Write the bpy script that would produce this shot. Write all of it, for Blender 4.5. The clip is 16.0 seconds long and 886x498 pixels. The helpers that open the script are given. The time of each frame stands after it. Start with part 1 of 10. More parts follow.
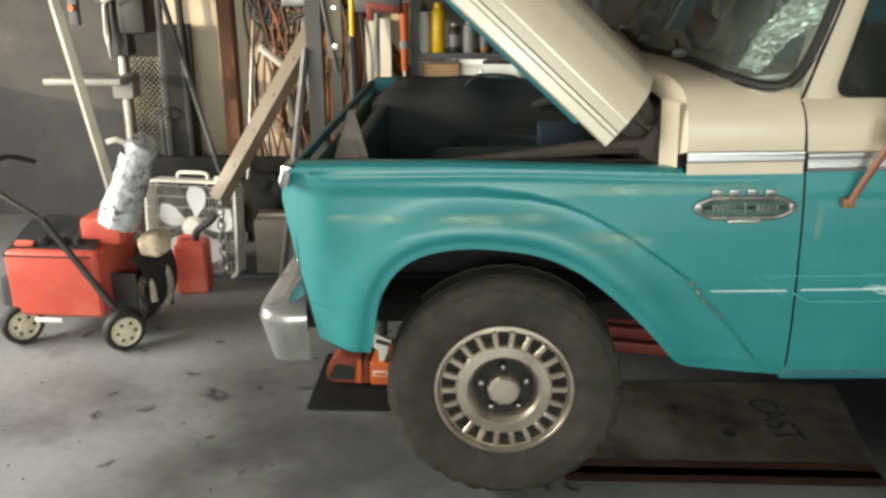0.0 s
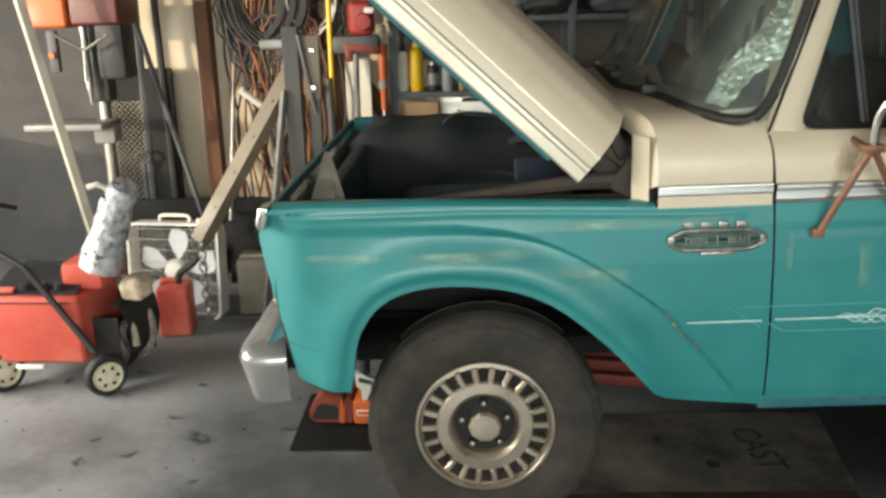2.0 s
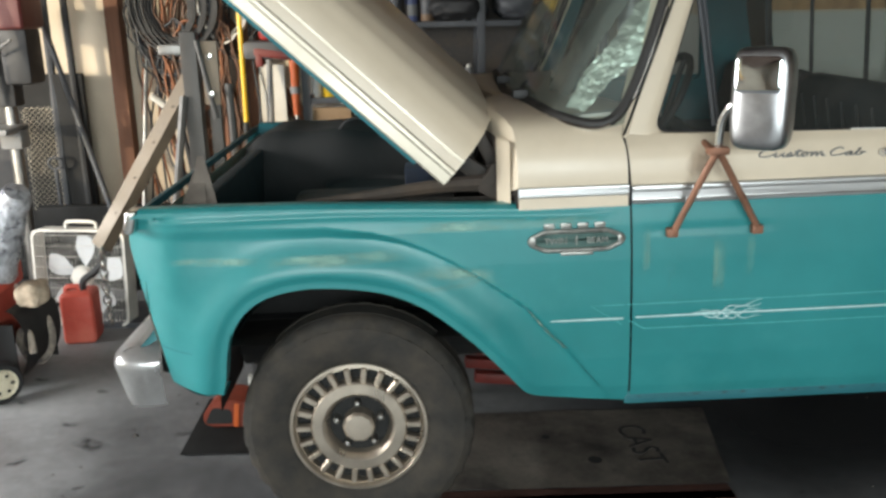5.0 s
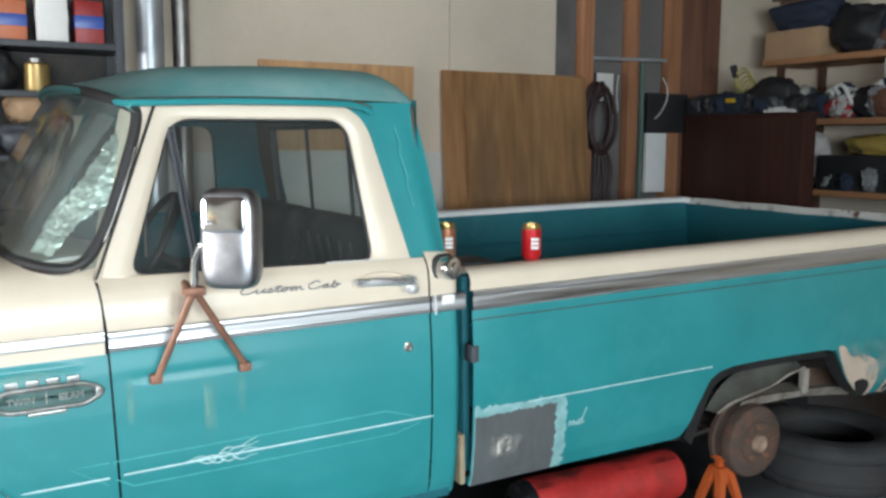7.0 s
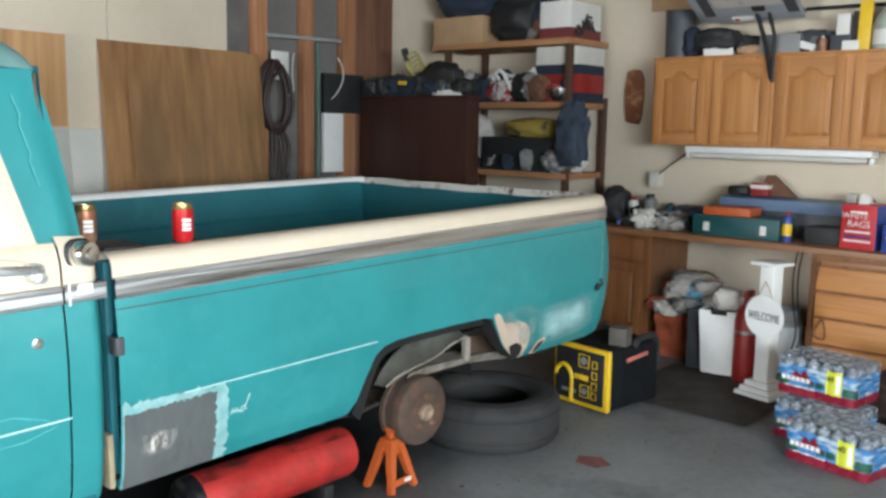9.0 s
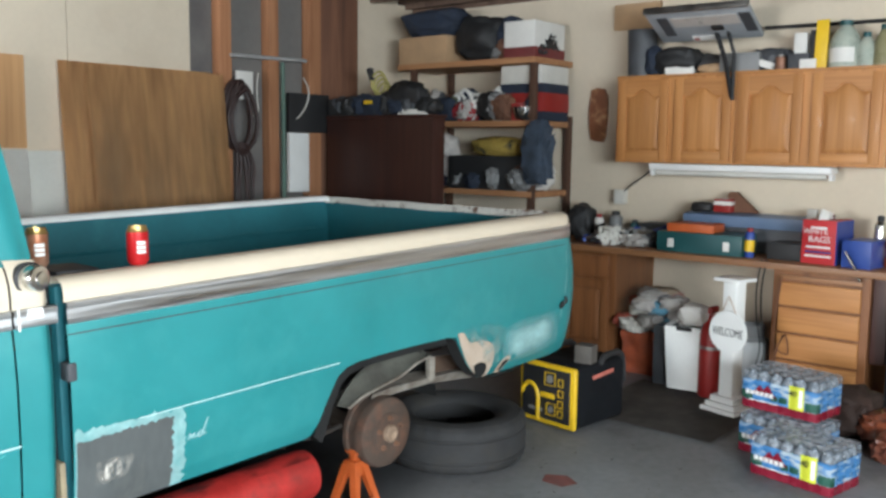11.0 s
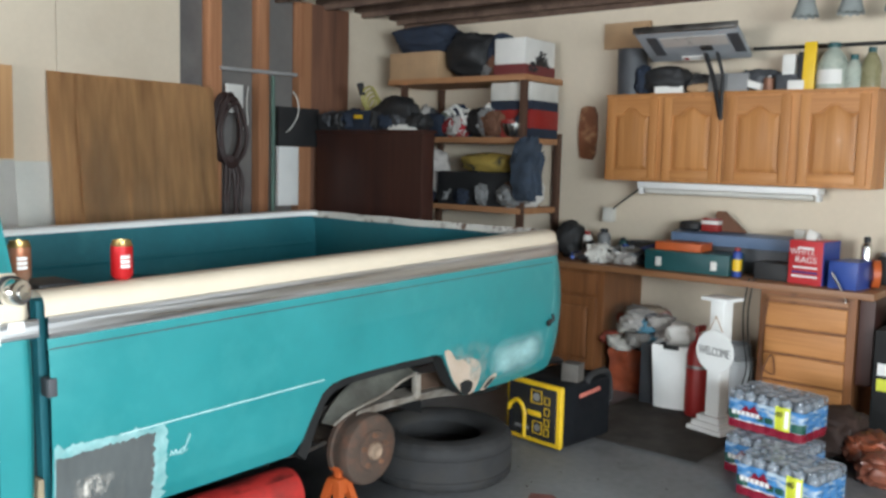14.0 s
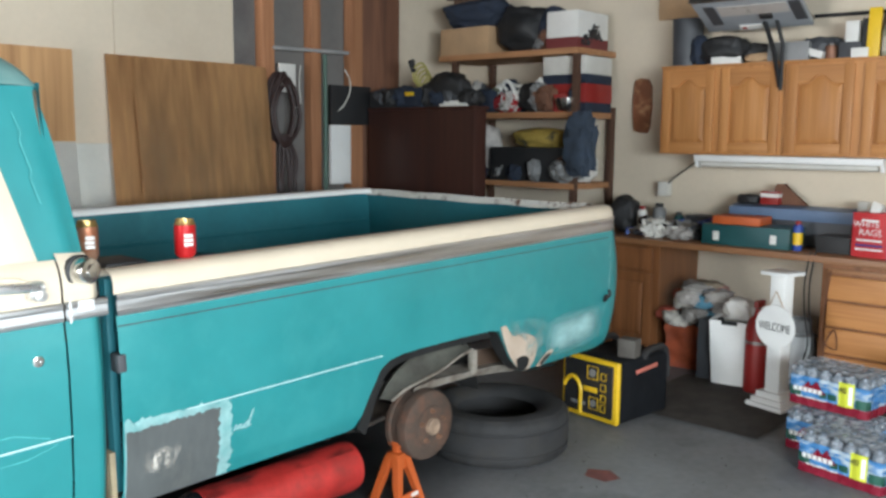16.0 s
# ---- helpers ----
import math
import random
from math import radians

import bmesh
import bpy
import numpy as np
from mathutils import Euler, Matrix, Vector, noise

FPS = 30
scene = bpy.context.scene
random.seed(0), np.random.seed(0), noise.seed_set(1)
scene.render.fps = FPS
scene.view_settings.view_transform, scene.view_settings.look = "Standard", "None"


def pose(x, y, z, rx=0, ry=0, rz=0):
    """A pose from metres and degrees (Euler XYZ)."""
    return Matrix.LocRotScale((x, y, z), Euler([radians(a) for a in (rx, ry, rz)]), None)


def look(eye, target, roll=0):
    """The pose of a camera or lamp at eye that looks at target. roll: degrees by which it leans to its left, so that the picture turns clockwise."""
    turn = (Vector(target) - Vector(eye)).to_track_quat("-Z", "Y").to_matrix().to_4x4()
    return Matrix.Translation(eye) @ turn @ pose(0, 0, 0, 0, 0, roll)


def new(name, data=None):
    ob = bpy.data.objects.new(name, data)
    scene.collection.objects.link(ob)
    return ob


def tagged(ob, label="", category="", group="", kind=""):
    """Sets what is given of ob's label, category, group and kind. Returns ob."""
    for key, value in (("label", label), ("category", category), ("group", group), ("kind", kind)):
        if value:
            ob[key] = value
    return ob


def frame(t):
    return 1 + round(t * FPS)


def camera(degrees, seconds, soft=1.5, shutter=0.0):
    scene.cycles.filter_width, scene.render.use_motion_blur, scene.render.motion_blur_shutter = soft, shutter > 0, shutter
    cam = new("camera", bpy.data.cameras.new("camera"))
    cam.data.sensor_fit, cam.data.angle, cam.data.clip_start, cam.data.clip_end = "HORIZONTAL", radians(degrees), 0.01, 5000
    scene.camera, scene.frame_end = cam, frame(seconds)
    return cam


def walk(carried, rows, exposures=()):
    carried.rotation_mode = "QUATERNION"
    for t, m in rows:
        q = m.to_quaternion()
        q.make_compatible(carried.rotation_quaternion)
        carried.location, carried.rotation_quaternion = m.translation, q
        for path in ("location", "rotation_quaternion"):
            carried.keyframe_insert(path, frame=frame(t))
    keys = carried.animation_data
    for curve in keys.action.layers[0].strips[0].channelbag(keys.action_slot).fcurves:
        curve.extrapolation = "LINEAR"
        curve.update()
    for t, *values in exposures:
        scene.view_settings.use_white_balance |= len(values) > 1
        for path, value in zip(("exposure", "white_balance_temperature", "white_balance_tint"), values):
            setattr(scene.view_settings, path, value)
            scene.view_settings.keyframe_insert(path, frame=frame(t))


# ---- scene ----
cam = camera(54.0, 16.0, 2.9)
PATH = [
    (0, (-0.082, -2.281, 1.541), (-0.16, -0.381, 0.922), -0.2),
    (0.5, (-0.065, -2.285, 1.547), (-0.114, -0.377, 0.949), -0.3),
    (1, (-0.057, -2.293, 1.551), (-0.117, -0.374, 0.989), -0.9),
    (1.5, (-0.052, -2.293, 1.553), (-0.113, -0.371, 1.003), -1.2),
    (2, (-0.047, -2.295, 1.555), (-0.1, -0.371, 1.012), -1.3),
    (2.5, (-0.05, -2.296, 1.555), (-0.091, -0.372, 1.011), -1.1),
    (3, (-0.053, -2.297, 1.555), (-0.072, -0.373, 1.01), -0.8),
    (3.2, (-0.046, -2.298, 1.555), (-0.059, -0.374, 1.009), -0.8),
    (5.3, (0.256, -2.341, 1.552), (0.331, -0.413, 1.027), -1.2),
    (5.5, (0.288, -2.339, 1.552), (0.515, -0.413, 1.061), -0.8),
    (6, (0.372, -2.322, 1.555), (0.998, -0.465, 1.154), 0.1),
    (6.2, (0.398, -2.322, 1.557), (1.15, -0.509, 1.193), 0.6),
    (6.5, (0.437, -2.322, 1.56), (1.283, -0.534, 1.263), 1.2),
    (6.8, (0.465, -2.33, 1.564), (1.366, -0.564, 1.314), 0.9),
    (7, (0.483, -2.336, 1.566), (1.437, -0.596, 1.321), 0.3),
    (7.5, (0.525, -2.338, 1.561), (1.605, -0.677, 1.289), 0.1),
    (8, (0.566, -2.333, 1.548), (1.797, -0.788, 1.235), 1.2),
    (8.2, (0.582, -2.335, 1.548), (1.877, -0.846, 1.24), 1.1),
    (8.5, (0.605, -2.339, 1.547), (1.981, -0.914, 1.266), 1.4),
    (9, (0.64, -2.35, 1.547), (2.126, -1.04, 1.27), 1.1),
    (9.2, (0.65, -2.353, 1.547), (2.142, -1.053, 1.262), 0.4),
    (11.3, (0.682, -2.377, 1.552), (2.22, -1.118, 1.329), 0.7),
    (11.5, (0.686, -2.378, 1.552), (2.228, -1.123, 1.337), 0.6),
    (12, (0.688, -2.379, 1.559), (2.234, -1.125, 1.362), 0.4),
    (12.5, (0.687, -2.381, 1.561), (2.242, -1.139, 1.366), 1.7),
    (13, (0.68, -2.385, 1.56), (2.223, -1.129, 1.357), 1.7),
    (13.5, (0.682, -2.383, 1.56), (2.223, -1.126, 1.339), 2.0),
    (14, (0.691, -2.375, 1.563), (2.239, -1.125, 1.361), 1.5),
    (14.5, (0.682, -2.366, 1.562), (2.185, -1.06, 1.376), 1.4),
    (15, (0.682, -2.362, 1.564), (2.175, -1.041, 1.396), 0.8),
    (15.5, (0.681, -2.359, 1.562), (2.182, -1.049, 1.383), 1.2),
    (16, (0.675, -2.352, 1.558), (2.145, -1.021, 1.302), 0.6),
]
walk(cam, [(t, look(e, g, r)) for t, e, g, r in PATH], [(0, -0.61, 7350, 5), (3.2, -0.67, 7350, 5), (5.4, -0.45, 6500, 7), (6.5, 0.0, 6150, 8), (7.0, 0.04, 6200, 9), (7.6, -0.02, 6250, 9), (8.1, 0.27, 6350, 9), (8.6, 0.58, 6350, 9), (11.3, 0.62, 6350, 9), (16, 0.62, 6350, 9)])

# ---- world and light ----
world = bpy.data.worlds.new("sky")
scene.world = world
world.use_nodes = True
wn = world.node_tree.nodes
sky = wn.new("ShaderNodeTexSky")
sky.sky_type = "NISHITA"
sky.sun_disc = False
sky.sun_elevation = radians(7.0)
sky.sun_rotation = radians(217)
sky.air_density, sky.dust_density = 1.2, 2.0
world.node_tree.links.new(sky.outputs[0], wn["Background"].inputs[0])
wn["Background"].inputs[1].default_value = 0.12

sun = new("sun", bpy.data.lights.new("sun", "SUN"))
sun.data.energy, sun.data.angle, sun.data.color = 4.0, radians(0.6), (1.0, 0.86, 0.66)
sun.matrix_world = look((-7.6, -2.9, 3.0), (-2.4, 4.1, 1.929))


def skylight(name, loc, target, sx, sy, watts, colour):
    la = new(name, bpy.data.lights.new(name, "AREA"))
    la.data.shape, la.data.size, la.data.size_y = "RECTANGLE", sx, sy
    la.data.energy, la.data.color = watts, colour
    la.matrix_world = look(loc, target)
    return la


skylight("door_daylight", (0.1, -5.2, 1.8), (0.5, 0.0, 1.5), 4.7, 1.1, 430, (0.86, 0.95, 1.0))
skylight("window_daylight", (-3.96, 0.15, 1.56), (0.0, 0.35, 1.10), 2.4, 1.0, 360, (0.97, 0.98, 1.0))


# ---- helpers for building ----
def bm_new():
    return bmesh.new()


def done(name, bm, mat, parent=None, smooth=True, angle=35):
    me = bpy.data.meshes.new(name)
    bmesh.ops.recalc_face_normals(bm, faces=bm.faces)
    bm.to_mesh(me)
    bm.free()
    if smooth:
        for p in me.polygons:
            p.use_smooth = True
        me.set_sharp_from_angle(angle=radians(angle))
    mats = mat if isinstance(mat, (list, tuple)) else [mat]
    for m in mats:
        me.materials.append(m)
    ob = new(name, me)
    if parent:
        ob.parent = parent
    return ob


def part(name, bm, mat, parent, label="", smooth=True, angle=35):
    ob = done(name, bm, mat, parent, smooth, angle)
    if label:
        tagged(ob, label)
    return ob


def thing(name, label, category, loc=(0, 0, 0), rot=(0, 0, 0), group="", kind=""):
    ob = new(name)
    ob.empty_display_size = 0.1
    ob.matrix_world = pose(*loc, *rot)
    return tagged(ob, label, category, group, kind)


def box(bm, c, s, bevel=0.0, rot=(0, 0, 0), seg=2, mat_i=0):
    m = pose(*c, *rot) @ Matrix.Diagonal((s[0], s[1], s[2], 1))
    r = bmesh.ops.create_cube(bm, size=1.0, matrix=m)
    vs = r["verts"]
    fs = {f for v in vs for f in v.link_faces}
    if bevel > 0:
        es = {e for v in vs for e in v.link_edges}
        rb = bmesh.ops.bevel(bm, geom=list(es), offset=min(bevel, min(s) * 0.49), segments=seg, affect="EDGES", profile=0.6)
        fs = {f for f in fs if f.is_valid} | set(rb["faces"])
    if mat_i:
        for f in fs:
            f.material_index = mat_i
    return vs


def box2(bm, lo, hi, bevel=0.0, seg=2, mat_i=0):
    return box(bm, [(a + b) / 2 for a, b in zip(lo, hi)], [abs(b - a) for a, b in zip(lo, hi)], bevel, (0, 0, 0), seg, mat_i)


def frame_of(d):
    d = Vector(d).normalized()
    up = Vector((0, 0, 1)) if abs(d.z) < 0.95 else Vector((1, 0, 0))
    a = d.cross(up).normalized()
    return a, a.cross(d).normalized()


def tube(bm, pts, r, seg=8, caps=True, mat_i=0, closed=False):
    pts = [Vector(p) for p in pts]
    n = len(pts)
    rs = r if isinstance(r, (list, tuple)) else [r] * n
    rings = []
    a = None
    for i, p in enumerate(pts):
        if closed:
            d = pts[(i + 1) % n] - pts[i - 1]
        else:
            d = pts[min(i + 1, n - 1)] - pts[max(i - 1, 0)]
        d.normalize()
        if a is None:
            a, b = frame_of(d)
        else:
            a = (a - d * a.dot(d)).normalized()
            b = d.cross(a)
            b = -b
        b = a.cross(d)
        rings.append([bm.verts.new(p + (a * math.cos(k * 2 * math.pi / seg) + b * math.sin(k * 2 * math.pi / seg)) * rs[i]) for k in range(seg)])
    for i in range(n if closed else n - 1):
        q = rings[(i + 1) % n]
        for k in range(seg):
            f = bm.faces.new((rings[i][k], rings[i][(k + 1) % seg], q[(k + 1) % seg], q[k]))
            f.material_index = mat_i
    if caps and not closed:
        for ring in (rings[0], rings[-1]):
            f = bm.faces.new(ring)
            f.material_index = mat_i
    return rings


def curve_pts(pts, n=24):
    """Points along a smooth line through pts."""
    pts = [Vector(p) for p in pts]
    out = []
    m = len(pts) - 1
    for i in range(m):
        p0, p1, p2, p3 = pts[max(i - 1, 0)], pts[i], pts[i + 1], pts[min(i + 2, m)]
        k = max(2, n // m)
        for j in range(k):
            t = j / k
            out.append(0.5 * ((2 * p1) + (p2 - p0) * t + (2 * p0 - 5 * p1 + 4 * p2 - p3) * t * t + (3 * p1 - p0 - 3 * p2 + p3) * t ** 3))
    out.append(pts[-1])
    return out


def lathe(bm, prof, seg=32, m=None, mat_i=0, cap=False):
    """prof: (radius, height) pairs turned round z, then laid by m."""
    m = m or Matrix.Identity(4)
    rings = []
    for r, z in prof:
        rings.append([bm.verts.new(m @ Vector((r * math.cos(k * 2 * math.pi / seg), r * math.sin(k * 2 * math.pi / seg), z))) for k in range(seg)])
    for i in range(len(rings) - 1):
        for k in range(seg):
            f = bm.faces.new((rings[i][k], rings[i][(k + 1) % seg], rings[i + 1][(k + 1) % seg], rings[i + 1][k]))
            f.material_index = mat_i
    if cap:
        for ring in (rings[0], rings[-1]):
            f = bm.faces.new(ring)
            f.material_index = mat_i
    return rings


def grid(bm, fn, nu, nv, mat_i=0):
    """A sheet of fn(s, t), s and t from 0 to 1."""
    vs = [[bm.verts.new(fn(i / nu, j / nv)) for j in range(nv + 1)] for i in range(nu + 1)]
    for i in range(nu):
        for j in range(nv):
            f = bm.faces.new((vs[i][j], vs[i + 1][j], vs[i + 1][j + 1], vs[i][j + 1]))
            f.material_index = mat_i
    return vs


def interp(x, pts):
    return float(np.interp(x, [p[0] for p in pts], [p[1] for p in pts]))


def smooth(x):
    x = min(1.0, max(0.0, x))
    return x * x * (3 - 2 * x)


def along(poly, n):
    """n + 1 points evenly along a polyline."""
    p = np.array(poly, float)
    d = np.concatenate([[0], np.cumsum(np.linalg.norm(np.diff(p, axis=0), axis=1))])
    s = np.linspace(0, d[-1], n + 1)
    return np.stack([np.interp(s, d, p[:, k]) for k in range(p.shape[1])], 1)


def soften(poly, times=2):
    """Chaikin corner cutting, ends kept."""
    for _ in range(times):
        q = [poly[0]]
        for a, b in zip(poly[:-1], poly[1:]):
            q += [tuple(0.75 * x + 0.25 * y for x, y in zip(a, b)), tuple(0.25 * x + 0.75 * y for x, y in zip(a, b))]
        q.append(poly[-1])
        poly = q
    return poly


def round_loop(corners, radii, n=6):
    """A closed loop of 2D points with rounded corners."""
    out = []
    k = len(corners)
    for i in range(k):
        p, a, b = Vector(corners[i]), Vector(corners[i - 1]), Vector(corners[(i + 1) % k])
        r = radii[i] if isinstance(radii, (list, tuple)) else radii
        da, db = (a - p).normalized(), (b - p).normalized()
        for j in range(n + 1):
            t = j / n
            out.append((p + da * r) * (1 - t) ** 2 + p * 2 * t * (1 - t) + (p + db * r) * t * t)
    return out


# ---- materials ----
def material(name, colour, rough=0.5, metal=0.0, vary=0.12, scale=6.0, fine=60.0, bump=0.05, spec=0.5, coat=0.0, colour2=None, mask=(0.45, 0.7), rvar=0.12, dirt=None, stretch=(1, 1, 1), rand=0.0):
    m = bpy.data.materials.new(name)
    m.use_nodes = True
    nt = m.node_tree
    N, L = nt.nodes, nt.links
    b = N["Principled BSDF"]
    tc = N.new("ShaderNodeTexCoord")
    mp = N.new("ShaderNodeMapping")
    mp.inputs["Scale"].default_value = stretch
    L.new(tc.outputs["Object"], mp.inputs[0])
    n1 = N.new("ShaderNodeTexNoise")
    n1.inputs["Scale"].default_value, n1.inputs["Detail"].default_value = scale, 6
    n2 = N.new("ShaderNodeTexNoise")
    n2.inputs["Scale"].default_value, n2.inputs["Detail"].default_value = fine, 4
    L.new(mp.outputs[0], n1.inputs[0])
    L.new(mp.outputs[0], n2.inputs[0])
    mix = N.new("ShaderNodeMix")
    mix.data_type = "RGBA"
    c = list(colour) + [1]
    dark = [x * (1 - vary) for x in colour] + [1]
    lite = [min(1, x * (1 + vary)) for x in colour] + [1]
    mix.inputs[6].default_value, mix.inputs[7].default_value = dark, lite
    add = N.new("ShaderNodeMath")
    add.operation = "MULTIPLY_ADD"
    add.inputs[1].default_value = 0.35
    L.new(n2.outputs[0], add.inputs[0])
    L.new(n1.outputs[0], add.inputs[2])
    sub = N.new("ShaderNodeMapRange")
    sub.inputs[1].default_value, sub.inputs[2].default_value = 0.45, 0.9
    L.new(add.outputs[0], sub.inputs[0])
    L.new(sub.outputs[0], mix.inputs[0])
    col = mix.outputs[2]
    if colour2:
        n3 = N.new("ShaderNodeTexNoise")
        n3.inputs["Scale"].default_value, n3.inputs["Detail"].default_value, n3.inputs["Roughness"].default_value = scale * 0.7, 8, 0.65
        L.new(mp.outputs[0], n3.inputs[0])
        mr = N.new("ShaderNodeMapRange")
        mr.inputs[1].default_value, mr.inputs[2].default_value = mask
        L.new(n3.outputs[0], mr.inputs[0])
        mx = N.new("ShaderNodeMix")
        mx.data_type = "RGBA"
        L.new(mr.outputs[0], mx.inputs[0])
        L.new(col, mx.inputs[6])
        mx.inputs[7].default_value = list(colour2) + [1]
        col = mx.outputs[2]
    if rand:
        oi = N.new("ShaderNodeObjectInfo")
        hs = N.new("ShaderNodeHueSaturation")
        rr = N.new("ShaderNodeMapRange")
        rr.inputs[3].default_value, rr.inputs[4].default_value = 1 - rand, 1 + rand
        L.new(oi.outputs["Random"], rr.inputs[0])
        L.new(rr.outputs[0], hs.inputs["Value"])
        L.new(col, hs.inputs["Color"])
        col = hs.outputs[0]
    L.new(col, b.inputs["Base Color"])
    r1 = N.new("ShaderNodeMapRange")
    r1.inputs[1].default_value, r1.inputs[2].default_value = 0.3, 0.7
    r1.inputs[3].default_value, r1.inputs[4].default_value = max(0.02, rough - rvar), min(1, rough + rvar)
    L.new(n1.outputs[0], r1.inputs[0])
    L.new(r1.outputs[0], b.inputs["Roughness"])
    b.inputs["Metallic"].default_value = metal
    b.inputs["Specular IOR Level"].default_value = spec
    b.inputs["Coat Weight"].default_value = coat
    b.inputs["Coat Roughness"].default_value = 0.28
    if bump:
        bp = N.new("ShaderNodeBump")
        bp.inputs["Strength"].default_value = min(1.0, bump * 4)
        bp.inputs["Distance"].default_value = bump * 0.02
        L.new(add.outputs[0], bp.inputs["Height"])
        L.new(bp.outputs[0], b.inputs["Normal"])
    return m


def wood(name, colour, dark, scale=1.0, axis=2, rough=0.5, coat=0.0, rand=0.0):
    m = bpy.data.materials.new(name)
    m.use_nodes = True
    nt = m.node_tree
    N, L = nt.nodes, nt.links
    b = N["Principled BSDF"]
    tc = N.new("ShaderNodeTexCoord")
    mp = N.new("ShaderNodeMapping")
    s = [9.0 * scale] * 3
    s[axis] = 0.7 * scale
    mp.inputs["Scale"].default_value = s
    L.new(tc.outputs["Object"], mp.inputs[0])
    n1 = N.new("ShaderNodeTexNoise")
    n1.inputs["Scale"].default_value, n1.inputs["Detail"].default_value, n1.inputs["Distortion"].default_value = 1.0, 8, 1.2
    L.new(mp.outputs[0], n1.inputs[0])
    mp2 = N.new("ShaderNodeMapping")
    s2 = [70.0 * scale] * 3
    s2[axis] = 2.5 * scale
    mp2.inputs["Scale"].default_value = s2
    L.new(tc.outputs["Object"], mp2.inputs[0])
    n2 = N.new("ShaderNodeTexNoise")
    n2.inputs["Scale"].default_value, n2.inputs["Detail"].default_value = 1.0, 5
    L.new(mp2.outputs[0], n2.inputs[0])
    ad = N.new("ShaderNodeMath")
    ad.operation = "MULTIPLY_ADD"
    ad.inputs[1].default_value = 0.5
    L.new(n2.outputs[0], ad.inputs[0])
    L.new(n1.outputs[0], ad.inputs[2])
    cr = N.new("ShaderNodeValToRGB")
    cr.color_ramp.elements[0].position, cr.color_ramp.elements[1].position = 0.5, 0.95
    cr.color_ramp.elements[0].color, cr.color_ramp.elements[1].color = list(dark) + [1], list(colour) + [1]
    L.new(ad.outputs[0], cr.inputs[0])
    col = cr.outputs[0]
    if rand:
        oi = N.new("ShaderNodeObjectInfo")
        hs = N.new("ShaderNodeHueSaturation")
        rr = N.new("ShaderNodeMapRange")
        rr.inputs[3].default_value, rr.inputs[4].default_value = 1 - rand, 1 + rand
        L.new(oi.outputs["Random"], rr.inputs[0])
        L.new(rr.outputs[0], hs.inputs["Value"])
        L.new(col, hs.inputs["Color"])
        col = hs.outputs[0]
    L.new(col, b.inputs["Base Color"])
    b.inputs["Roughness"].default_value = rough
    b.inputs["Coat Weight"].default_value = coat
    bp = N.new("ShaderNodeBump")
    bp.inputs["Strength"].default_value, bp.inputs["Distance"].default_value = 0.25, 0.002
    L.new(ad.outputs[0], bp.inputs["Height"])
    L.new(bp.outputs[0], b.inputs["Normal"])
    return m


def glass(name, tint=(0.8, 0.85, 0.85), rough=0.02, alpha=0.25):
    """Thin pane: part clear, part mirror by angle, with a pale patchy film."""
    m = bpy.data.materials.new(name)
    m.use_nodes = True
    nt = m.node_tree
    N, L = nt.nodes, nt.links
    N.remove(N["Principled BSDF"])
    out = N["Material Output"]
    tr = N.new("ShaderNodeBsdfTransparent")
    tr.inputs[0].default_value = list(tint) + [1]
    gl = N.new("ShaderNodeBsdfGlossy")
    gl.inputs["Roughness"].default_value = rough
    fr = N.new("ShaderNodeFresnel")
    fr.inputs[0].default_value = 1.5
    mx = N.new("ShaderNodeMixShader")
    L.new(fr.outputs[0], mx.inputs[0])
    L.new(tr.outputs[0], mx.inputs[1])
    L.new(gl.outputs[0], mx.inputs[2])
    df = N.new("ShaderNodeBsdfDiffuse")
    df.inputs[0].default_value = (0.36, 0.39, 0.36, 1)
    tc = N.new("ShaderNodeTexCoord")
    nz = N.new("ShaderNodeTexNoise")
    nz.inputs["Scale"].default_value, nz.inputs["Detail"].default_value = 3.0, 6
    L.new(tc.outputs["Object"], nz.inputs[0])
    mr = N.new("ShaderNodeMapRange")
    mr.inputs[1].default_value, mr.inputs[2].default_value, mr.inputs[3].default_value, mr.inputs[4].default_value = 0.3, 0.75, alpha * 0.3, alpha
    L.new(nz.outputs[0], mr.inputs[0])
    m2 = N.new("ShaderNodeMixShader")
    L.new(mr.outputs[0], m2.inputs[0])
    L.new(mx.outputs[0], m2.inputs[1])
    L.new(df.outputs[0], m2.inputs[2])
    L.new(m2.outputs[0], out.inputs[0])
    return m


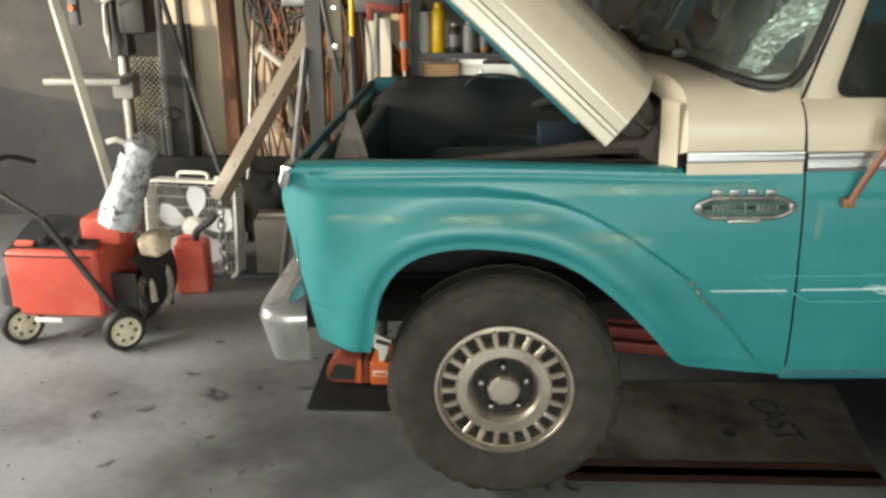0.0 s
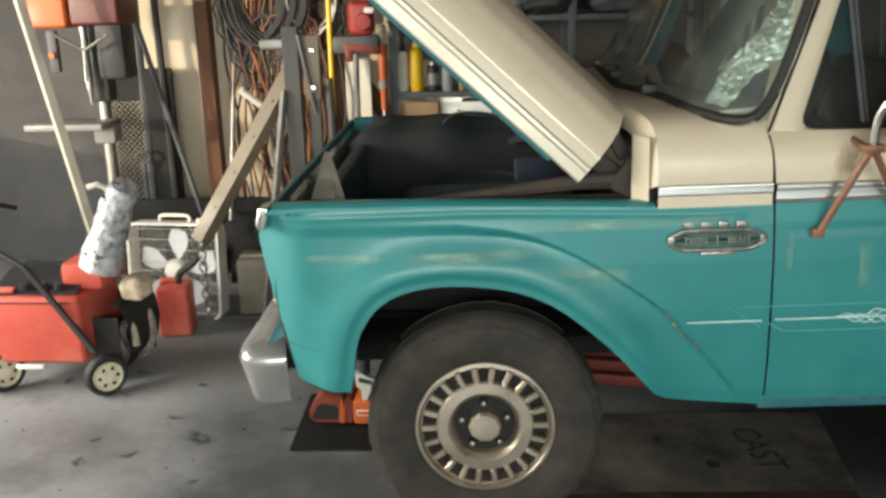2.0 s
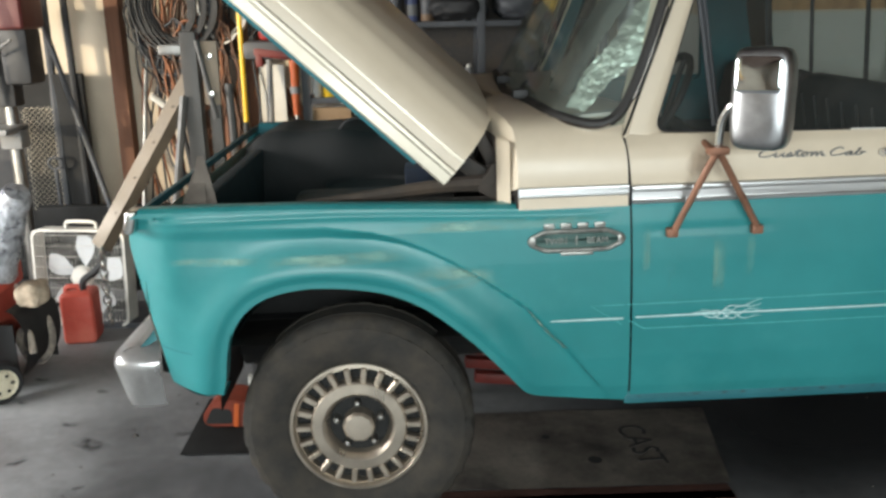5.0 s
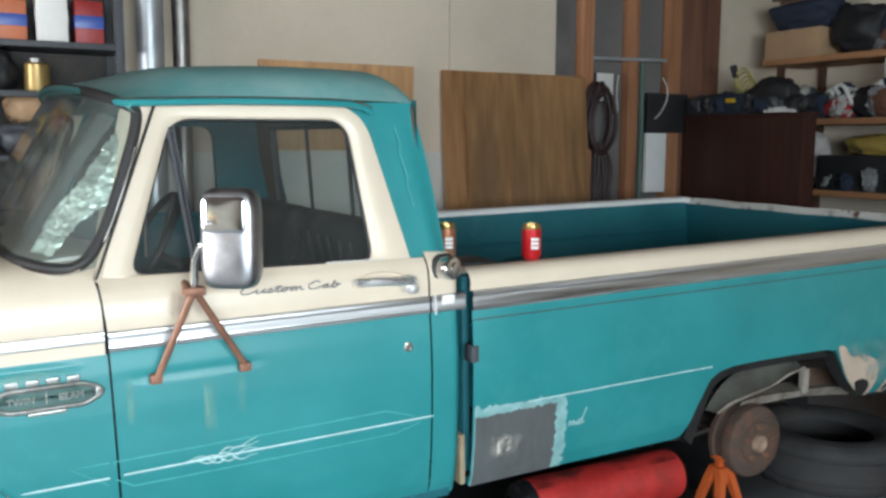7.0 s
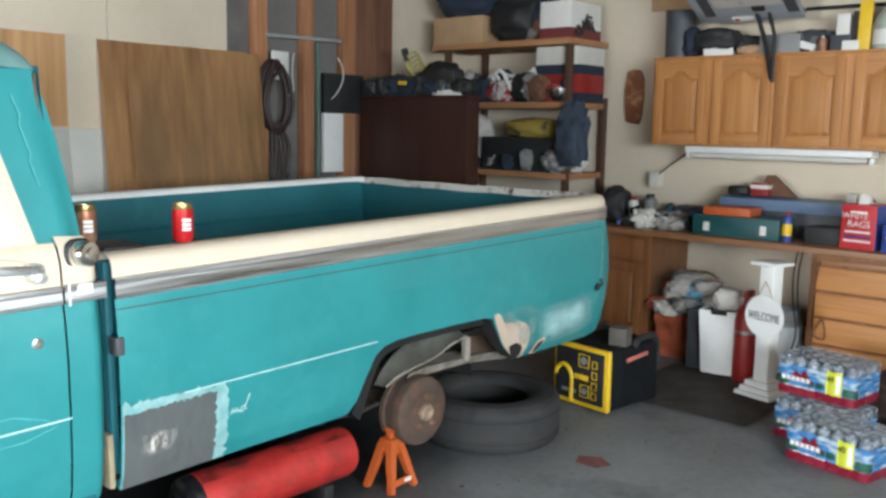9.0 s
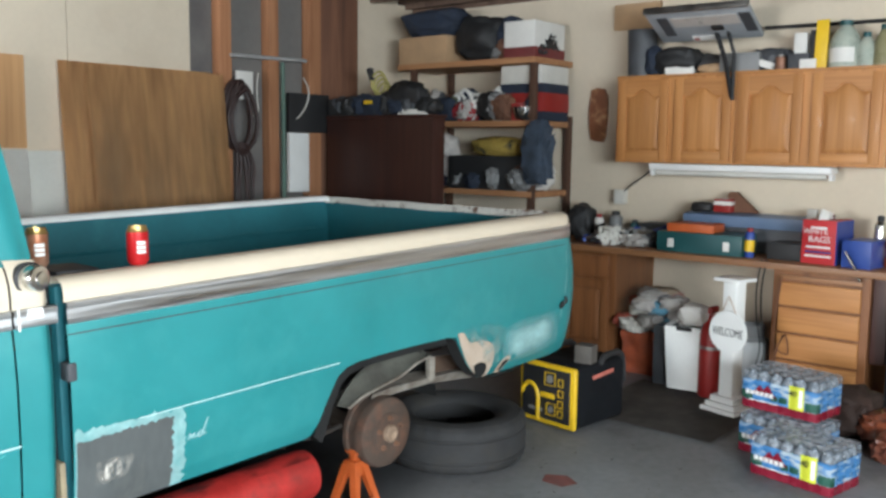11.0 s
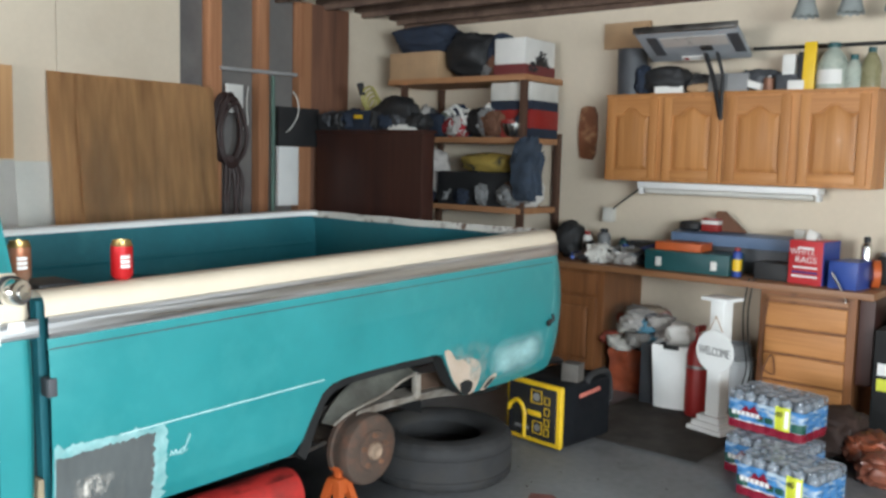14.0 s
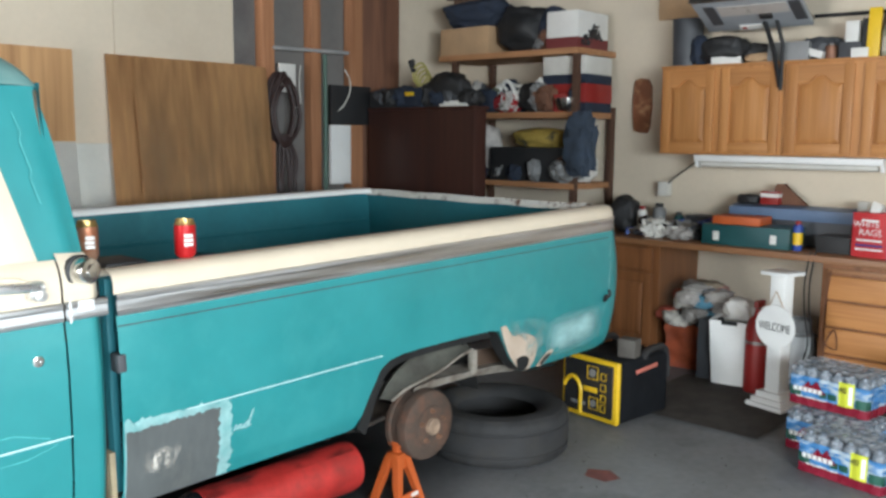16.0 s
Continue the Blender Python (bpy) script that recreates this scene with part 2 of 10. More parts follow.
def stain(name, colour, most=0.7, scale=30.0, stretch=(1, 1, 0.15), low=0.42, high=0.75, feather=()):
    """A streaky film that lets the paint under it show through."""
    m = material(name, colour, 0.7, vary=0.3, scale=scale, bump=0.0)
    nt = m.node_tree
    N, L = nt.nodes, nt.links
    b, out = N["Principled BSDF"], N["Material Output"]
    tc, mp, nz, mr = N.new("ShaderNodeTexCoord"), N.new("ShaderNodeMapping"), N.new("ShaderNodeTexNoise"), N.new("ShaderNodeMapRange")
    mp.inputs["Scale"].default_value = stretch
    nz.inputs["Scale"].default_value, nz.inputs["Detail"].default_value = scale, 6
    mr.inputs[1].default_value, mr.inputs[2].default_value, mr.inputs[4].default_value = low, high, most
    L.new(tc.outputs["Object"], mp.inputs[0])
    L.new(mp.outputs[0], nz.inputs[0])
    L.new(nz.outputs[0], mr.inputs[0])
    # fades out towards the rim of the film
    sx, prev = N.new("ShaderNodeSeparateXYZ"), mr.outputs[0]
    L.new(tc.outputs["Generated"], sx.inputs[0])
    for k in feather:
        a, f = N.new("ShaderNodeMath"), N.new("ShaderNodeMapRange")
        a.operation = "PINGPONG"
        a.inputs[1].default_value = 0.5
        L.new(sx.outputs[k], a.inputs[0])
        f.inputs[1].default_value, f.inputs[2].default_value = 0.0, 0.34
        f.interpolation_type = "SMOOTHSTEP"
        L.new(a.outputs[0], f.inputs[0])
        mu = N.new("ShaderNodeMath")
        mu.operation = "MULTIPLY"
        L.new(prev, mu.inputs[0])
        L.new(f.outputs[0], mu.inputs[1])
        prev = mu.outputs[0]
    L.new(prev, b.inputs["Alpha"])
    return m


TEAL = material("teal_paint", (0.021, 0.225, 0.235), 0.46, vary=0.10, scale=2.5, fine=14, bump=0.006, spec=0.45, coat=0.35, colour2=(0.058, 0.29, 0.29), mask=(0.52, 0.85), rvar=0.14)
# darker, rougher teal for the far, inner and under panels
TEAL_DARK = material("dark_teal_paint", (0.014, 0.125, 0.150), 0.6, vary=0.15, scale=3, fine=30, bump=0.02, colour2=(0.05, 0.20, 0.22), mask=(0.55, 0.8))
CREAM = material("cream_paint", (0.65, 0.555, 0.43), 0.42, vary=0.05, scale=3, fine=25, bump=0.006, coat=0.15, colour2=(0.50, 0.41, 0.29), mask=(0.60, 0.9))
CHROME = material("worn_chrome", (0.66, 0.66, 0.64), 0.22, 1.0, vary=0.08, scale=9, fine=80, bump=0, rvar=0.05)
STEEL = material("dull_steel", (0.30, 0.29, 0.275), 0.46, 1.0, vary=0.3, scale=6, fine=40, bump=0, rvar=0.14)
TRIM = material("brushed_trim", (0.55, 0.555, 0.56), 0.40, 1.0, vary=0.25, scale=3, fine=30, bump=0, rvar=0.16, stretch=(0.5, 1, 22))
ALLOY = material("wheel_silver", (0.52, 0.455, 0.38), 0.36, 0.85, vary=0.12, scale=10, fine=70, bump=0.02)
RUBBER = material("old_tyre_rubber", (0.033, 0.031, 0.0285), 0.85, spec=0.25, vary=0.25, scale=17, fine=60, bump=0.08, colour2=(0.070, 0.058, 0.046), mask=(0.40, 0.80))
DEADRUBBER = material("dark_tyre_rubber", (0.036, 0.036, 0.037), 0.8, spec=0.25, vary=0.25, scale=8, fine=60, bump=0.08, colour2=(0.045, 0.041, 0.036), mask=(0.5, 0.75))
BLACK = material("black_rubber", (0.018, 0.018, 0.019), 0.6, vary=0.2, scale=10, bump=0.03)
FLAT_BLACK = material("flat_black", (0.012, 0.012, 0.012), 0.85, vary=0.3, scale=6, bump=0.05)
GREASE = material("greasy_metal", (0.022, 0.020, 0.018), 0.7, 0.1, vary=0.3, scale=8, bump=0.1, colour2=(0.05, 0.034, 0.024))
RUST = material("rusty_iron", (0.17, 0.085, 0.05), 0.8, 0.1, vary=0.3, scale=14, fine=90, bump=0.2, colour2=(0.10, 0.07, 0.055))
COPPER = material("copper_rust_rod", (0.25, 0.12, 0.075), 0.55, 0.4, vary=0.3, scale=20, bump=0.1)
PRIMER = material("grey_primer", (0.085, 0.092, 0.092), 0.75, vary=0.22, scale=7, fine=40, bump=0.06, colour2=(0.15, 0.15, 0.14), mask=(0.55, 0.8), stretch=(1, 1, 0.35))
SANDED = material("sanded_edge_paint", (0.24, 0.42, 0.42), 0.75, vary=0.25, scale=18, bump=0.06, colour2=(0.12, 0.33, 0.33))
PUTTY = material("body_filler", (0.50, 0.39, 0.30), 0.8, vary=0.1, scale=8, bump=0.06, colour2=(0.56, 0.47, 0.39))
WHITE_LINE = material("white_pinstripe", (0.46, 0.66, 0.66), 0.5, vary=0.12, scale=30, bump=0)
TEAL_LINE = material("pale_pinstripe", (0.09, 0.40, 0.40), 0.5, vary=0.15, scale=30, bump=0)
RUST_RAIL = material("rust_bitten_white_paint", (0.62, 0.60, 0.55), 0.65, vary=0.1, scale=16, bump=0.12, colour2=(0.12, 0.055, 0.03), mask=(0.54, 0.62))
WHITE = material("white_paint", (0.78, 0.78, 0.76), 0.5, vary=0.05, scale=5, bump=0.02)
OFFWHITE = material("offwhite_plastic", (0.62, 0.60, 0.55), 0.5, vary=0.08, scale=8, bump=0.02)
GREY = material("grey_metal_paint", (0.20, 0.20, 0.20), 0.5, vary=0.15, scale=8, bump=0.03)
DARKGREY = material("dark_grey_paint", (0.055, 0.058, 0.065), 0.55, vary=0.2, scale=8, bump=0.03)
SEAT = material("grey_seat_vinyl", (0.030, 0.032, 0.037), 0.65, vary=0.2, scale=8, fine=120, bump=0.05)
RED = material("red_paint", (0.27, 0.016, 0.014), 0.45, vary=0.2, scale=6, bump=0.02, colour2=(0.28, 0.03, 0.025))
ORANGE = material("orange_paint", (0.50, 0.10, 0.022), 0.5, vary=0.12, scale=7, bump=0.02)
SNOWRED = material("faded_red_plastic", (0.52, 0.075, 0.05), 0.55, vary=0.15, scale=5, bump=0.02, colour2=(0.60, 0.16, 0.11))
YELLOW = material("yellow_plastic", (0.74, 0.47, 0.015), 0.45, vary=0.1, scale=6, bump=0.02)
BLUE = material("blue_plastic", (0.03, 0.07, 0.30), 0.4, vary=0.15, scale=6, bump=0.01)
NAVY = material("navy_cloth", (0.018, 0.026, 0.045), 0.9, vary=0.3, scale=12, bump=0.1)
GREEN = material("dark_green_plastic", (0.012, 0.075, 0.08), 0.45, vary=0.15, scale=6, bump=0.02)
KRAFT = material("cardboard", (0.42, 0.27, 0.15), 0.85, vary=0.12, scale=7, bump=0.04)
DIRTYCARD = material("oily_cardboard", (0.20, 0.175, 0.15), 0.85, vary=0.3, scale=4, bump=0.05, colour2=(0.03, 0.028, 0.027), mask=(0.45, 0.7))
PAPER = material("printed_paper", (0.70, 0.68, 0.64), 0.7, vary=0.05, scale=9, bump=0.01)
CLOTH = material("crumpled_cloth", (0.45, 0.42, 0.39), 0.95, vary=0.2, scale=10, bump=0.1, colour2=(0.25, 0.23, 0.22), rand=0.3)
FOIL = material("silver_sunshade", (0.62, 0.69, 0.62), 0.38, 0.7, vary=0.2, scale=18, fine=60, bump=0.3)
DRYWALL = material("cream_drywall", (0.63, 0.54, 0.42), 0.9, vary=0.06, scale=1.2, fine=30, bump=0.03, colour2=(0.53, 0.44, 0.33), mask=(0.5, 0.8))
SHEATH = material("grey_sheathing_paper", (0.165, 0.155, 0.145), 0.9, vary=0.15, scale=2.0, fine=20, bump=0.04, colour2=(0.11, 0.10, 0.10))
STUD = wood("stud_pine", (0.46, 0.215, 0.105), (0.28, 0.115, 0.05), 1.0, 2, 0.75, rand=0.15)
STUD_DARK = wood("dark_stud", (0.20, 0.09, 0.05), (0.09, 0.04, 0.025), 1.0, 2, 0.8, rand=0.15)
PLY = wood("birch_plywood", (0.64, 0.37, 0.165), (0.33, 0.165, 0.066), 0.42, 2, 0.6)
OAK = wood("honey_oak", (0.52, 0.235, 0.075), (0.345, 0.135, 0.036), 1.0, 2, 0.50, coat=0.06, rand=0.06)
OAK_H = wood("honey_oak_cross", (0.52, 0.235, 0.075), (0.345, 0.135, 0.036), 1.0, 1, 0.50, coat=0.06, rand=0.06)
BENCHTOP = wood("benchtop_wood", (0.36, 0.17, 0.075), (0.20, 0.09, 0.04), 1.0, 1, 0.45, rand=0.05)
SHELFWOOD = wood("shelf_board", (0.44, 0.22, 0.10), (0.27, 0.12, 0.055), 1.0, 1, 0.6, rand=0.1)
OAK_OLD = wood("old_oak", (0.24, 0.095, 0.034), (0.13, 0.048, 0.017), 1.0, 2, 0.45, coat=0.15, rand=0.06)
MAHOGANY = wood("dark_mahogany", (0.055, 0.018, 0.012), (0.028, 0.010, 0.008), 1.0, 2, 0.5)

# ---- garage ----
CONCRETE = material("stained_concrete", (0.200, 0.202, 0.207), 0.62, vary=0.28, scale=1.6, fine=22, bump=0.06, colour2=(0.058, 0.058, 0.060), mask=(0.52, 0.74), rvar=0.2)
DRIVE = material("driveway_concrete", (0.20, 0.195, 0.185), 0.85, vary=0.15, scale=2, bump=0.05)
X0, X1, Y0, Y1, ZC = -4.0, 6.75, -5.3, 3.12, 2.80

bm = bm_new()
box2(bm, (X0, Y0, -0.12), (X1, Y1, 0.0))
tagged(done("floor", bm, CONCRETE, smooth=False), "grey concrete garage floor with dark oil stains", "floor", kind="structure")
bm = bm_new()
grid(bm, lambda s, t: (-400 + 800 * s, -400 + 800 * t, -0.13), 8, 8)
tagged(done("ground", bm, DRIVE, smooth=False), "pale concrete driveway outside the open garage door", "ground", kind="structure")

# north wall: studs with backing board, drywall further east
bm = bm_new()
box2(bm, (X0, Y1, 0), (X1 + 0.15, Y1 + 0.15, ZC + 0.13))
tagged(done("wall_north", bm, DRYWALL, smooth=False), "cream backing board of the garage side wall", "wall", kind="structure")
bm = bm_new()
box2(bm, (1.45, Y1 - 0.10, 0), (3.46, Y1 - 0.003, ZC), 0.002)
tagged(done("wall_drywall_1", bm, DRYWALL, smooth=False), "taped cream drywall sheet on the side wall", "wall", kind="structure")
bm = bm_new()
box2(bm, (3.464, Y1 - 0.10, 0), (4.36, Y1 - 0.003, ZC), 0.002)
tagged(done("wall_drywall_2", bm, DRYWALL, smooth=False), "cream drywall sheet beside the bare studs", "wall", kind="structure")
bm = bm_new()
box2(bm, (4.362, Y1 - 0.02, 0), (6.0, Y1 - 0.003, ZC))
tagged(done("wall_sheathing", bm, SHEATH, smooth=False), "grey sheathing paper between bare studs", "wall", kind="structure")
bm = bm_new()
box2(bm, (6.0, Y1 - 0.09, 0), (X1, Y1 - 0.003, ZC))
tagged(done("wall_corner_panel", bm, DRYWALL, smooth=False), "cream drywall in the garage corner", "wall", kind="structure")

bm = bm_new()
box2(bm, (1.46, Y1 - 0.112, 0.0), (3.460, Y1 - 0.101, 1.493), 0.002)
tagged(done("wall_panel_low", bm, material("pale_grey_panel", (0.60, 0.60, 0.55), 0.8, vary=0.08, scale=2, bump=0.03), smooth=False), "pale grey lower wall panel with a ledge", "wall", kind="structure")
bm = bm_new()
box2(bm, (1.46, Y1 - 0.125, 1.494), (3.460, Y1 - 0.101, 1.506), 0.002)
tagged(done("trim_ledge", bm, DRYWALL, smooth=False), "thin ledge along the wall", "trim", kind="structure")

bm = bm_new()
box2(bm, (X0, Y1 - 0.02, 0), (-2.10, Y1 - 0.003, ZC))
tagged(done("wall_sheathing_dark", bm, material("dark_wall_paper", (0.060, 0.060, 0.064), 0.9, vary=0.3, scale=2.5, bump=0.04, colour2=(0.10, 0.095, 0.09)), smooth=False), "dark sheathing behind the drill press", "wall", kind="structure")

studs = thing("stud_wall", "bare reddish pine studs of the unfinished wall", "stud", kind="structure")
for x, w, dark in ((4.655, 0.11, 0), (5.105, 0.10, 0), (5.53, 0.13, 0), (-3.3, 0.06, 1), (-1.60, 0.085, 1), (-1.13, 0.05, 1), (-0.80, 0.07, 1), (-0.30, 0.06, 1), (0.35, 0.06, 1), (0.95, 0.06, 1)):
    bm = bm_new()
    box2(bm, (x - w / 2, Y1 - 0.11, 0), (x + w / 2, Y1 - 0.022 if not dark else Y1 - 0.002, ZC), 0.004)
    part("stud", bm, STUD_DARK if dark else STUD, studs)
bm = bm_new()
box2(bm, (5.598, Y1 - 0.105, 0), (6.02, Y1 - 0.024, ZC), 0.003)
part("plywood_strip", bm, STUD_DARK, studs, "dark stained plywood strip")
bm = bm_new()
tube(bm, [(-1.0, Y1 - 0.06, 1.55), (-0.25, Y1 - 0.06, 0.55)], 0.05, 4)
part("diagonal_brace", bm, STUD_DARK, studs)
bm = bm_new()
tube(bm, [(4.69, Y1 - 0.125, 2.20), (5.42, Y1 - 0.125, 2.215)], 0.014, 8)
part("conduit", bm, material("galvanised", (0.50, 0.50, 0.50), 0.45, 0.4, vary=0.15, scale=8), studs, "grey metal conduit")

# east wall with header shadow, south and west walls
bm = bm_new()
box2(bm, (X1, Y0, 0), (X1 + 0.15, Y1, ZC + 0.13))
tagged(done("wall_east", bm, DRYWALL, smooth=False), "cream painted wall behind the workbench", "wall", kind="structure")
ZT = ZC + 0.13
bm = bm_new()
box2(bm, (X0 - 0.15, Y0 - 0.15, 0), (-2.4, Y0, ZT))
box2(bm, (3.2, Y0 - 0.15, 0), (X1 + 0.15, Y0, ZT))
box2(bm, (-2.4, Y0 - 0.15, 2.2), (3.2, Y0, ZT))
tagged(done("wall_south", bm, DRYWALL, smooth=False), "cream garage wall round the wide open door", "wall", kind="structure")
bm = bm_new()
box2(bm, (-2.85, -22.0, -0.12), (-2.6, Y0 - 0.16, 4.6))
tagged(done("wall_house_wing", bm, DRYWALL, smooth=False), "plain unseen wall added to keep the sun off the truck", "wall", kind="structure")
bm = bm_new()
WY0, WY1, WZ0, WZ1 = -2.3, 1.9, 1.02, 2.68
box2(bm, (X0 - 0.15, Y0, 0), (X0, WY0, ZT))
box2(bm, (X0 - 0.15, WY1, 0), (X0, Y1 + 0.15, ZT))
box2(bm, (X0 - 0.15, WY0, WZ1), (X0, WY1, ZT))
box2(bm, (X0 - 0.15, WY0, 0), (X0, WY1, WZ0))
tagged(done("wall_west", bm, DRYWALL, smooth=False), "plain cream wall with an open window", "wall", kind="structure")

# ceiling with joists
CEIL = wood("ceiling_boards", (0.16, 0.10, 0.07), (0.07, 0.04, 0.03), 0.6, 0, 0.8)
bm = bm_new()
box2(bm, (X0 - 0.15, Y0 - 0.15, ZC + 0.12), (X1 + 0.15, Y1 + 0.15, ZC + 0.25))
x = X0 + 0.3
while x < X1:
    box2(bm, (x - 0.022, Y0, ZC - 0.03), (x + 0.022, Y1, ZC + 0.118))
    x += 0.45
box2(bm, (X1 - 0.02, Y0, ZC - 0.06), (X1 + 0.14, Y1, ZC + 0.118))
tagged(done("ceiling", bm, CEIL, smooth=False), "dark open wooden joists and boards overhead", "ceiling", kind="structure")

# ---- pickup truck ----
# own axes: u to the rear, y across (0 the near side), h up
truck = thing("pickup_truck", "old teal and cream pickup truck with its hood raised", "pickup truck", (0, 0, 0), (0, -1.15, 0))
YC = 0.98  # middle of the truck


def gap_u(h):
    """The seam ahead of the door."""
    return interp(h, [(0.39, 0.813), (0.52, 0.818), (0.69, 0.816), (0.855, 0.808), (1.01, 0.801), (1.09, 0.799), (1.12, 0.796), (1.16, 0.790), (1.20, 0.788)])


CREASE = [(-0.62, 0.980), (-0.4, 0.978), (-0.05, 0.970), (0.08, 0.950), (0.166, 0.924), (0.227, 0.897), (0.304, 0.855), (0.382, 0.803), (0.46, 0.747), (0.516, 0.704), (0.565, 0.643), (0.623, 0.583), (0.681, 0.508), (0.77, 0.395)]
ARCH_F = soften([(-0.377, 0.487), (-0.363, 0.532), (-0.350, 0.628), (-0.311, 0.721), (-0.244, 0.779), (-0.150, 0.803), (-0.057, 0.804), (0.071, 0.786), (0.148, 0.761), (0.226, 0.720), (0.305, 0.655), (0.386, 0.578), (0.467, 0.482), (0.500, 0.438), (0.530, 0.418), (0.585, 0.409)], 2)
ARCH_P = np.array(ARCH_F[::2] + [ARCH_F[-1]])
SIDE = [(0.36, 0.055), (0.40, 0.036), (0.45, 0.018), (0.55, 0.003), (0.7, -0.008), (0.85, -0.012), (0.95, -0.008), (1.0, -0.002), (1.06, 0.0), (1.12, 0.008), (1.17, 0.026), (1.21, 0.052), (1.24, 0.09)]


def arch_dist(u, h):
    p = np.array((u, h))
    a, d = ARCH_P[:-1], ARCH_P[1:] - ARCH_P[:-1]
    t = np.clip(((p - a) * d).sum(1) / (d * d).sum(1), 0, 1)
    return float(np.sqrt((((a + d * t[:, None]) - p) ** 2).sum(1)).min())


def side_y(u, h):
    y = interp(h, SIDE)
    if u < 0.80 and h < 1.02:
        fade = (1 - 0.85 * smooth((u - 0.45) / 0.32)) * (0.35 + 0.65 * smooth((u + 0.3) / 0.5))
        c = interp(u, CREASE)
        wide = 0.040 - 0.022 * smooth((u + 0.1) / 0.4)
        y += 0.040 * smooth((c + 0.010 - h) / wide) * fade - 0.005 * math.exp(-((h - (1.006 - 0.022 * smooth((u + 0.1) / 0.8))) / 0.009) ** 2) * (1 - smooth((u - 0.66) / 0.1))
        if -0.60 < u < 0.70:
            d = arch_dist(u, h)
            y -= (0.036 * math.exp(-(max(0.0, d - 0.045) / 0.068) ** 2) - 0.012 * smooth((0.045 - d) / 0.03)) * (1 - smooth((u - 0.42) / 0.2))
        if u < -0.40:
            y += 0.10 * smooth((-0.40 - u) / 0.26) ** 2
    if 0.78 < u < 1.3 and 0.88 < h < 1.0:
        y += 0.005 * math.exp(-((h - 0.930) / 0.010) ** 2) * smooth((u - 0.80) / 0.1) * (1 - smooth((u - 1.12) / 0.12))
    if u > 4.50:
        y += 0.06 * smooth((u - 4.50) / 0.20) ** 3
    return y


def sheet(bm, low, top, nu, nv, flange=0.05, yfn=side_y):
    """A body panel between two lines of (u, h), its lower edge turned in."""
    a, b = along(low, nu), along(top, nu)
    rows = []
    for i in range(nu + 1):
        col = []
        for j in range(nv + 1):
            t = j / nv
            u, h = a[i] * (1 - t) + b[i] * t
            col.append(bm.verts.new((u, yfn(u, h), h)))
        if flange:
            v = col[0].co
            col.insert(0, bm.verts.new((v.x, v.y + flange * 0.15, v.z + 0.004)))
            col.insert(0, bm.verts.new((v.x, v.y + flange, v.z + 0.012)))
        rows.append(col)
    for i in range(nu):
        for j in range(len(rows[0]) - 1):
            bm.faces.new((rows[i][j], rows[i + 1][j], rows[i + 1][j + 1], rows[i][j + 1]))
    return rows


def ribbon(bm, pts, w, lift=0.004, yfn=side_y):
    """A painted line on the body along (u, h)."""
    p = [Vector((q[0], q[1])) for q in pts]
    vs = []
    for i, q in enumerate(p):
        d = (p[min(i + 1, len(p) - 1)] - p[max(i - 1, 0)]).normalized()
        n = Vector((-d.y, d.x)) * (w[i] if isinstance(w, (list, tuple)) else w) / 2
        vs.append([bm.verts.new((r.x, yfn(r.x, r.y) - lift, r.y)) for r in (q + n, q - n)])
    for i in range(len(vs) - 1):
        bm.faces.new((vs[i][0], vs[i + 1][0], vs[i + 1][1], vs[i][1]))


# front fender
NOSE = [(-0.530, 0.520), (-0.540, 0.560), (-0.552, 0.629), (-0.583, 0.758), (-0.610, 0.88), (-0.620, 0.935), (-0.610, 0.985), (-0.584, 1.020), (-0.556, 1.036)]


def fender_mesh():
    bm = bm_new()
    nv = 92
    left = along(soften(NOSE, 1), nv)
    right = along([(-0.377, 0.487), (-0.377, 1.035)], nv)

    def front(s, t):
        j = round(t * nv)
        u, h = left[j] * (1 - s) + right[j] * s
        return (u, side_y(u, h), h)
    grid(bm, front, 26, nv)
    low = ARCH_F + [(gap_u(0.398) - 0.003, 0.398)]
    sheet(bm, low, [(-0.377, 1.035), (-0.13, 1.031), (0.485, 1.006), (gap_u(1.0) - 0.003, 1.003)], 170, nv, 0.06)
    # narrow top, turned in and down
    tops = along([(-0.556, 1.036), (-0.377, 1.035), (-0.13, 1.031), (0.485, 1.006)], 60)
    prof = [(0.0, 0.0), (0.010, 0.008), (0.03, 0.010), (0.075, 0.006), (0.085, -0.005), (0.088, -0.08)]
    rows = [[bm.verts.new((u, side_y(u, h) + dy, h + dh)) for dy, dh in prof] for u, h in tops]
    for i in range(60):
        for j in range(len(prof) - 1):
            bm.faces.new((rows[i][j], rows[i + 1][j], rows[i + 1][j + 1], rows[i][j + 1]))
    # lower front corner turned in
    fl = along([(-0.530, 0.520), (-0.455, 0.497), (-0.377, 0.487)], 12)
    rr = [[bm.verts.new((u, side_y(u, h) + dy, h + dh)) for dy, dh in ((0, 0), (0.02, -0.006), (0.10, 0.0))] for u, h in fl]
    for i in range(12):
        for j in range(2):
            bm.faces.new((rr[i][j], rr[i + 1][j], rr[i + 1][j + 1], rr[i][j + 1]))
    bmesh.ops.remove_doubles(bm, verts=bm.verts, dist=0.0015)
    return bm


fender = part("front_fender", fender_mesh(), TEAL, truck, "glossy teal front fender with a flowing crease", angle=50)
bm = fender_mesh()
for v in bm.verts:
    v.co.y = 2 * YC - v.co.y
part("front_fender", bm, TEAL_DARK, truck, "teal fender on the far side", angle=50)

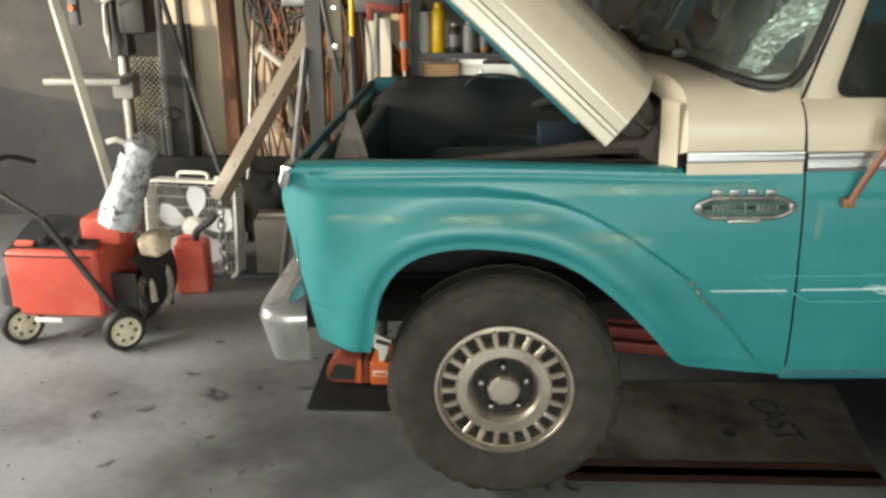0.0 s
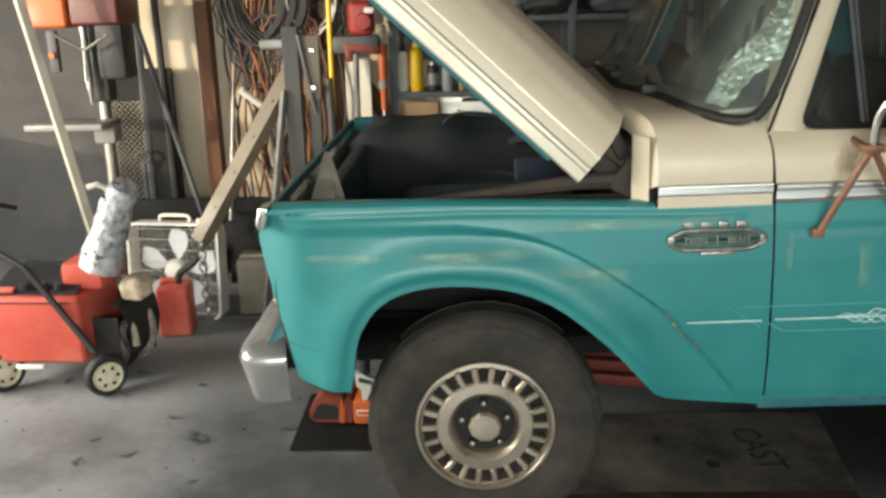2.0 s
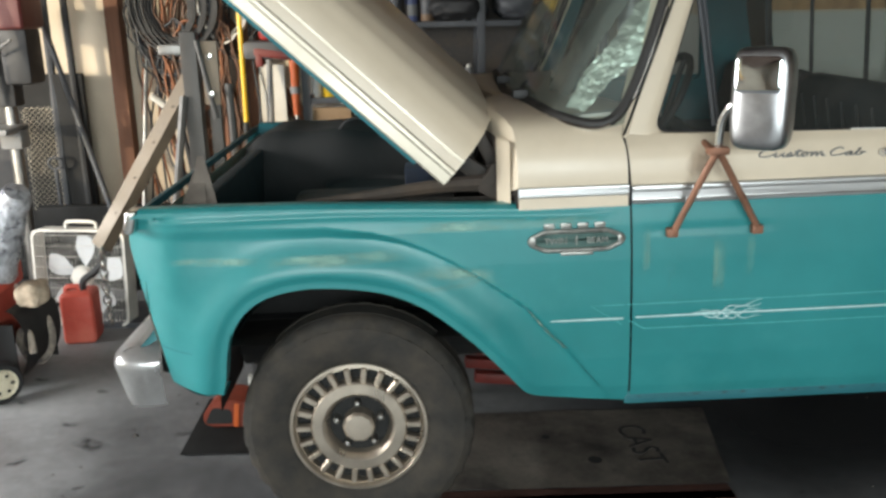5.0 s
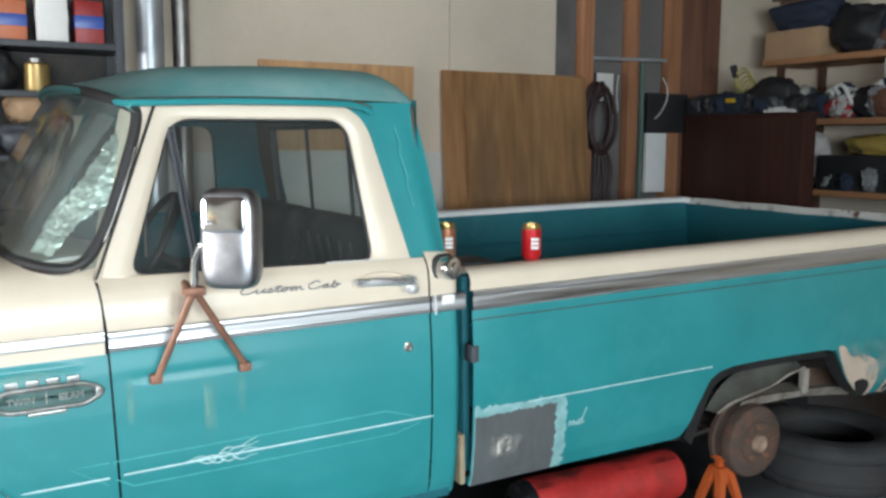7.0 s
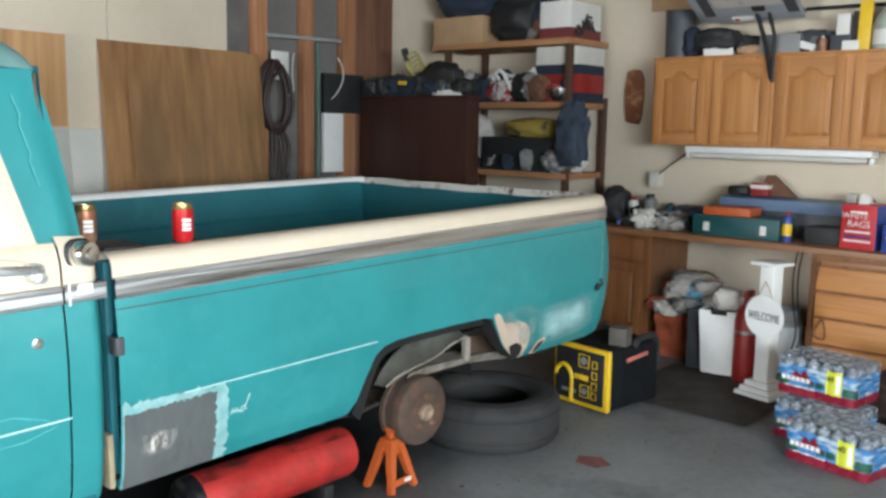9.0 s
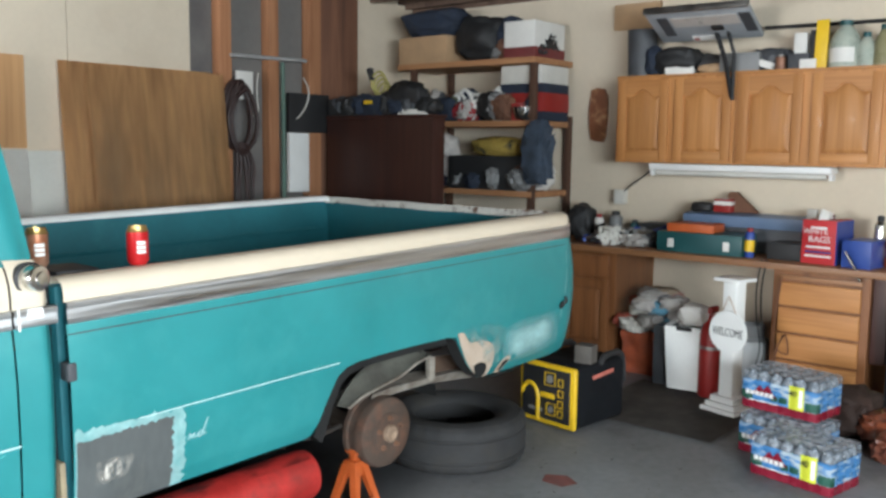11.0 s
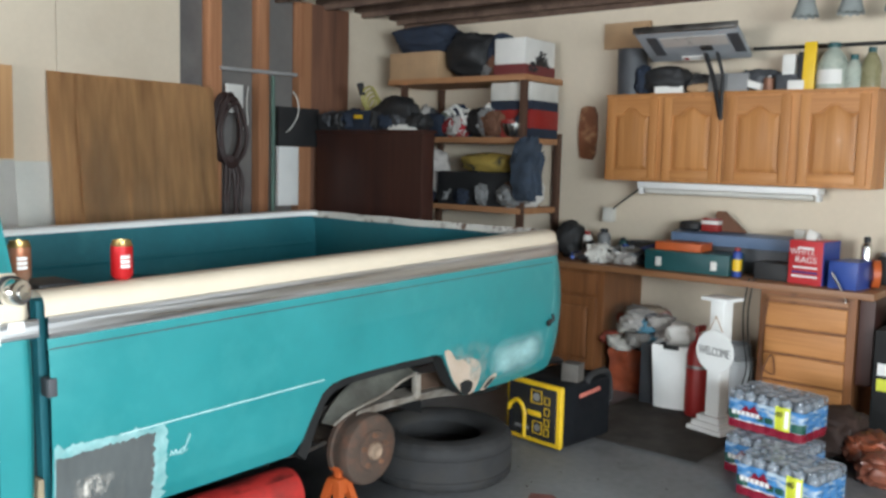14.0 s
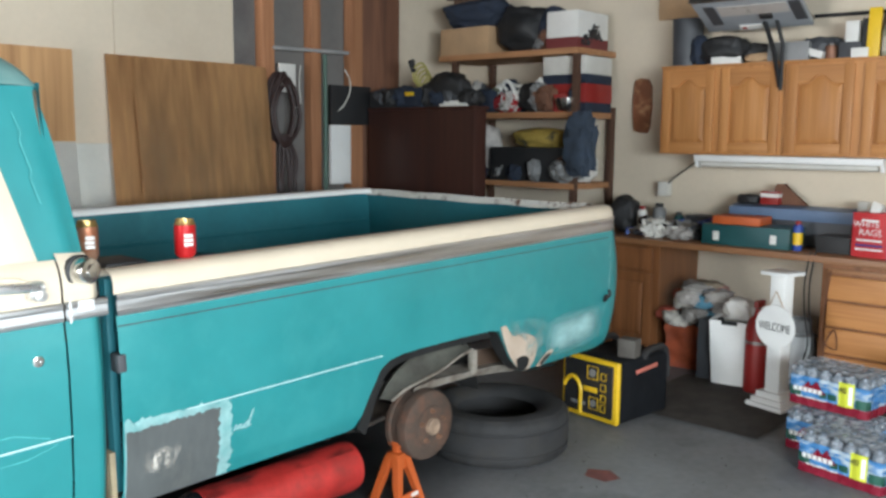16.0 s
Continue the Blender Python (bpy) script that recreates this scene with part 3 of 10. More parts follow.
# nose: grille shell, parking lamp, headlamps
bm = bm_new()
grid(bm, lambda s, t: (-0.545 - 0.035 * math.sin(math.pi * t), 0.06 + 1.84 * s, 0.56 + 0.44 * t), 24, 8)
part("grille_panel", bm, CREAM, truck, "cream painted grille panel")
bm = bm_new()
for k in range(7):
    box2(bm, (-0.605, 0.42, 0.64 + 0.045 * k), (-0.585, 1.54, 0.655 + 0.045 * k), 0.004)
part("grille_bars", bm, CHROME, truck, "chrome grille bars")
for yy in (0.24, 1.72):
    bm = bm_new()
    lathe(bm, [(0.0, 0.0), (0.085, 0.005), (0.115, 0.03), (0.12, 0.0)], 28, pose(-0.575, yy, 0.78, 0, -90, 0))
    part("headlight", bm, CHROME, truck, "round chrome-ringed headlight")
bm = bm_new()
box(bm, (-0.586, 0.055, 1.008), (0.030, 0.085, 0.068), 0.012, (0, 14, 0), 3)
lamp = part("lamp_bezel", bm, CHROME, truck, "chrome bezel at the fender tip")
bm = bm_new()
box(bm, (-0.599, 0.058, 1.006), (0.012, 0.062, 0.046), 0.006, (0, 14, 0), 3)
part("parking_lamp", bm, WHITE, lamp, "white parking lamp at the fender tip")
# cross panel over the grille
bm = bm_new()
prof = [(-0.600, 0.99), (-0.592, 1.022), (-0.580, 1.032), (-0.562, 1.032), (-0.556, 1.015)]
grid(bm, lambda s, t: (lambda q: (q[0], 0.03 + 1.9 * s, q[1]))(along(prof, 8)[round(t * 8)]), 20, 8)
part("nose_crosspanel", bm, material("dark_slate_teal", (0.014, 0.050, 0.056), 0.6, vary=0.3, scale=8), truck, "dark slate teal cross panel")

# bumper, bent round the corner
bm = bm_new()
half = [(-0.563, 0.040), (-0.622, 0.032), (-0.678, 0.044), (-0.708, 0.078), (-0.721, 0.16), (-0.719, 0.45), (-0.715, YC)]
plan = half + [(u, 2 * YC - y) for u, y in half[-2::-1]]
pl = curve_pts([(u, y, 0) for u, y in plan], 96)
prof = [(0.060, 0.452), (0.034, 0.456), (0.028, 0.470), (0.006, 0.562), (0.001, 0.582), (0.0, 0.596), (0.005, 0.610), (0.018, 0.624), (0.050, 0.640), (0.078, 0.646), (0.088, 0.640)]
rows = []
for i, p in enumerate(pl):
    d = (pl[min(i + 1, len(pl) - 1)] - pl[max(i - 1, 0)]).normalized()
    n = Vector((d.y, -d.x, 0))
    k = 1.0
    rows.append([bm.verts.new((p.x + n.x * o * k, p.y + n.y * o * k, h - 0.022)) for o, h in prof])
for i in range(len(rows) - 1):
    for j in range(len(prof) - 1):
        bm.faces.new((rows[i][j], rows[i + 1][j], rows[i + 1][j + 1], rows[i][j + 1]))
bmesh.ops.solidify(bm, geom=bm.faces[:], thickness=0.006)
part("front_bumper", bm, material("dull_bumper_chrome", (0.74, 0.74, 0.74), 0.36, 0.75, vary=0.12, scale=7, fine=60, bump=0, rvar=0.12), truck, "chrome front bumper, wrapped round the corner", angle=40)
bm = bm_new()
box2(bm, (-0.62, 0.22, 0.47), (-0.50, 1.74, 0.57), 0.02)
part("bumper_bracket", bm, FLAT_BLACK, truck)
bm = bm_new()
grid(bm, lambda s, t: (-0.545 - 0.075 * t, 0.060 + 1.84 * s, 0.625 + 0.045 * (1 - t) ** 2), 24, 6)
part("stone_deflector", bm, TEAL_DARK, truck, "dull teal panel behind the bumper")

# engine bay
bm = bm_new()
for y in (0.20, 2 * YC - 0.20):
    grid(bm, lambda s, t: (-0.55 + 1.05 * s, y + 0.03 * math.sin(3 * s), 0.80 + 0.20 * t), 8, 3)
grid(bm, lambda s, t: (0.50 + 0.03 * math.sin(6 * t), 0.04 + 1.88 * t, 0.45 + 0.70 * s), 6, 20)
grid(bm, lambda s, t: (-0.55 + 1.05 * s, 0.05 + 1.86 * t, 0.62 - 0.12 * math.sin(3 * t)), 6, 6)
part("engine_bay_lining", bm, GREASE, truck, "greasy dark engine bay panels")
for y in (0.52, 2 * YC - 0.52):
    bm = bm_new()
    sgn = 1 if y < YC else -1
    grid(bm, lambda s, t: (0.43 * math.cos(math.pi * (0.22 + 0.78 * s)), y - sgn * 0.36 * t, 0.36 + 0.455 * math.sin(math.pi * (0.22 + 0.78 * s))), 24, 3)
    grid(bm, lambda s, t: (-0.43 + 0.98 * s, y + 0.02 * sgn, 0.36 + 0.5 * t), 4, 4)
    part("inner_wheelhouse", bm, FLAT_BLACK, truck)
bm = bm_new()
box2(bm, (-0.47, 0.30, 0.55), (-0.42, 1.66, 1.02), 0.01)
part("radiator", bm, FLAT_BLACK, truck, "black radiator and shroud")
bm = bm_new()
vs = [bm.verts.new(p) for p in ((-0.47, 0.14, 1.03), (-0.40, 0.14, 1.03), (-0.43, 0.28, 1.13), (-0.45, 0.28, 1.13), (-0.36, 0.14, 0.92))]
bm.faces.new(vs[:4])
grid(bm, lambda s, t: (-0.47 + 0.03 * t + 0.12 * s * (1 - 0.85 * t), 0.13 + 0.12 * t, 0.95 + 0.20 * t), 3, 5)
part("support_plate", bm, material("bare_grey_metal", (0.17, 0.145, 0.125), 0.6, 0.4, vary=0.25, scale=12), truck, "worn grey radiator support plate")
bm = bm_new()
box2(bm, (-0.28, 0.66, 0.50), (0.36, 1.30, 0.86), 0.05)
part("engine_block", bm, GREASE, truck, "grimy engine block")
for y in (0.60, 1.20):
    bm = bm_new()
    box2(bm, (-0.22, y, 0.80), (0.34, y + 0.16, 0.94), 0.03)
    part("valve_cover", bm, GREASE, truck)
bm = bm_new()
lathe(bm, [(0.0, 0.06), (0.06, 0.06), (0.16, 0.055), (0.17, 0.07), (0.17, 0.0), (0.05, -0.02), (0.05, -0.1)], 28, pose(0.02, YC, 0.84))
part("air_cleaner", bm, FLAT_BLACK, truck, "grimy round air cleaner")
bm = bm_new()
box2(bm, (0.16, 0.84, 0.80), (0.32, 1.0, 0.98), 0.01)
part("battery", bm, NAVY, truck, "dark blue car battery")
bm = bm_new()
box2(bm, (0.36, 1.22, 0.95), (0.46, 1.34, 1.06), 0.015)
tube(bm, curve_pts([(0.40, 0.95, 1.04), (0.30, 1.1, 1.06), (0.2, 1.2, 1.02), (0.1, 1.28, 0.98)], 20), 0.018)
part("brake_reservoir", bm, FLAT_BLACK, truck, "grimy reservoir and hose")
# black cover lying over the far side of the bay
bm = bm_new()
COVER = [(-0.52, 1.01), (-0.44, 1.075), (-0.36, 1.092), (-0.10, 1.085), (0.10, 1.068), (0.32, 1.05), (0.46, 1.02)]


def cover_pt(s, t):
    u = -0.50 + 0.94 * s
    top = interp(u, COVER) + 0.006 * math.sin(19 * s)
    y = 1.02 + 0.80 * t + 0.012 * math.sin(11 * s)
    return (u, y, top - 0.42 * (1 - smooth(t / 0.30)) - 0.03 * t)


grid(bm, cover_pt, 40, 16)
part("fender_cover", bm, FLAT_BLACK, truck, "black padded fender cover")
bm = bm_new()
tube(bm, curve_pts([(-0.12, 1.30, 1.07), (-0.07, 1.30, 1.115), (0.02, 1.30, 1.120), (0.11, 1.30, 1.10), (0.18, 1.30, 1.06)], 16), 0.007)
part("cover_strap", bm, BLACK, truck)
bm = bm_new()
bp = curve_pts([(-0.25, 0.17, 1.0), (0.0, 0.17, 1.018), (0.28, 0.17, 1.045), (0.44, 0.16, 1.05)], 20)
tube(bm, bp, [0.008 + 0.020 * k / (len(bp) - 1) for k in range(len(bp))])
box(bm, (0.45, 0.15, 1.05), (0.10, 0.03, 0.10), 0.02, (0, 30, 0))
part("fender_brace", bm, material("rust_brown_apron", (0.045, 0.034, 0.027), 0.8, 0.1, vary=0.3, scale=10, colour2=(0.075, 0.052, 0.036)), truck, "rust brown inner fender brace")

# hood, raised about its rear edge
HA = radians(43.5)


def hood_pt(a, c, y):
    """a along the hood from its rear, c outwards, y across; the rear lower corner stands at (0.283, 1.060)."""
    return (0.283 - a * math.cos(HA) + c * math.sin(HA), y, 1.060 + a * math.sin(HA) + c * math.cos(HA))


def hood_c(v):
    v = min(v, 2 - v)
    return interp(v, [(0.0, 0.06), (0.004, 0.09), (0.02, 0.135), (0.06, 0.185), (0.14, 0.225), (0.30, 0.250), (1.0, 0.275)])


HOODV = [0.0, 0.002, 0.006, 0.012, 0.02, 0.03, 0.045, 0.06, 0.08, 0.11, 0.14, 0.18, 0.24, 0.3, 0.4, 0.55, 0.75, 1.0]
HOODV += [2 - v for v in HOODV[-2::-1]]
HW = 0.90
HOODTRIM = material("satin_cream_trim", (0.56, 0.51, 0.42), 0.45, 0.45, vary=0.12, scale=4, fine=40, bump=0, rvar=0.12)
bm = bm_new()
rows = []
for i in range(29):
    a = 1.16 * i / 28
    taper = 1 - 0.5 * smooth((a - 0.95) / 0.25)
    rows.append([bm.verts.new(hood_pt(a + (0.05 * (1 - abs(1 - v)) if i == 0 else 0), hood_c(v) * taper, YC - HW + HW * v)) for v in HOODV])
for i in range(28):
    for j in range(len(HOODV) - 1):
        bm.faces.new((rows[i][j], rows[i + 1][j], rows[i + 1][j + 1], rows[i][j + 1]))
hood = part("hood", bm, CREAM, truck, "raised cream hood")
for y0, sg in ((YC - HW, 1), (YC + HW, -1)):
    bm = bm_new()
    pr = [(0.060, 0.0), (0.058, -0.005), (0.044, -0.006), (0.041, -0.002), (0.008, -0.003), (0.005, 0.004), (0.005, 0.03)]
    grid(bm, lambda s, t: hood_pt(1.16 * s, along(pr, 10)[round(t * 10)][0], y0 + sg * along(pr, 10)[round(t * 10)][1]), 20, 10)
    part("hood_moulding", bm, HOODTRIM, hood, "bright moulding along the hood edge", angle=25)
    bm = bm_new()
    grid(bm, lambda s, t: hood_pt(1.16 * s, 0.088 + 0.008 * t, y0 + sg * (0.0015 + 0.001 * t) - sg * 0.004), 20, 1)
    part("hood_trim_line", bm, HOODTRIM, hood, "thin bright line above the hood moulding")
    bm = bm_new()
    grid(bm, lambda s, t: hood_pt(0.10 + 1.06 * s, 0.006 - 0.012 * t, y0 + sg * (0.012 + 0.004 * t)), 20, 2)
    grid(bm, lambda s, t: hood_pt(0.10 + 1.06 * s, -0.006, y0 + sg * (0.016 + 0.05 * t)), 20, 2)
    part("hood_inner_flange", bm, TEAL_DARK, hood, "teal inner edge of the hood")
bm = bm_new()
grid(bm, lambda s, t: hood_pt(0.03 + 1.1 * s, 0.02, YC - HW + 0.04 + (2 * HW - 0.08) * t), 8, 8)
part("hood_underside", bm, TEAL_DARK, hood, "teal underside of the hood")
for y in (0.20, 2 * YC - 0.20):
    bm = bm_new()
    box(bm, (0.36, y, 1.10), (0.20, 0.03, 0.05), 0.01, (0, 35, 0))
    box(bm, (0.41, y + 0.01, 1.16), (0.13, 0.02, 0.04), 0.008, (0, 62, 0))
    part("hood_hinge", bm, GREASE, truck, "greasy hood hinge")

# cowl
def cowl_front(y):
    v = min(y, 2 * YC - y)
    return interp(v, [(0.0, 0.490), (0.05, 0.485), (0.10, 0.470), (0.3, 0.435), (0.5, 0.43), (0.7, 0.46), (0.98, 0.53)])


COWL = [(0.0, 1.062), (-0.001, 1.09), (0.004, 1.13), (0.014, 1.165), (0.032, 1.195), (0.06, 1.220), (0.10, 1.236), (0.16, 1.246), (0.3, 1.255), (0.55, 1.254), (0.98, 1.232)]
COWL += [(2 * YC - y, h) for y, h in COWL[-2::-1]]
bm = bm_new()
rows = []
for y, h in COWL:
    v = min(y, 2 * YC - y)
    u0, u1 = cowl_front(y), interp(v, [(0, 0.793), (0.05, 0.772), (0.10, 0.86), (0.98, 0.72)])
    rows.append([bm.verts.new((u0 + (u1 - u0) * k / 14, y, h)) for k in range(15)])
for i in range(len(rows) - 1):
    for k in range(14):
        bm.faces.new((rows[i][k], rows[i + 1][k], rows[i + 1][k + 1], rows[i][k + 1]))
for i in range(len(rows) - 1):
    a, b = rows[i][0], rows[i + 1][0]
    c = [bm.verts.new((v.co.x + dx, v.co.y + (0.03 if v.co.y < YC else -0.03) * (abs(v.co.y - YC) > 0.8), v.co.z + dz)) for v in (a, b) for dx, dz in ((-0.018, -0.012), (-0.018, -0.06))]
    bm.faces.new((a, b, c[2], c[0]))
    bm.faces.new((c[0], c[2], c[3], c[1]))
bmesh.ops.remove_doubles(bm, verts=bm.verts, dist=0.001)
cowl = part("cowl", bm, CREAM, truck, "cream cowl ahead of the windshield")
bm = bm_new()
grid(bm, lambda s, t: (0.470 - 0.03 * s, 0.02 + 0.09 * s, 1.0 + 0.19 * t), 4, 8)
part("cowl_end", bm, CREAM, cowl)
for y in (0.42, 1.0):
    bm = bm_new()
    tube(bm, [(0.545, y, 1.29), (0.60, y + 0.30, 1.29)], 0.007)
    box(bm, (0.545, y, 1.28), (0.05, 0.05, 0.03), 0.01)
    part("wiper", bm, BLACK, truck, "black windshield wiper")


# mouldings along the belt
def moulding(u0, u1, name, parent, h0=1.006, h1=1.060, cream_gap=False):
    k = (h1 - h0) / 0.056
    pr = [(h0, -0.002), (h0 + 0.002 * k, -0.009), (h0 + 0.011 * k, -0.0105), (h0 + 0.014 * k, -0.008), (h1 - 0.017 * k, -0.008), (h1 - 0.014 * k, -0.0115), (h1 - 0.003 * k, -0.0105), (h1, -0.003)]
    n = max(4, int((u1 - u0) / 0.05))
    bm = bm_new()
    pa = along(pr, 21)

    def f(s, t):
        h, dy = pa[round(t * 21)]
        u = u0 + (u1 - u0) * s
        return (u, side_y(u, h) + dy, h)
    grid(bm, f, n, 21)
    return part(name, bm, TRIM, parent, "bright stainless belt moulding", angle=25)


# cowl-side moulding: bright strip over a cream band
bm = bm_new()
grid(bm, lambda s, t: (0.490 + 0.303 * s, side_y(0.6, 1.0 + 0.035 * t) - 0.006, 1.003 + 0.034 * t), 6, 3)
part("cream_band", bm, CREAM, cowl)
moulding(0.490, 0.794, "belt_moulding", cowl, 1.034, 1.064)

# door
door = part("door", (lambda b: (sheet(b, [(gap_u(0.398) + 0.003, 0.398), (1.735, 0.394)], [(gap_u(1.0) + 0.003, 1.008), (1.735, 1.008)], 60, 60, 0.03), b)[1])(bm_new()), TEAL, truck, "teal lower door panel with white pinstriping", angle=50)


def upper_y(u, h):
    return interp(h, [(1.05, 0.0), (1.09, -0.001), (1.13, 0.004), (1.160, 0.016), (1.180, 0.033), (1.192, 0.0455), (1.21, 0.052)])


bm = bm_new()
sheet(bm, [(0.803, 1.056), (1.735, 1.056)], [(0.791, 1.193), (1.735, 1.176)], 40, 14, 0, upper_y)
part("door_belt", bm, CREAM, door, "cream upper door skin")
moulding(0.803, 1.735, "belt_moulding", door)


def green_y(h):
    return 0.050 + 0.10 * (h - 1.2) / 0.44


WIN = round_loop([(0.874, 1.193), (1.018, 1.606), (1.541, 1.600), (1.580, 1.170)], [0.045, 0.06, 0.07, 0.05], 8)
OUT = round_loop([(0.795, 1.190), (0.982, 1.656), (1.588, 1.645), (1.698, 1.170)], [0.006, 0.03, 0.11, 0.006], 8)
bm = bm_new()
rings = []
for pts, dy in ((OUT, 0.03), (OUT, 0.0), ([a * 0.45 + b * 0.55 for a, b in zip(OUT, WIN)], -0.006), ([a * 0.12 + b * 0.88 for a, b in zip(OUT, WIN)], 0.0), (WIN, 0.008), (WIN, 0.035)):
    rings.append([bm.verts.new((p.x, green_y(p.y) + dy, p.y)) for p in pts])
n = len(WIN)
for i in range(len(rings) - 1):
    for k in range(n):
        bm.faces.new((rings[i][k], rings[i][(k + 1) % n], rings[i + 1][(k + 1) % n], rings[i + 1][k]))
part("window_frame", bm, CREAM, door, "cream door window frame")
bm = bm_new()
tube(bm, [(0.788 + 0.186 * k / 8, green_y(1.190 + 0.447 * k / 8) - 0.010, 1.190 + 0.447 * k / 8) for k in range(9)], 0.0042, 5)
part("frame_gap", bm, FLAT_BLACK, door, "dark gap before the window frame")
bm = bm_new()
tube(bm, [(p.x, green_y(p.y) + 0.022, p.y) for p in WIN], 0.008, 6, closed=True)
part("window_seal", bm, BLACK, door, "black rubber window seal")
# the film in the cab glass paints a haze of reflected light
CAB_GLASS = glass("cab_glass", (0.82, 0.86, 0.85), 0.03, 0.08)
WS_GLASS = glass("dusty_windshield_glass", (0.60, 0.67, 0.63), 0.08, 0.34)
bm = bm_new()
bm.faces.new([bm.verts.new((p.x, green_y(p.y) + 0.03, p.y)) for p in WIN])
pane = part("window_pane", bm, CAB_GLASS, door, "dark clear side window", smooth=False)
pane.visible_shadow = False
bm = bm_new()
tube(bm, [(1.058, 0.062, 1.205), (1.024, 0.150, 1.590)], 0.005, 6)
tube(bm, [(1.046, 0.062, 1.205), (1.010, 0.150, 1.590)], 0.008, 6)
part("vent_bar", bm, DARKGREY, door, "metal vent window bar")
# pale strip at the foot of the window, handle, lock, script
bm = bm_new()
grid(bm, lambda s, t: (1.42 + 0.19 * s, upper_y(0, 1.178) + 0.010 - 0.004 * t, 1.186 - 0.006 * s - (0.012 + 0.006 * s) * t), 8, 3)
part("window_foot_strip", bm, OFFWHITE, door, "pale rubbed strip under the window")
bm = bm_new()
tube(bm, curve_pts([(1.492, 0.00, 1.122), (1.505, -0.03, 1.126), (1.56, -0.045, 1.126), (1.64, -0.045, 1.120), (1.672, -0.03, 1.116)], 20), 0.012, 10)
box(bm, (1.66, -0.018, 1.108), (0.045, 0.045, 0.05), 0.015)
lathe(bm, [(0.0, 0.03), (0.016, 0.028), (0.018, 0.0)], 16, pose(1.664, -0.02, 1.095, 90, 0, 0))
part("door_handle", bm, material("worn_handle_chrome", (0.72, 0.72, 0.71), 0.34, 0.8, vary=0.08, scale=9, bump=0), door, "chrome pull door handle")
bm = bm_new()
lathe(bm, [(0.085, 0.0), (0.075, -0.010), (0.0, -0.014)], 28, pose(1.575, -0.002, 1.118, 90, 0, 0) @ Matrix.Diagonal((1, 0.36, 1, 1)))
part("handle_recess", bm, CREAM, door)
bm = bm_new()
lathe(bm, [(0.017, 0.0), (0.015, 0.006), (0.010, 0.007), (0.009, 0.003), (0.0, 0.003)], 18, pose(1.657, side_y(1.657, 0.912), 0.912, 90, 0, 0))
part("door_lock", bm, CHROME, door, "round chrome door lock")
# flowing script: C u s t o m, C a b
CAP = [(0.85, 1.7), (0.6, 2.0), (0.2, 1.6), (0.0, 0.8), (0.2, 0.1), (0.7, 0.1), (1.1, 0.5)]
SCRIPT = CAP + [(1.3, 1.0), (1.25, 0.3), (1.45, 0.0), (1.8, 0.6), (1.9, 1.0), (1.85, 0.2), (2.05, 0.05)]
SCRIPT += [(2.4, 1.0), (2.52, 0.45), (2.4, 0.0), (2.25, 0.12), (2.7, 0.2), (3.02, 1.7), (2.95, 0.3), (3.15, 0.05)]
SCRIPT += [(3.55, 1.0), (3.3, 0.5), (3.5, 0.0), (3.8, 0.5), (3.58, 1.0), (3.9, 0.85), (4.1, 1.0), (4.1, 0.0), (4.3, 0.9), (4.45, 0.9), (4.5, 0.0), (4.7, 0.9), (4.87, 0.9), (4.9, 0.15), (5.2, 0.15)]
SCRIPT2 = [(x + 5.55, y) for x, y in CAP] + [(7.15, 0.95), (6.85, 0.7), (6.8, 0.15), (7.05, 0.1), (7.2, 0.95), (7.22, 0.15), (7.45, 0.2), (7.75, 1.8), (7.6, 0.3), (7.8, 0.0), (8.05, 0.5), (7.85, 0.8), (8.3, 0.7)]
bm = bm_new()
for pts in (SCRIPT, SCRIPT2):
    tube(bm, curve_pts([(1.150 + 0.0355 * x + 0.004 * y, upper_y(0, 1.13) - 0.005, 1.121 - 0.0005 * x + 0.0108 * y) for x, y in pts], 6 * len(pts)), 0.0022, 5)
tube(bm, [(1.250, upper_y(0, 1.13) - 0.005, 1.133), (1.272, upper_y(0, 1.13) - 0.005, 1.134)], 0.0020, 5)
part("script_emblem", bm, GREY, door, "dark flowing script emblem")
# pinstripes
bm = bm_new()
ribbon(bm, [(gap_u(0.68) + 0.004 + (1.735 - gap_u(0.68)) * k / 40, 0.676 + 0.004 * k / 40) for k in range(41)], 0.0055)
part("pinstripe", bm, WHITE_LINE, door, "white pinstripe")
bm = bm_new()
for fs in (0.0, 1.3, 2.4, 3.4):
    ribbon(bm, [(0.98 + 0.20 * k / 30, 0.680 + (0.012 * math.sin(6.0 * k / 30 + fs) + 0.010 * math.sin(14 * k / 30 + 2 * fs)) * math.sin(math.pi * k / 30) + 0.016 * (k / 30) ** 3 * (fs - 1)) for k in range(31)], [0.0012 + 0.0026 * math.sin(math.pi * k / 30) for k in range(31)], 0.005 + 0.0006 * fs)
part("pinstripe_scroll", bm, WHITE_LINE, door, "white scrolled pinstripe flourish")
bm = bm_new()
ribbon(bm, [(0.845, 0.640), (1.25, 0.641), (1.61, 0.645), (1.695, 0.667)], 0.003)
ribbon(bm, [(0.80, 0.667), (0.845, 0.640)], 0.003)
ribbon(bm, [(0.795, 0.716), (1.2, 0.718), (1.58, 0.722), (1.675, 0.690)], 0.003)
part("pinstripe_outline", bm, TEAL_LINE, door, "thin pale outline stripes")
bm = bm_new()
ribbon(bm, [(0.576 + 0.208 * k / 20, 0.674) for k in range(21)], [0.003 + 0.003 * min(1, k / 4) for k in range(21)])
part("pinstripe", bm, WHITE_LINE, fender, "white pinstripe")
bm = bm_new()
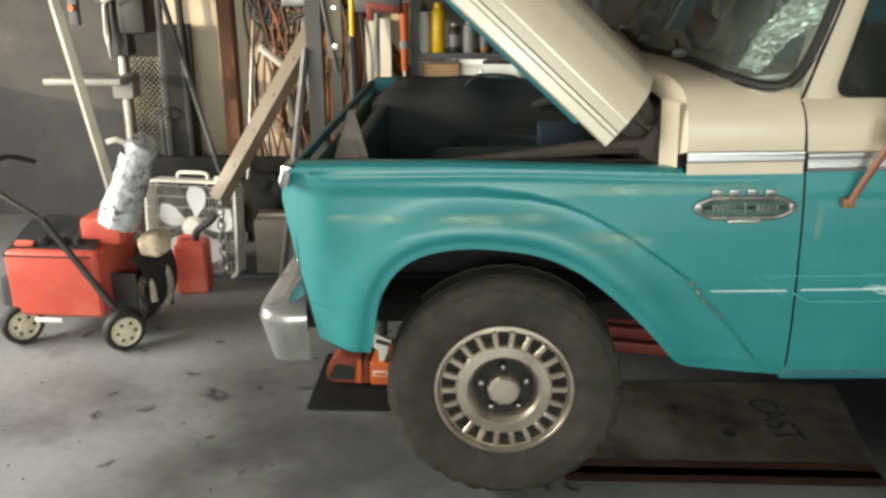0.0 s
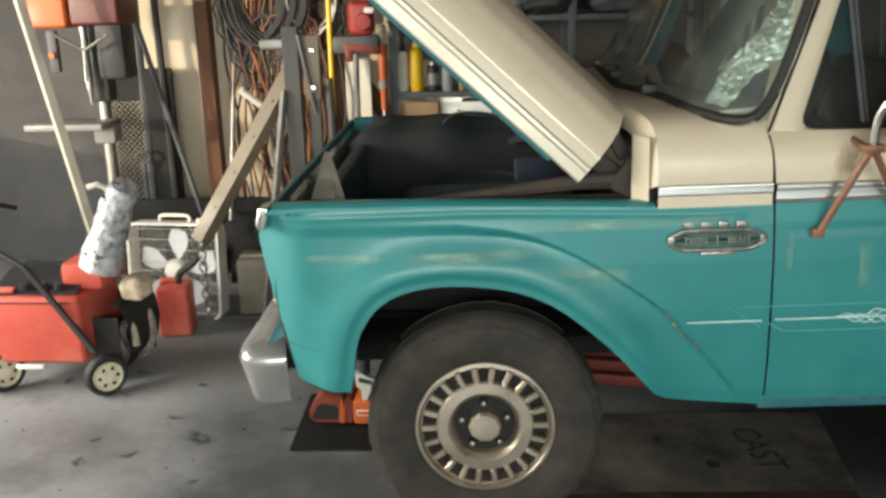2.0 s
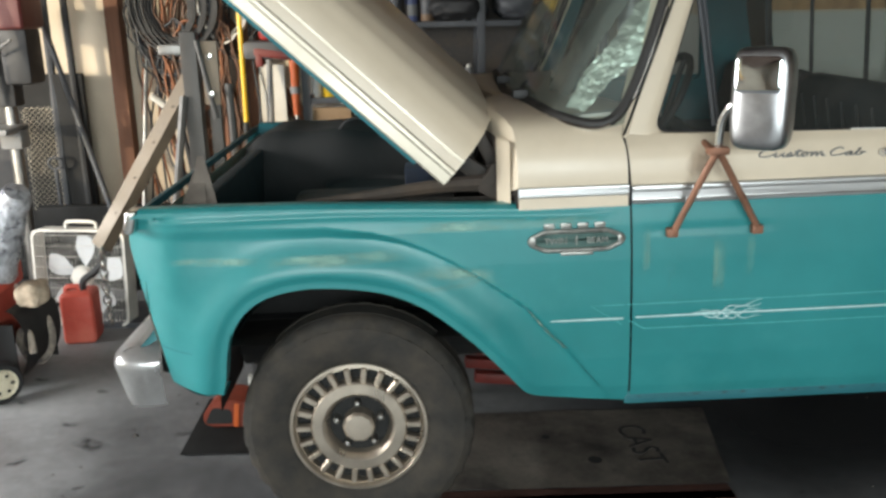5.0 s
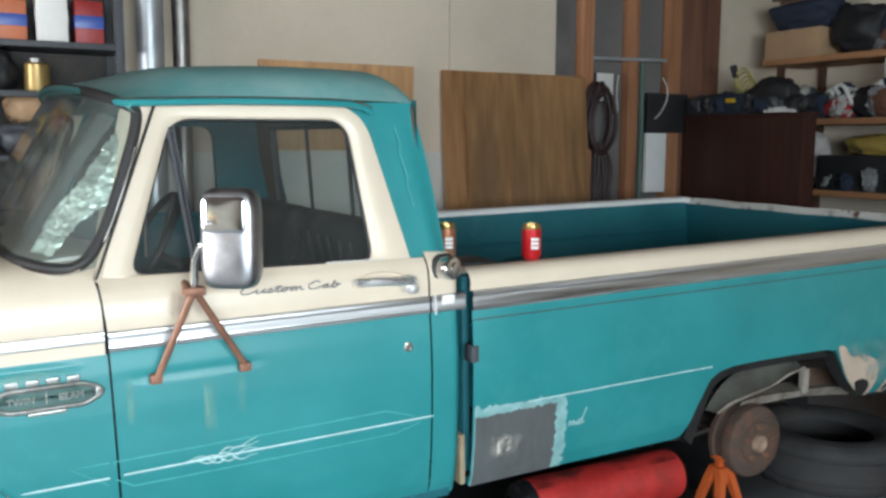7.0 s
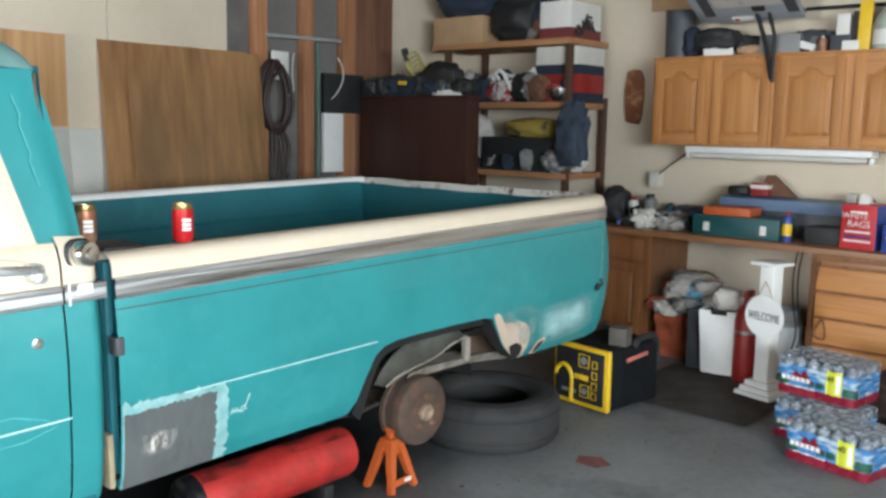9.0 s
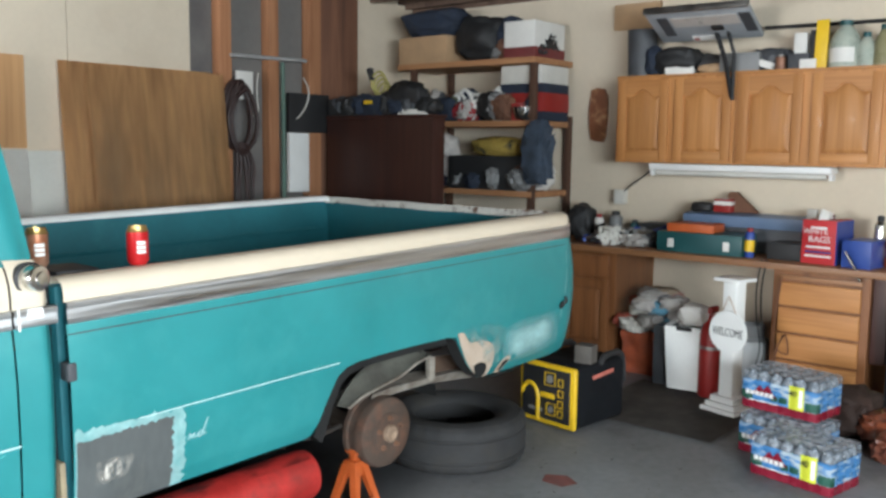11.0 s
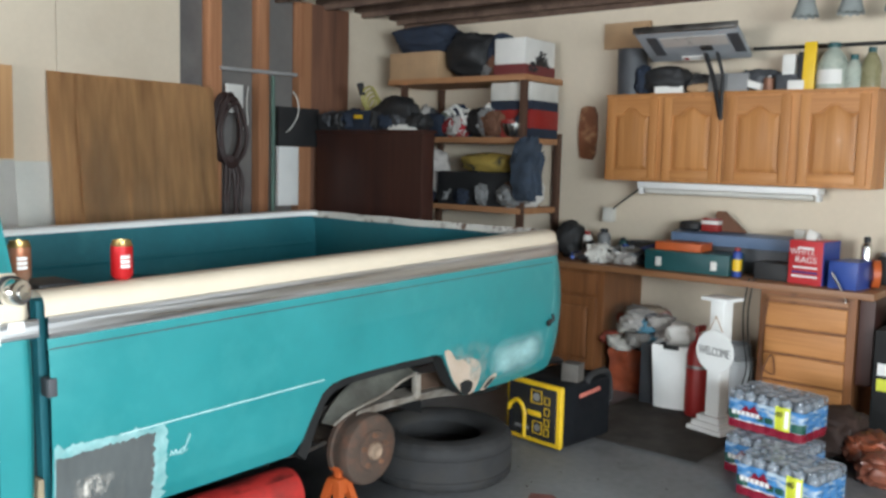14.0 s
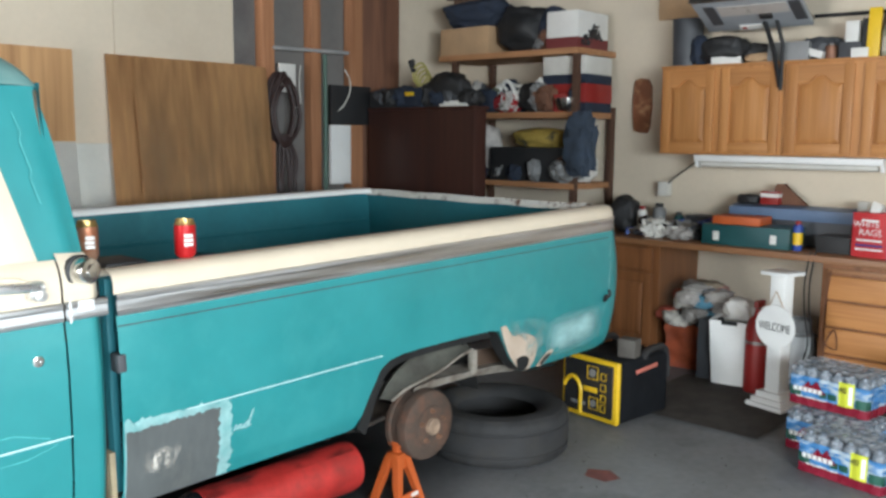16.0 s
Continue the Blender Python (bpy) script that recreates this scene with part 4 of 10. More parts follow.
ribbon(bm, [(0.78, 0.655), (0.69, 0.716), (0.785, 0.716)], 0.003)
part("pinstripe_outline", bm, TEAL_LINE, fender)
# dark seam lines
bm = bm_new()
ribbon(bm, [(gap_u(0.40 + 0.795 * k / 30), 0.40 + 0.795 * k / 30) for k in range(31)], 0.010, 0.0, side_y)
for v in bm.verts:
    v.co.y += 0.006
part("door_gap", bm, FLAT_BLACK, truck, "dark gap before the door")
bm = bm_new()
box2(bm, (0.80, 0.03, 0.385), (1.82, 0.10, 0.43), 0.01)
part("rocker", bm, TEAL_DARK, truck)

# emblem on the fender
PITTED = material("pitted_chrome", (0.33, 0.33, 0.31), 0.40, 0.8, vary=0.3, scale=40, fine=160, bump=0.05, colour2=(0.16, 0.13, 0.10), mask=(0.58, 0.75))
emb = part("fender_emblem", (lambda b: (b.faces.new([b.verts.new((p.x, side_y(p.x, p.y) - 0.008, p.y)) for p in round_loop([(0.518, 0.906), (0.560, 0.886), (0.735, 0.886), (0.778, 0.906), (0.778, 0.922), (0.735, 0.940), (0.56, 0.940), (0.518, 0.922)], 0.012, 4)]), b)[1])(bm_new()), material("dull_badge_field", (0.055, 0.105, 0.095), 0.38, 0.5, vary=0.2, scale=20), fender, "chrome framed badge with plain raised bars", smooth=False)
bm = bm_new()
lp = round_loop([(0.518, 0.906), (0.560, 0.886), (0.735, 0.886), (0.778, 0.906), (0.778, 0.922), (0.735, 0.940), (0.56, 0.940), (0.518, 0.922)], 0.012, 4)
tube(bm, [(p.x, side_y(p.x, p.y) - 0.009, p.y) for p in lp], 0.0068, 8, closed=True)
for u in (0.527, 0.769):
    box(bm, (u, side_y(u, 0.914) - 0.012, 0.914), (0.014, 0.008, 0.022), 0.003)
box(bm, (0.648, side_y(0.65, 0.877) - 0.012, 0.877), (0.090, 0.008, 0.009), 0.003)
for k in range(4):
    uu = 0.572 + 0.047 * k
    y = side_y(uu, 0.95) - 0.008
    box(bm, (uu, y, 0.955), (0.030, 0.006, 0.015), 0.002)
part("badge_frame", bm, PITTED, emb, "pitted chrome badge frame and bars")
for txt, a in (("TWIN", 0.590), ("I", 0.648), ("BEAM", 0.706)):
    cu = bpy.data.curves.new("lettering", "FONT")
    cu.body, cu.size, cu.align_x, cu.extrude = txt, 0.040 if txt == "I" else 0.024, "CENTER", 0.0015
    tmp = new("lettering", cu)
    me = bpy.data.meshes.new_from_object(tmp.evaluated_get(bpy.context.evaluated_depsgraph_get()))
    bpy.data.objects.remove(tmp)
    me.materials.append(PITTED)
    ob = new("lettering", me)
    ob.parent = emb
    ob.matrix_local = pose(a, side_y(a, 0.914) - 0.0105, 0.900 if txt == "I" else 0.905, 90, 0, 0)

# cab corner
corner = part("cab_corner", (lambda b: (sheet(b, [(1.741, 0.394), (1.856, 0.396)], [(1.741, 1.008), (1.862, 1.008)], 16, 34, 0.03, lambda u, h: side_y(u, h) + 0.05 * smooth((u - 1.80) / 0.065) ** 3), b)[1])(bm_new()), TEAL, truck, "teal cab corner behind the door", angle=50)
bm = bm_new()
sheet(bm, [(1.741, 1.056), (1.868, 1.056)], [(1.741, 1.192), (1.825, 1.186)], 14, 14, 0, lambda u, h: upper_y(u, h) + 0.06 * smooth((u - 1.80) / 0.07) ** 3)
part("corner_belt", bm, CREAM, corner, "cream belt of the cab corner")
moulding(1.741, 1.862, "belt_moulding", corner)
bm = bm_new()
grid(bm, lambda s, t: (1.748 + 0.006 * s, side_y(1.75, 1.0 + 0.06 * t) - 0.016, 1.002 + 0.062 * t), 2, 4)
box(bm, (1.80, -0.008, 1.044), (0.045, 0.01, 0.03), 0.004)
part("moulding_clip", bm, WHITE, corner, "peeling white sealant on the moulding")
bm = bm_new()
M = pose(1.800, 0.012, 1.138, 90, 0, 14)
lathe(bm, [(0.045, -0.02), (0.048, 0.0), (0.040, 0.004)], 24, M, 1)
lathe(bm, [(0.036, 0.0), (0.037, 0.026), (0.034, 0.032), (0.020, 0.034), (0.018, 0.040), (0.0, 0.041)], 24, pose(1.800, 0.0, 1.142, 90, 0, 20))
part("fuel_cap", bm, [CHROME, BLACK], corner, "round chrome fuel filler cap")


# rear quarter of the cab, back wall, roof
GRIMY = material("grimy_groove", (0.045, 0.050, 0.042), 0.8, vary=0.3, scale=12, colour2=(0.14, 0.075, 0.04), mask=(0.55, 0.65))
def quarter(s, t):
    h = 1.170 + (1.652 - 1.170) * t
    u0 = interp(h, [(1.186, 1.675), (1.40, 1.632), (1.52, 1.600), (1.60, 1.555), (1.64, 1.515)])
    u1 = interp(h, [(1.186, 1.838), (1.323, 1.823), (1.45, 1.806), (1.523, 1.794), (1.60, 1.776), (1.65, 1.764)])
    return (u0 + (u1 - u0) * s, green_y(h) + 0.006 + 0.03 * (1 - t) * smooth((s - 0.55) / 0.45) ** 2, h)


bm = bm_new()
grid(bm, quarter, 12, 16)
cabq = part("cab_quarter", bm, TEAL, truck, "scuffed teal rear roof pillar")
bm = bm_new()
pts = [(1.690, 1.58), (1.706, 1.525), (1.699, 1.50), (1.718, 1.42), (1.712, 1.40), (1.728, 1.33)]
for i in range(len(pts) - 1):
    ribbon(bm, [pts[i], pts[i + 1]], 0.0028, 0.0, lambda u, h: green_y(h) - 0.007)
part("paint_scratch", bm, TEAL_LINE, cabq, "pale scratch in the paint")
bm = bm_new()
# back wall with sliding window opening
y0, y1, w0, w1, h0, h1 = 0.13, 1.83, 0.36, 1.58, 1.180, 1.590
for a, b, c, d in ((y0, y1, 0.45, h0), (y0, y1, h1, 1.66), (y0, w0, h0, h1), (w1, y1, h0, h1)):
    grid(bm, lambda s, t: (1.835 - 0.065 * smooth(((c + (d - c) * t) - 1.1) / 0.5), a + (b - a) * s, c + (d - c) * t), 6, 6)
part("cab_back", bm, TEAL_DARK, truck, "teal cab back wall")
bm = bm_new()
for a, b, c, d in ((y0, y1, 0.9, h0), (y0, y1, h1, 1.64), (y0, w0, h0, h1), (w1, y1, h0, h1)):
    grid(bm, lambda s, t: (1.826 - 0.065 * smooth(((c + (d - c) * t) - 1.1) / 0.5), a + (b - a) * s, c + (d - c) * t), 6, 6)
part("back_lining", bm, material("brown_card_lining", (0.16, 0.105, 0.070), 0.85, vary=0.15, scale=4, bump=0.03), truck, "brown card lining inside the cab back")
bm = bm_new()
fr = [(1.795, w0, h0), (1.795, w1, h0), (1.765, w1, h1), (1.765, w0, h1)]
tube(bm, fr, 0.016, 6, closed=True)
for f in (0.28, 0.64):
    y = w0 + (w1 - w0) * f
    tube(bm, [(1.790, y, h0), (1.768, y, h1)], 0.008, 6)
rw = part("rear_window", bm, BLACK, truck, "black framed sliding rear window")
bm = bm_new()
grid(bm, lambda s, t: (1.790 - 0.02 * t, w0 + (w1 - w0) * s, h0 + (h1 - h0) * t), 1, 1)
p2 = part("rear_window_pane", bm, CAB_GLASS, rw, smooth=False)
p2.visible_shadow = False


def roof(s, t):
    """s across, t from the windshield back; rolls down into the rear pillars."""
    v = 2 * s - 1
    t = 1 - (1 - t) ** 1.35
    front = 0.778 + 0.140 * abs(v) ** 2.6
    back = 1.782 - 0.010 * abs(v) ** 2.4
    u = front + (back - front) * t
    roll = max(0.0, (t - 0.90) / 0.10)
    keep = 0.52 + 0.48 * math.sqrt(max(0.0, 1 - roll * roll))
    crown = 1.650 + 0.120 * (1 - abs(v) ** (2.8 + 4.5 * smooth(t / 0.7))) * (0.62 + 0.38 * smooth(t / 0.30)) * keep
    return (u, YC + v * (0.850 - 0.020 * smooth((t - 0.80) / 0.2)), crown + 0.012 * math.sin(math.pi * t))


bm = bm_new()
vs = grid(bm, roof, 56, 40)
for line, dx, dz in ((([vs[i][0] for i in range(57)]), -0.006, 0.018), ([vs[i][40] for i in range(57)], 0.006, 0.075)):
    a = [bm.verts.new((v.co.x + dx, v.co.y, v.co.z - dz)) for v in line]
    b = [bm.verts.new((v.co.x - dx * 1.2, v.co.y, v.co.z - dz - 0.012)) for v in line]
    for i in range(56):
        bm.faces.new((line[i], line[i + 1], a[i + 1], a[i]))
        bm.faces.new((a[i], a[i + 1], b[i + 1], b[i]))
# dusty teal, made paler still for light glancing off the top
roofp = part("roof", bm, material("lightened_teal_roof", (0.10, 0.33, 0.32), 0.45, vary=0.1, scale=3, fine=30, bump=0.01, colour2=(0.28, 0.45, 0.43), mask=(0.38, 0.66)), truck, "dusty teal cab roof, its colour lightened for light on top")
for sgn in (1, -1):
    bm = bm_new()
    edge = [(u - 0.008, y, h - 0.010) for u, y, h in [roof(0.5 - 0.048 * k, 0.0) for k in range(11)]]
    edge += [(0.97, 0.124, 1.648), (1.2, 0.118, 1.652), (1.48, 0.120, 1.648), (1.57, 0.124, 1.640), (1.615, 0.128, 1.622)]
    e = curve_pts([(a, b if sgn == 1 else 2 * YC - b, c) for a, b, c in edge], 96)
    tube(bm, e, 0.010, 8)
    part("drip_rail", bm, TEAL, roofp)
    bm = bm_new()
    tube(bm, [(p.x, p.y - 0.001 * sgn, p.z + 0.0115) for p in e], 0.0030, 5)
    part("drip_rail_rust", bm, GRIMY, roofp, "rusty groove above the drip rail")


# windshield
WS_BASE = [(0, 0.79, 0.056), (0.07, 0.735, 0.046), (0.16, 0.665, 0.066), (0.28, 0.60, 0.13), (0.45, 0.572, 0.32), (0.7, 0.556, 0.62), (1, 0.55, YC)]
WS_TOP = [(0, 0.945, 0.146, 1.626), (0.07, 0.934, 0.150, 1.632), (0.16, 0.908, 0.165, 1.643), (0.28, 0.874, 0.20, 1.658), (0.45, 0.838, 0.32, 1.682), (0.7, 0.806, 0.62, 1.708), (1, 0.79, YC, 1.718)]


def wshield(s, t):
    """s across from the near side, t up; the glass wraps round to the pillars."""
    f = 2 * min(s, 1 - s)
    pick = lambda rows, k: interp(f, [(r[0], r[k]) for r in rows])
    y = pick(WS_BASE, 2)
    p = Vector((pick(WS_BASE, 1), y, interp(y, COWL[2:11]) + 0.004)).lerp(Vector((pick(WS_TOP, 1), pick(WS_TOP, 2), pick(WS_TOP, 3))), t)
    p.x -= 0.03 * math.sin(math.pi * t) * f
    if s > 0.5:
        p.y = 2 * YC - p.y
    return p


bm = bm_new()
grid(bm, wshield, 100, 12)
ws = part("windshield", bm, WS_GLASS, truck, "dusty curved windshield")
ws.visible_shadow = False
bm = bm_new()
n = 100
loop = [wshield(i / n, 0) for i in range(n + 1)] + [wshield(1, j / 10) for j in range(1, 11)] + [wshield(1 - i / n, 1) for i in range(1, n + 1)] + [wshield(0, 1 - j / 10) for j in range(1, 10)]
for _ in range(16):
    loop = [(loop[i - 1] + loop[i] * 2 + loop[(i + 1) % len(loop)]) / 4 for i in range(len(loop))]
tube(bm, loop, 0.0155, 10, closed=True)
part("windshield_seal", bm, material("grey_old_rubber", (0.024, 0.022, 0.021), 0.65, vary=0.25, scale=12), ws, "black rubber windshield seal")
bm = bm_new()
tube(bm, [loop[i % len(loop)] + Vector((-0.009, -0.013, -0.010)) for i in range(2, 56)], 0.0065, 6)
tube(bm, [loop[-i] + Vector((0.010, -0.012, 0.0)) for i in range(1, 9)], 0.0045, 6)
part("windshield_bright_strip", bm, CHROME, ws, "bright strip round the windshield")
for sgn in (1, -1):
    bm = bm_new()

    def pillar(s, t):
        h = 1.186 + 0.466 * t
        ua, ub = 0.800 + 0.130 * t, 0.788 + 0.186 * t
        u = ua - 0.030 + (ub - ua + 0.040) * s
        y = green_y(h) + 0.004 - 0.012 * math.sin(math.pi * s) + 0.045 * (1 - s) ** 2.5 - 0.012 * (1 - t) ** 10
        return (u, y if sgn == 1 else 2 * YC - y, h)
    grid(bm, pillar, 8, 12)
    part("windshield_pillar", bm, CREAM, truck)
# crumpled foil shade behind the windshield
bm = bm_new()
def shade_s(t):
    return interp(t, [(0.0, 0.125), (0.27, 0.115), (0.45, 0.08), (0.75, 0.058), (0.9, 0.06)]), interp(t, [(0.0, 0.020), (0.27, 0.034), (0.45, 0.046), (0.75, 0.056), (0.9, 0.045)])


def shade_pt(s, t, off):
    t = 0.04 + 0.84 * t
    c, w = shade_s(t)
    q = wshield(c + w * (2 * s - 1), t)
    return q + Vector((off + 0.007 * noise.noise((6 * s, 22 * t, 1)) + 0.007 * noise.noise((17 * s, 60 * t, 4)), 0.012, 0.006 * noise.noise((15 * s, 46 * t, 5))))


grid(bm, lambda s, t: shade_pt(s, t, 0.040), 34, 140)
part("sunshade", bm, FOIL, truck, "crumpled silver sunshade behind the glass", angle=60)
bm = bm_new()
grid(bm, lambda s, t: wshield(0.17 + 0.10 * s + 0.02 * (1 - t), 0.06 + 0.80 * t) + Vector((0.07 + 0.01 * noise.noise((3 * s, 7 * t, 3)), 0.01, 0)), 12, 30)
part("sunshade_fold", bm, material("dull_shade_back", (0.20, 0.23, 0.21), 0.6, 0.3, vary=0.2, scale=8, bump=0.1), truck, "dull folded part of the sunshade")
bm = bm_new()
box(bm, (0.735, 0.135, 1.238), (0.16, 0.05, 0.02), 0.006, (0, -4, 6))
part("dash_paper", bm, PAPER, truck, "pale folded paper on the dashboard")

# cabin
bm = bm_new()
grid(bm, lambda s, t: (0.84 + 0.94 * s, 0.10 + 1.76 * t, 0.62), 2, 2)
grid(bm, lambda s, t: (0.80, 0.10 + 1.76 * s, 0.62 + 0.60 * t), 2, 2)
part("cabin_floor", bm, FLAT_BLACK, truck)
bm = bm_new()
box2(bm, (0.62, 0.16, 1.10), (0.86, 1.80, 1.225), 0.05)
part("dashboard", bm, DARKGREY, truck, "dark dashboard")
bm = bm_new()
box2(bm, (1.22, 0.18, 0.85), (1.70, 1.78, 1.00), 0.06)
seat = part("seat", bm, SEAT, truck, "grey vinyl bench seat")
bm = bm_new()
box(bm, (1.68, 0.56, 1.06), (0.16, 0.74, 0.42), 0.075, (0, 14, 0), 4)
part("backrest", bm, SEAT, seat)
bm = bm_new()
box(bm, (1.68, 1.40, 1.06), (0.16, 0.74, 0.42), 0.075, (0, 14, 0), 4)
part("backrest", bm, SEAT, seat)
for k in range(7):
    bm = bm_new()
    tube(bm, [(1.600 - 0.012, 0.26 + 0.10 * k, 1.21), (1.640 - 0.012, 0.26 + 0.10 * k, 0.98)], 0.006, 5)
    part("seat_pleat", bm, BLACK, seat)
bm = bm_new()
M = pose(0.99, 0.52, 1.20, 0, -58, 0)
tube(bm, [M @ Vector((0.20 * math.cos(k * math.pi / 16), 0.20 * math.sin(k * math.pi / 16), 0)) for k in range(32)], 0.012, 8, closed=True)
tube(bm, [M @ Vector((-0.2, 0, 0)), M @ Vector((0, 0, -0.05)), M @ Vector((0.2, 0, 0))], 0.010)
tube(bm, [M @ Vector((0, 0, -0.05)), M @ Vector((0, 0, -0.45))], 0.022)
part("steering_wheel", bm, BLACK, truck, "black steering wheel")
bm = bm_new()
tube(bm, [(0.97, 0.35, 1.20), (0.97, 0.35, 1.36)], 0.006)
part("shift_lever", bm, STEEL, truck)
# far door and its window frame
bm = bm_new()
rings = []
for pts, dy in ((OUT, 0.0), (WIN, 0.0), (WIN, 0.04)):
    rings.append([bm.verts.new((p.x, 2 * YC - green_y(p.y) - dy, p.y)) for p in pts])
for i in range(2):
    for k in range(len(WIN)):
        bm.faces.new((rings[i][k], rings[i][(k + 1) % len(WIN)], rings[i + 1][(k + 1) % len(WIN)], rings[i + 1][k]))
sheet(bm, [(0.790, 0.40), (1.84, 0.40)], [(0.790, 1.206), (1.80, 1.19)], 20, 12, 0, lambda u, h: 2 * YC - side_y(u, h))
part("door", bm, TEAL_DARK, truck, "teal far door, seen through the cab")
bm = bm_new()
grid(bm, lambda s, t: (lambda p: (p[0], 2 * YC - p[1], p[2]))(quarter(s, t)), 6, 8)
part("cab_quarter", bm, TEAL_DARK, truck)

# mirror on a rusty tripod
def mirror_shell():
    """A rounded box with bowed faces."""
    b = bm_new()
    m = pose(1.095, -0.15, 1.298, 0, 3, 50)
    p = lambda a, k: math.copysign(abs(a) ** k, a)

    def f(s, t):
        a, e = 2 * math.pi * s, math.pi * (t - 0.5)
        c = p(math.cos(e), 0.32)
        return m @ Vector((0.046 * c * p(math.cos(a), 0.55), 0.076 * c * p(math.sin(a), 0.55), 0.128 * p(math.sin(e), 0.45)))
    grid(b, f, 48, 32)
    bmesh.ops.remove_doubles(b, verts=b.verts, dist=0.0005)
    return b


mir = part("wing_mirror", mirror_shell(), material("tarnished_chrome", (0.33, 0.33, 0.34), 0.36, 1.0, vary=0.2, scale=12, bump=0, rvar=0.08), truck, "chrome truck mirror on rusty struts")
bm = bm_new()
lp = round_loop([(-0.056, 0.015), (0.056, 0.015), (0.056, 0.105), (-0.056, 0.105)], [0.014] * 4, 5)
MM = pose(1.095, -0.15, 1.298, 0, 3, 50)
fr0 = [bm.verts.new(MM @ Vector((-0.040, q[0], q[1]))) for q in lp]
fr1 = [bm.verts.new(MM @ Vector((-0.0495, q[0], q[1]))) for q in lp]
fr2 = [bm.verts.new(MM @ Vector((-0.0510, q[0] * 0.93, 0.06 + (q[1] - 0.06) * 0.92))) for q in lp]
for a, b in ((fr0, fr1), (fr1, fr2)):
    for k in range(len(lp)):
        bm.faces.new((a[k], a[(k + 1) % len(lp)], b[(k + 1) % len(lp)], b[k]))
bm.faces.new(fr2)
part("mirror_insert", bm, material("mirror_insert_chrome", (0.62, 0.66, 0.70), 0.06, 1.0, vary=0.05, bump=0), mir, "small square mirror insert")
bm = bm_new()
tube(bm, curve_pts([(1.010, -0.085, 1.165), (1.012, -0.10, 1.24), (1.030, -0.13, 1.285), (1.06, -0.145, 1.290)], 20), 0.011)
part("mirror_arm", bm, CHROME, mir, "bent chrome arm")
bm = bm_new()
box(bm, (1.007, -0.088, 1.160), (0.055, 0.04, 0.022), 0.006)
tube(bm, [(1.003, -0.09, 1.155), (0.915, -0.03, 0.930)], 0.0095)
tube(bm, [(1.012, -0.09, 1.155), (1.146, -0.03, 0.935)], 0.0095)
tube(bm, [(1.007, -0.085, 1.15), (1.007, 0.03, 1.165)], 0.0095)
for u in (0.912, 1.148):
    box(bm, (u, -0.024, 0.926), (0.032, 0.025, 0.026), 0.005)
part("mirror_strut_frame", bm, COPPER, mir, "rusty coppery mirror struts")

# rust and fading under the mirror
RUNS = stain("rust_runs", (0.26, 0.13, 0.06), 0.85, 30.0, (1, 1, 0.15), 0.40, 0.7, (0, 2))
bm = bm_new()
grid(bm, lambda s, t: (0.955 + 0.10 * s + 0.012 * math.sin(9 * t), upper_y(0, 1.155 - 0.09 * t) - 0.0035, 1.155 - 0.09 * t), 8, 10)
part("rust_stain", bm, RUNS, door, "brown rust stain below the mirror bracket")
CHALK = stain("chalky_fade", (0.24, 0.46, 0.38), 0.6, 16.0, (1.6, 1, 0.22), 0.38, 0.66, (0, 2))
for u0, w, h0, h1 in ((0.905, 0.034, 0.925, 0.70), (1.03, 0.045, 0.915, 0.735), (1.125, 0.03, 0.92, 0.78), (0.83, 0.03, 0.95, 0.80)):
    bm = bm_new()
    grid(bm, lambda s, t: (u0 + w * s, side_y(u0, h0 + (h1 - h0) * t) - 0.0022, h0 + (h1 - h0) * t), 4, 14)
    part("faded_run", bm, CHALK, door, "pale faded run in the teal paint")
SCUFF = stain("fender_scuff", (0.34, 0.55, 0.46), 0.62, 16.0, (0.45, 1, 1.6), 0.36, 0.62, (0, 2))
for u0, u1, h0, h1 in ((-0.27, 0.20, 0.862, 0.905), (-0.50, -0.22, 0.875, 0.905), (0.16, 0.44, 0.77, 0.85), (0.10, 0.80, 0.945, 0.985)):
    bm = bm_new()
    grid(bm, lambda s, t: (u0 + (u1 - u0) * s, side_y(u0 + (u1 - u0) * s, h0 + (h1 - h0) * t) - 0.002, h0 + (h1 - h0) * t), 20, 8)
    part("paint_scuff", bm, SCUFF, fender, "pale rubbed patch in the paint")
GRIME = stain("sill_rust", (0.10, 0.05, 0.03), 0.8, 34.0, (1, 1, 1), 0.5, 0.66)
bm = bm_new()
grid(bm, lambda s, t: (0.84 + 0.89 * s, side_y(1, 0.397 + 0.016 * t) - 0.003, 0.397 + 0.016 * t), 30, 2)
part("sill_rust", bm, GRIME, door, "rusty chips along the door foot")
# chips with painted highlight along the fender crease, seam of the lower front piece
CREASE_LOW = [(0.470, 0.740), (0.516, 0.702), (0.565, 0.640), (0.623, 0.583), (0.681, 0.508), (0.723, 0.455)]
bm = bm_new()
ribbon(bm, [tuple(p) for p in along(CREASE_LOW[1:4], 20)], 0.010, 0.002)
part("crease_rust", bm, stain("crease_rust", (0.42, 0.40, 0.31), 0.9, 60.0, (1, 1, 1), 0.38, 0.6), fender, "pale paint chips and painted highlight along the fender crease")
# dark line painting the shade side of the crease
bm = bm_new()
ribbon(bm, [tuple(p) for p in along(CREASE_LOW, 40)], 0.0035, 0.0012)
part("crease_shadow_line", bm, stain("crease_shade", (0.03, 0.06, 0.06), 0.6, 24.0, (1, 1, 1), 0.3, 0.6), fender)
bm = bm_new()
ribbon(bm, [(-0.553, 0.632), (-0.51, 0.626), (-0.476, 0.623), (-0.45, 0.622)], [0.004, 0.003, 0.0025, 0.0015], 0.0012)
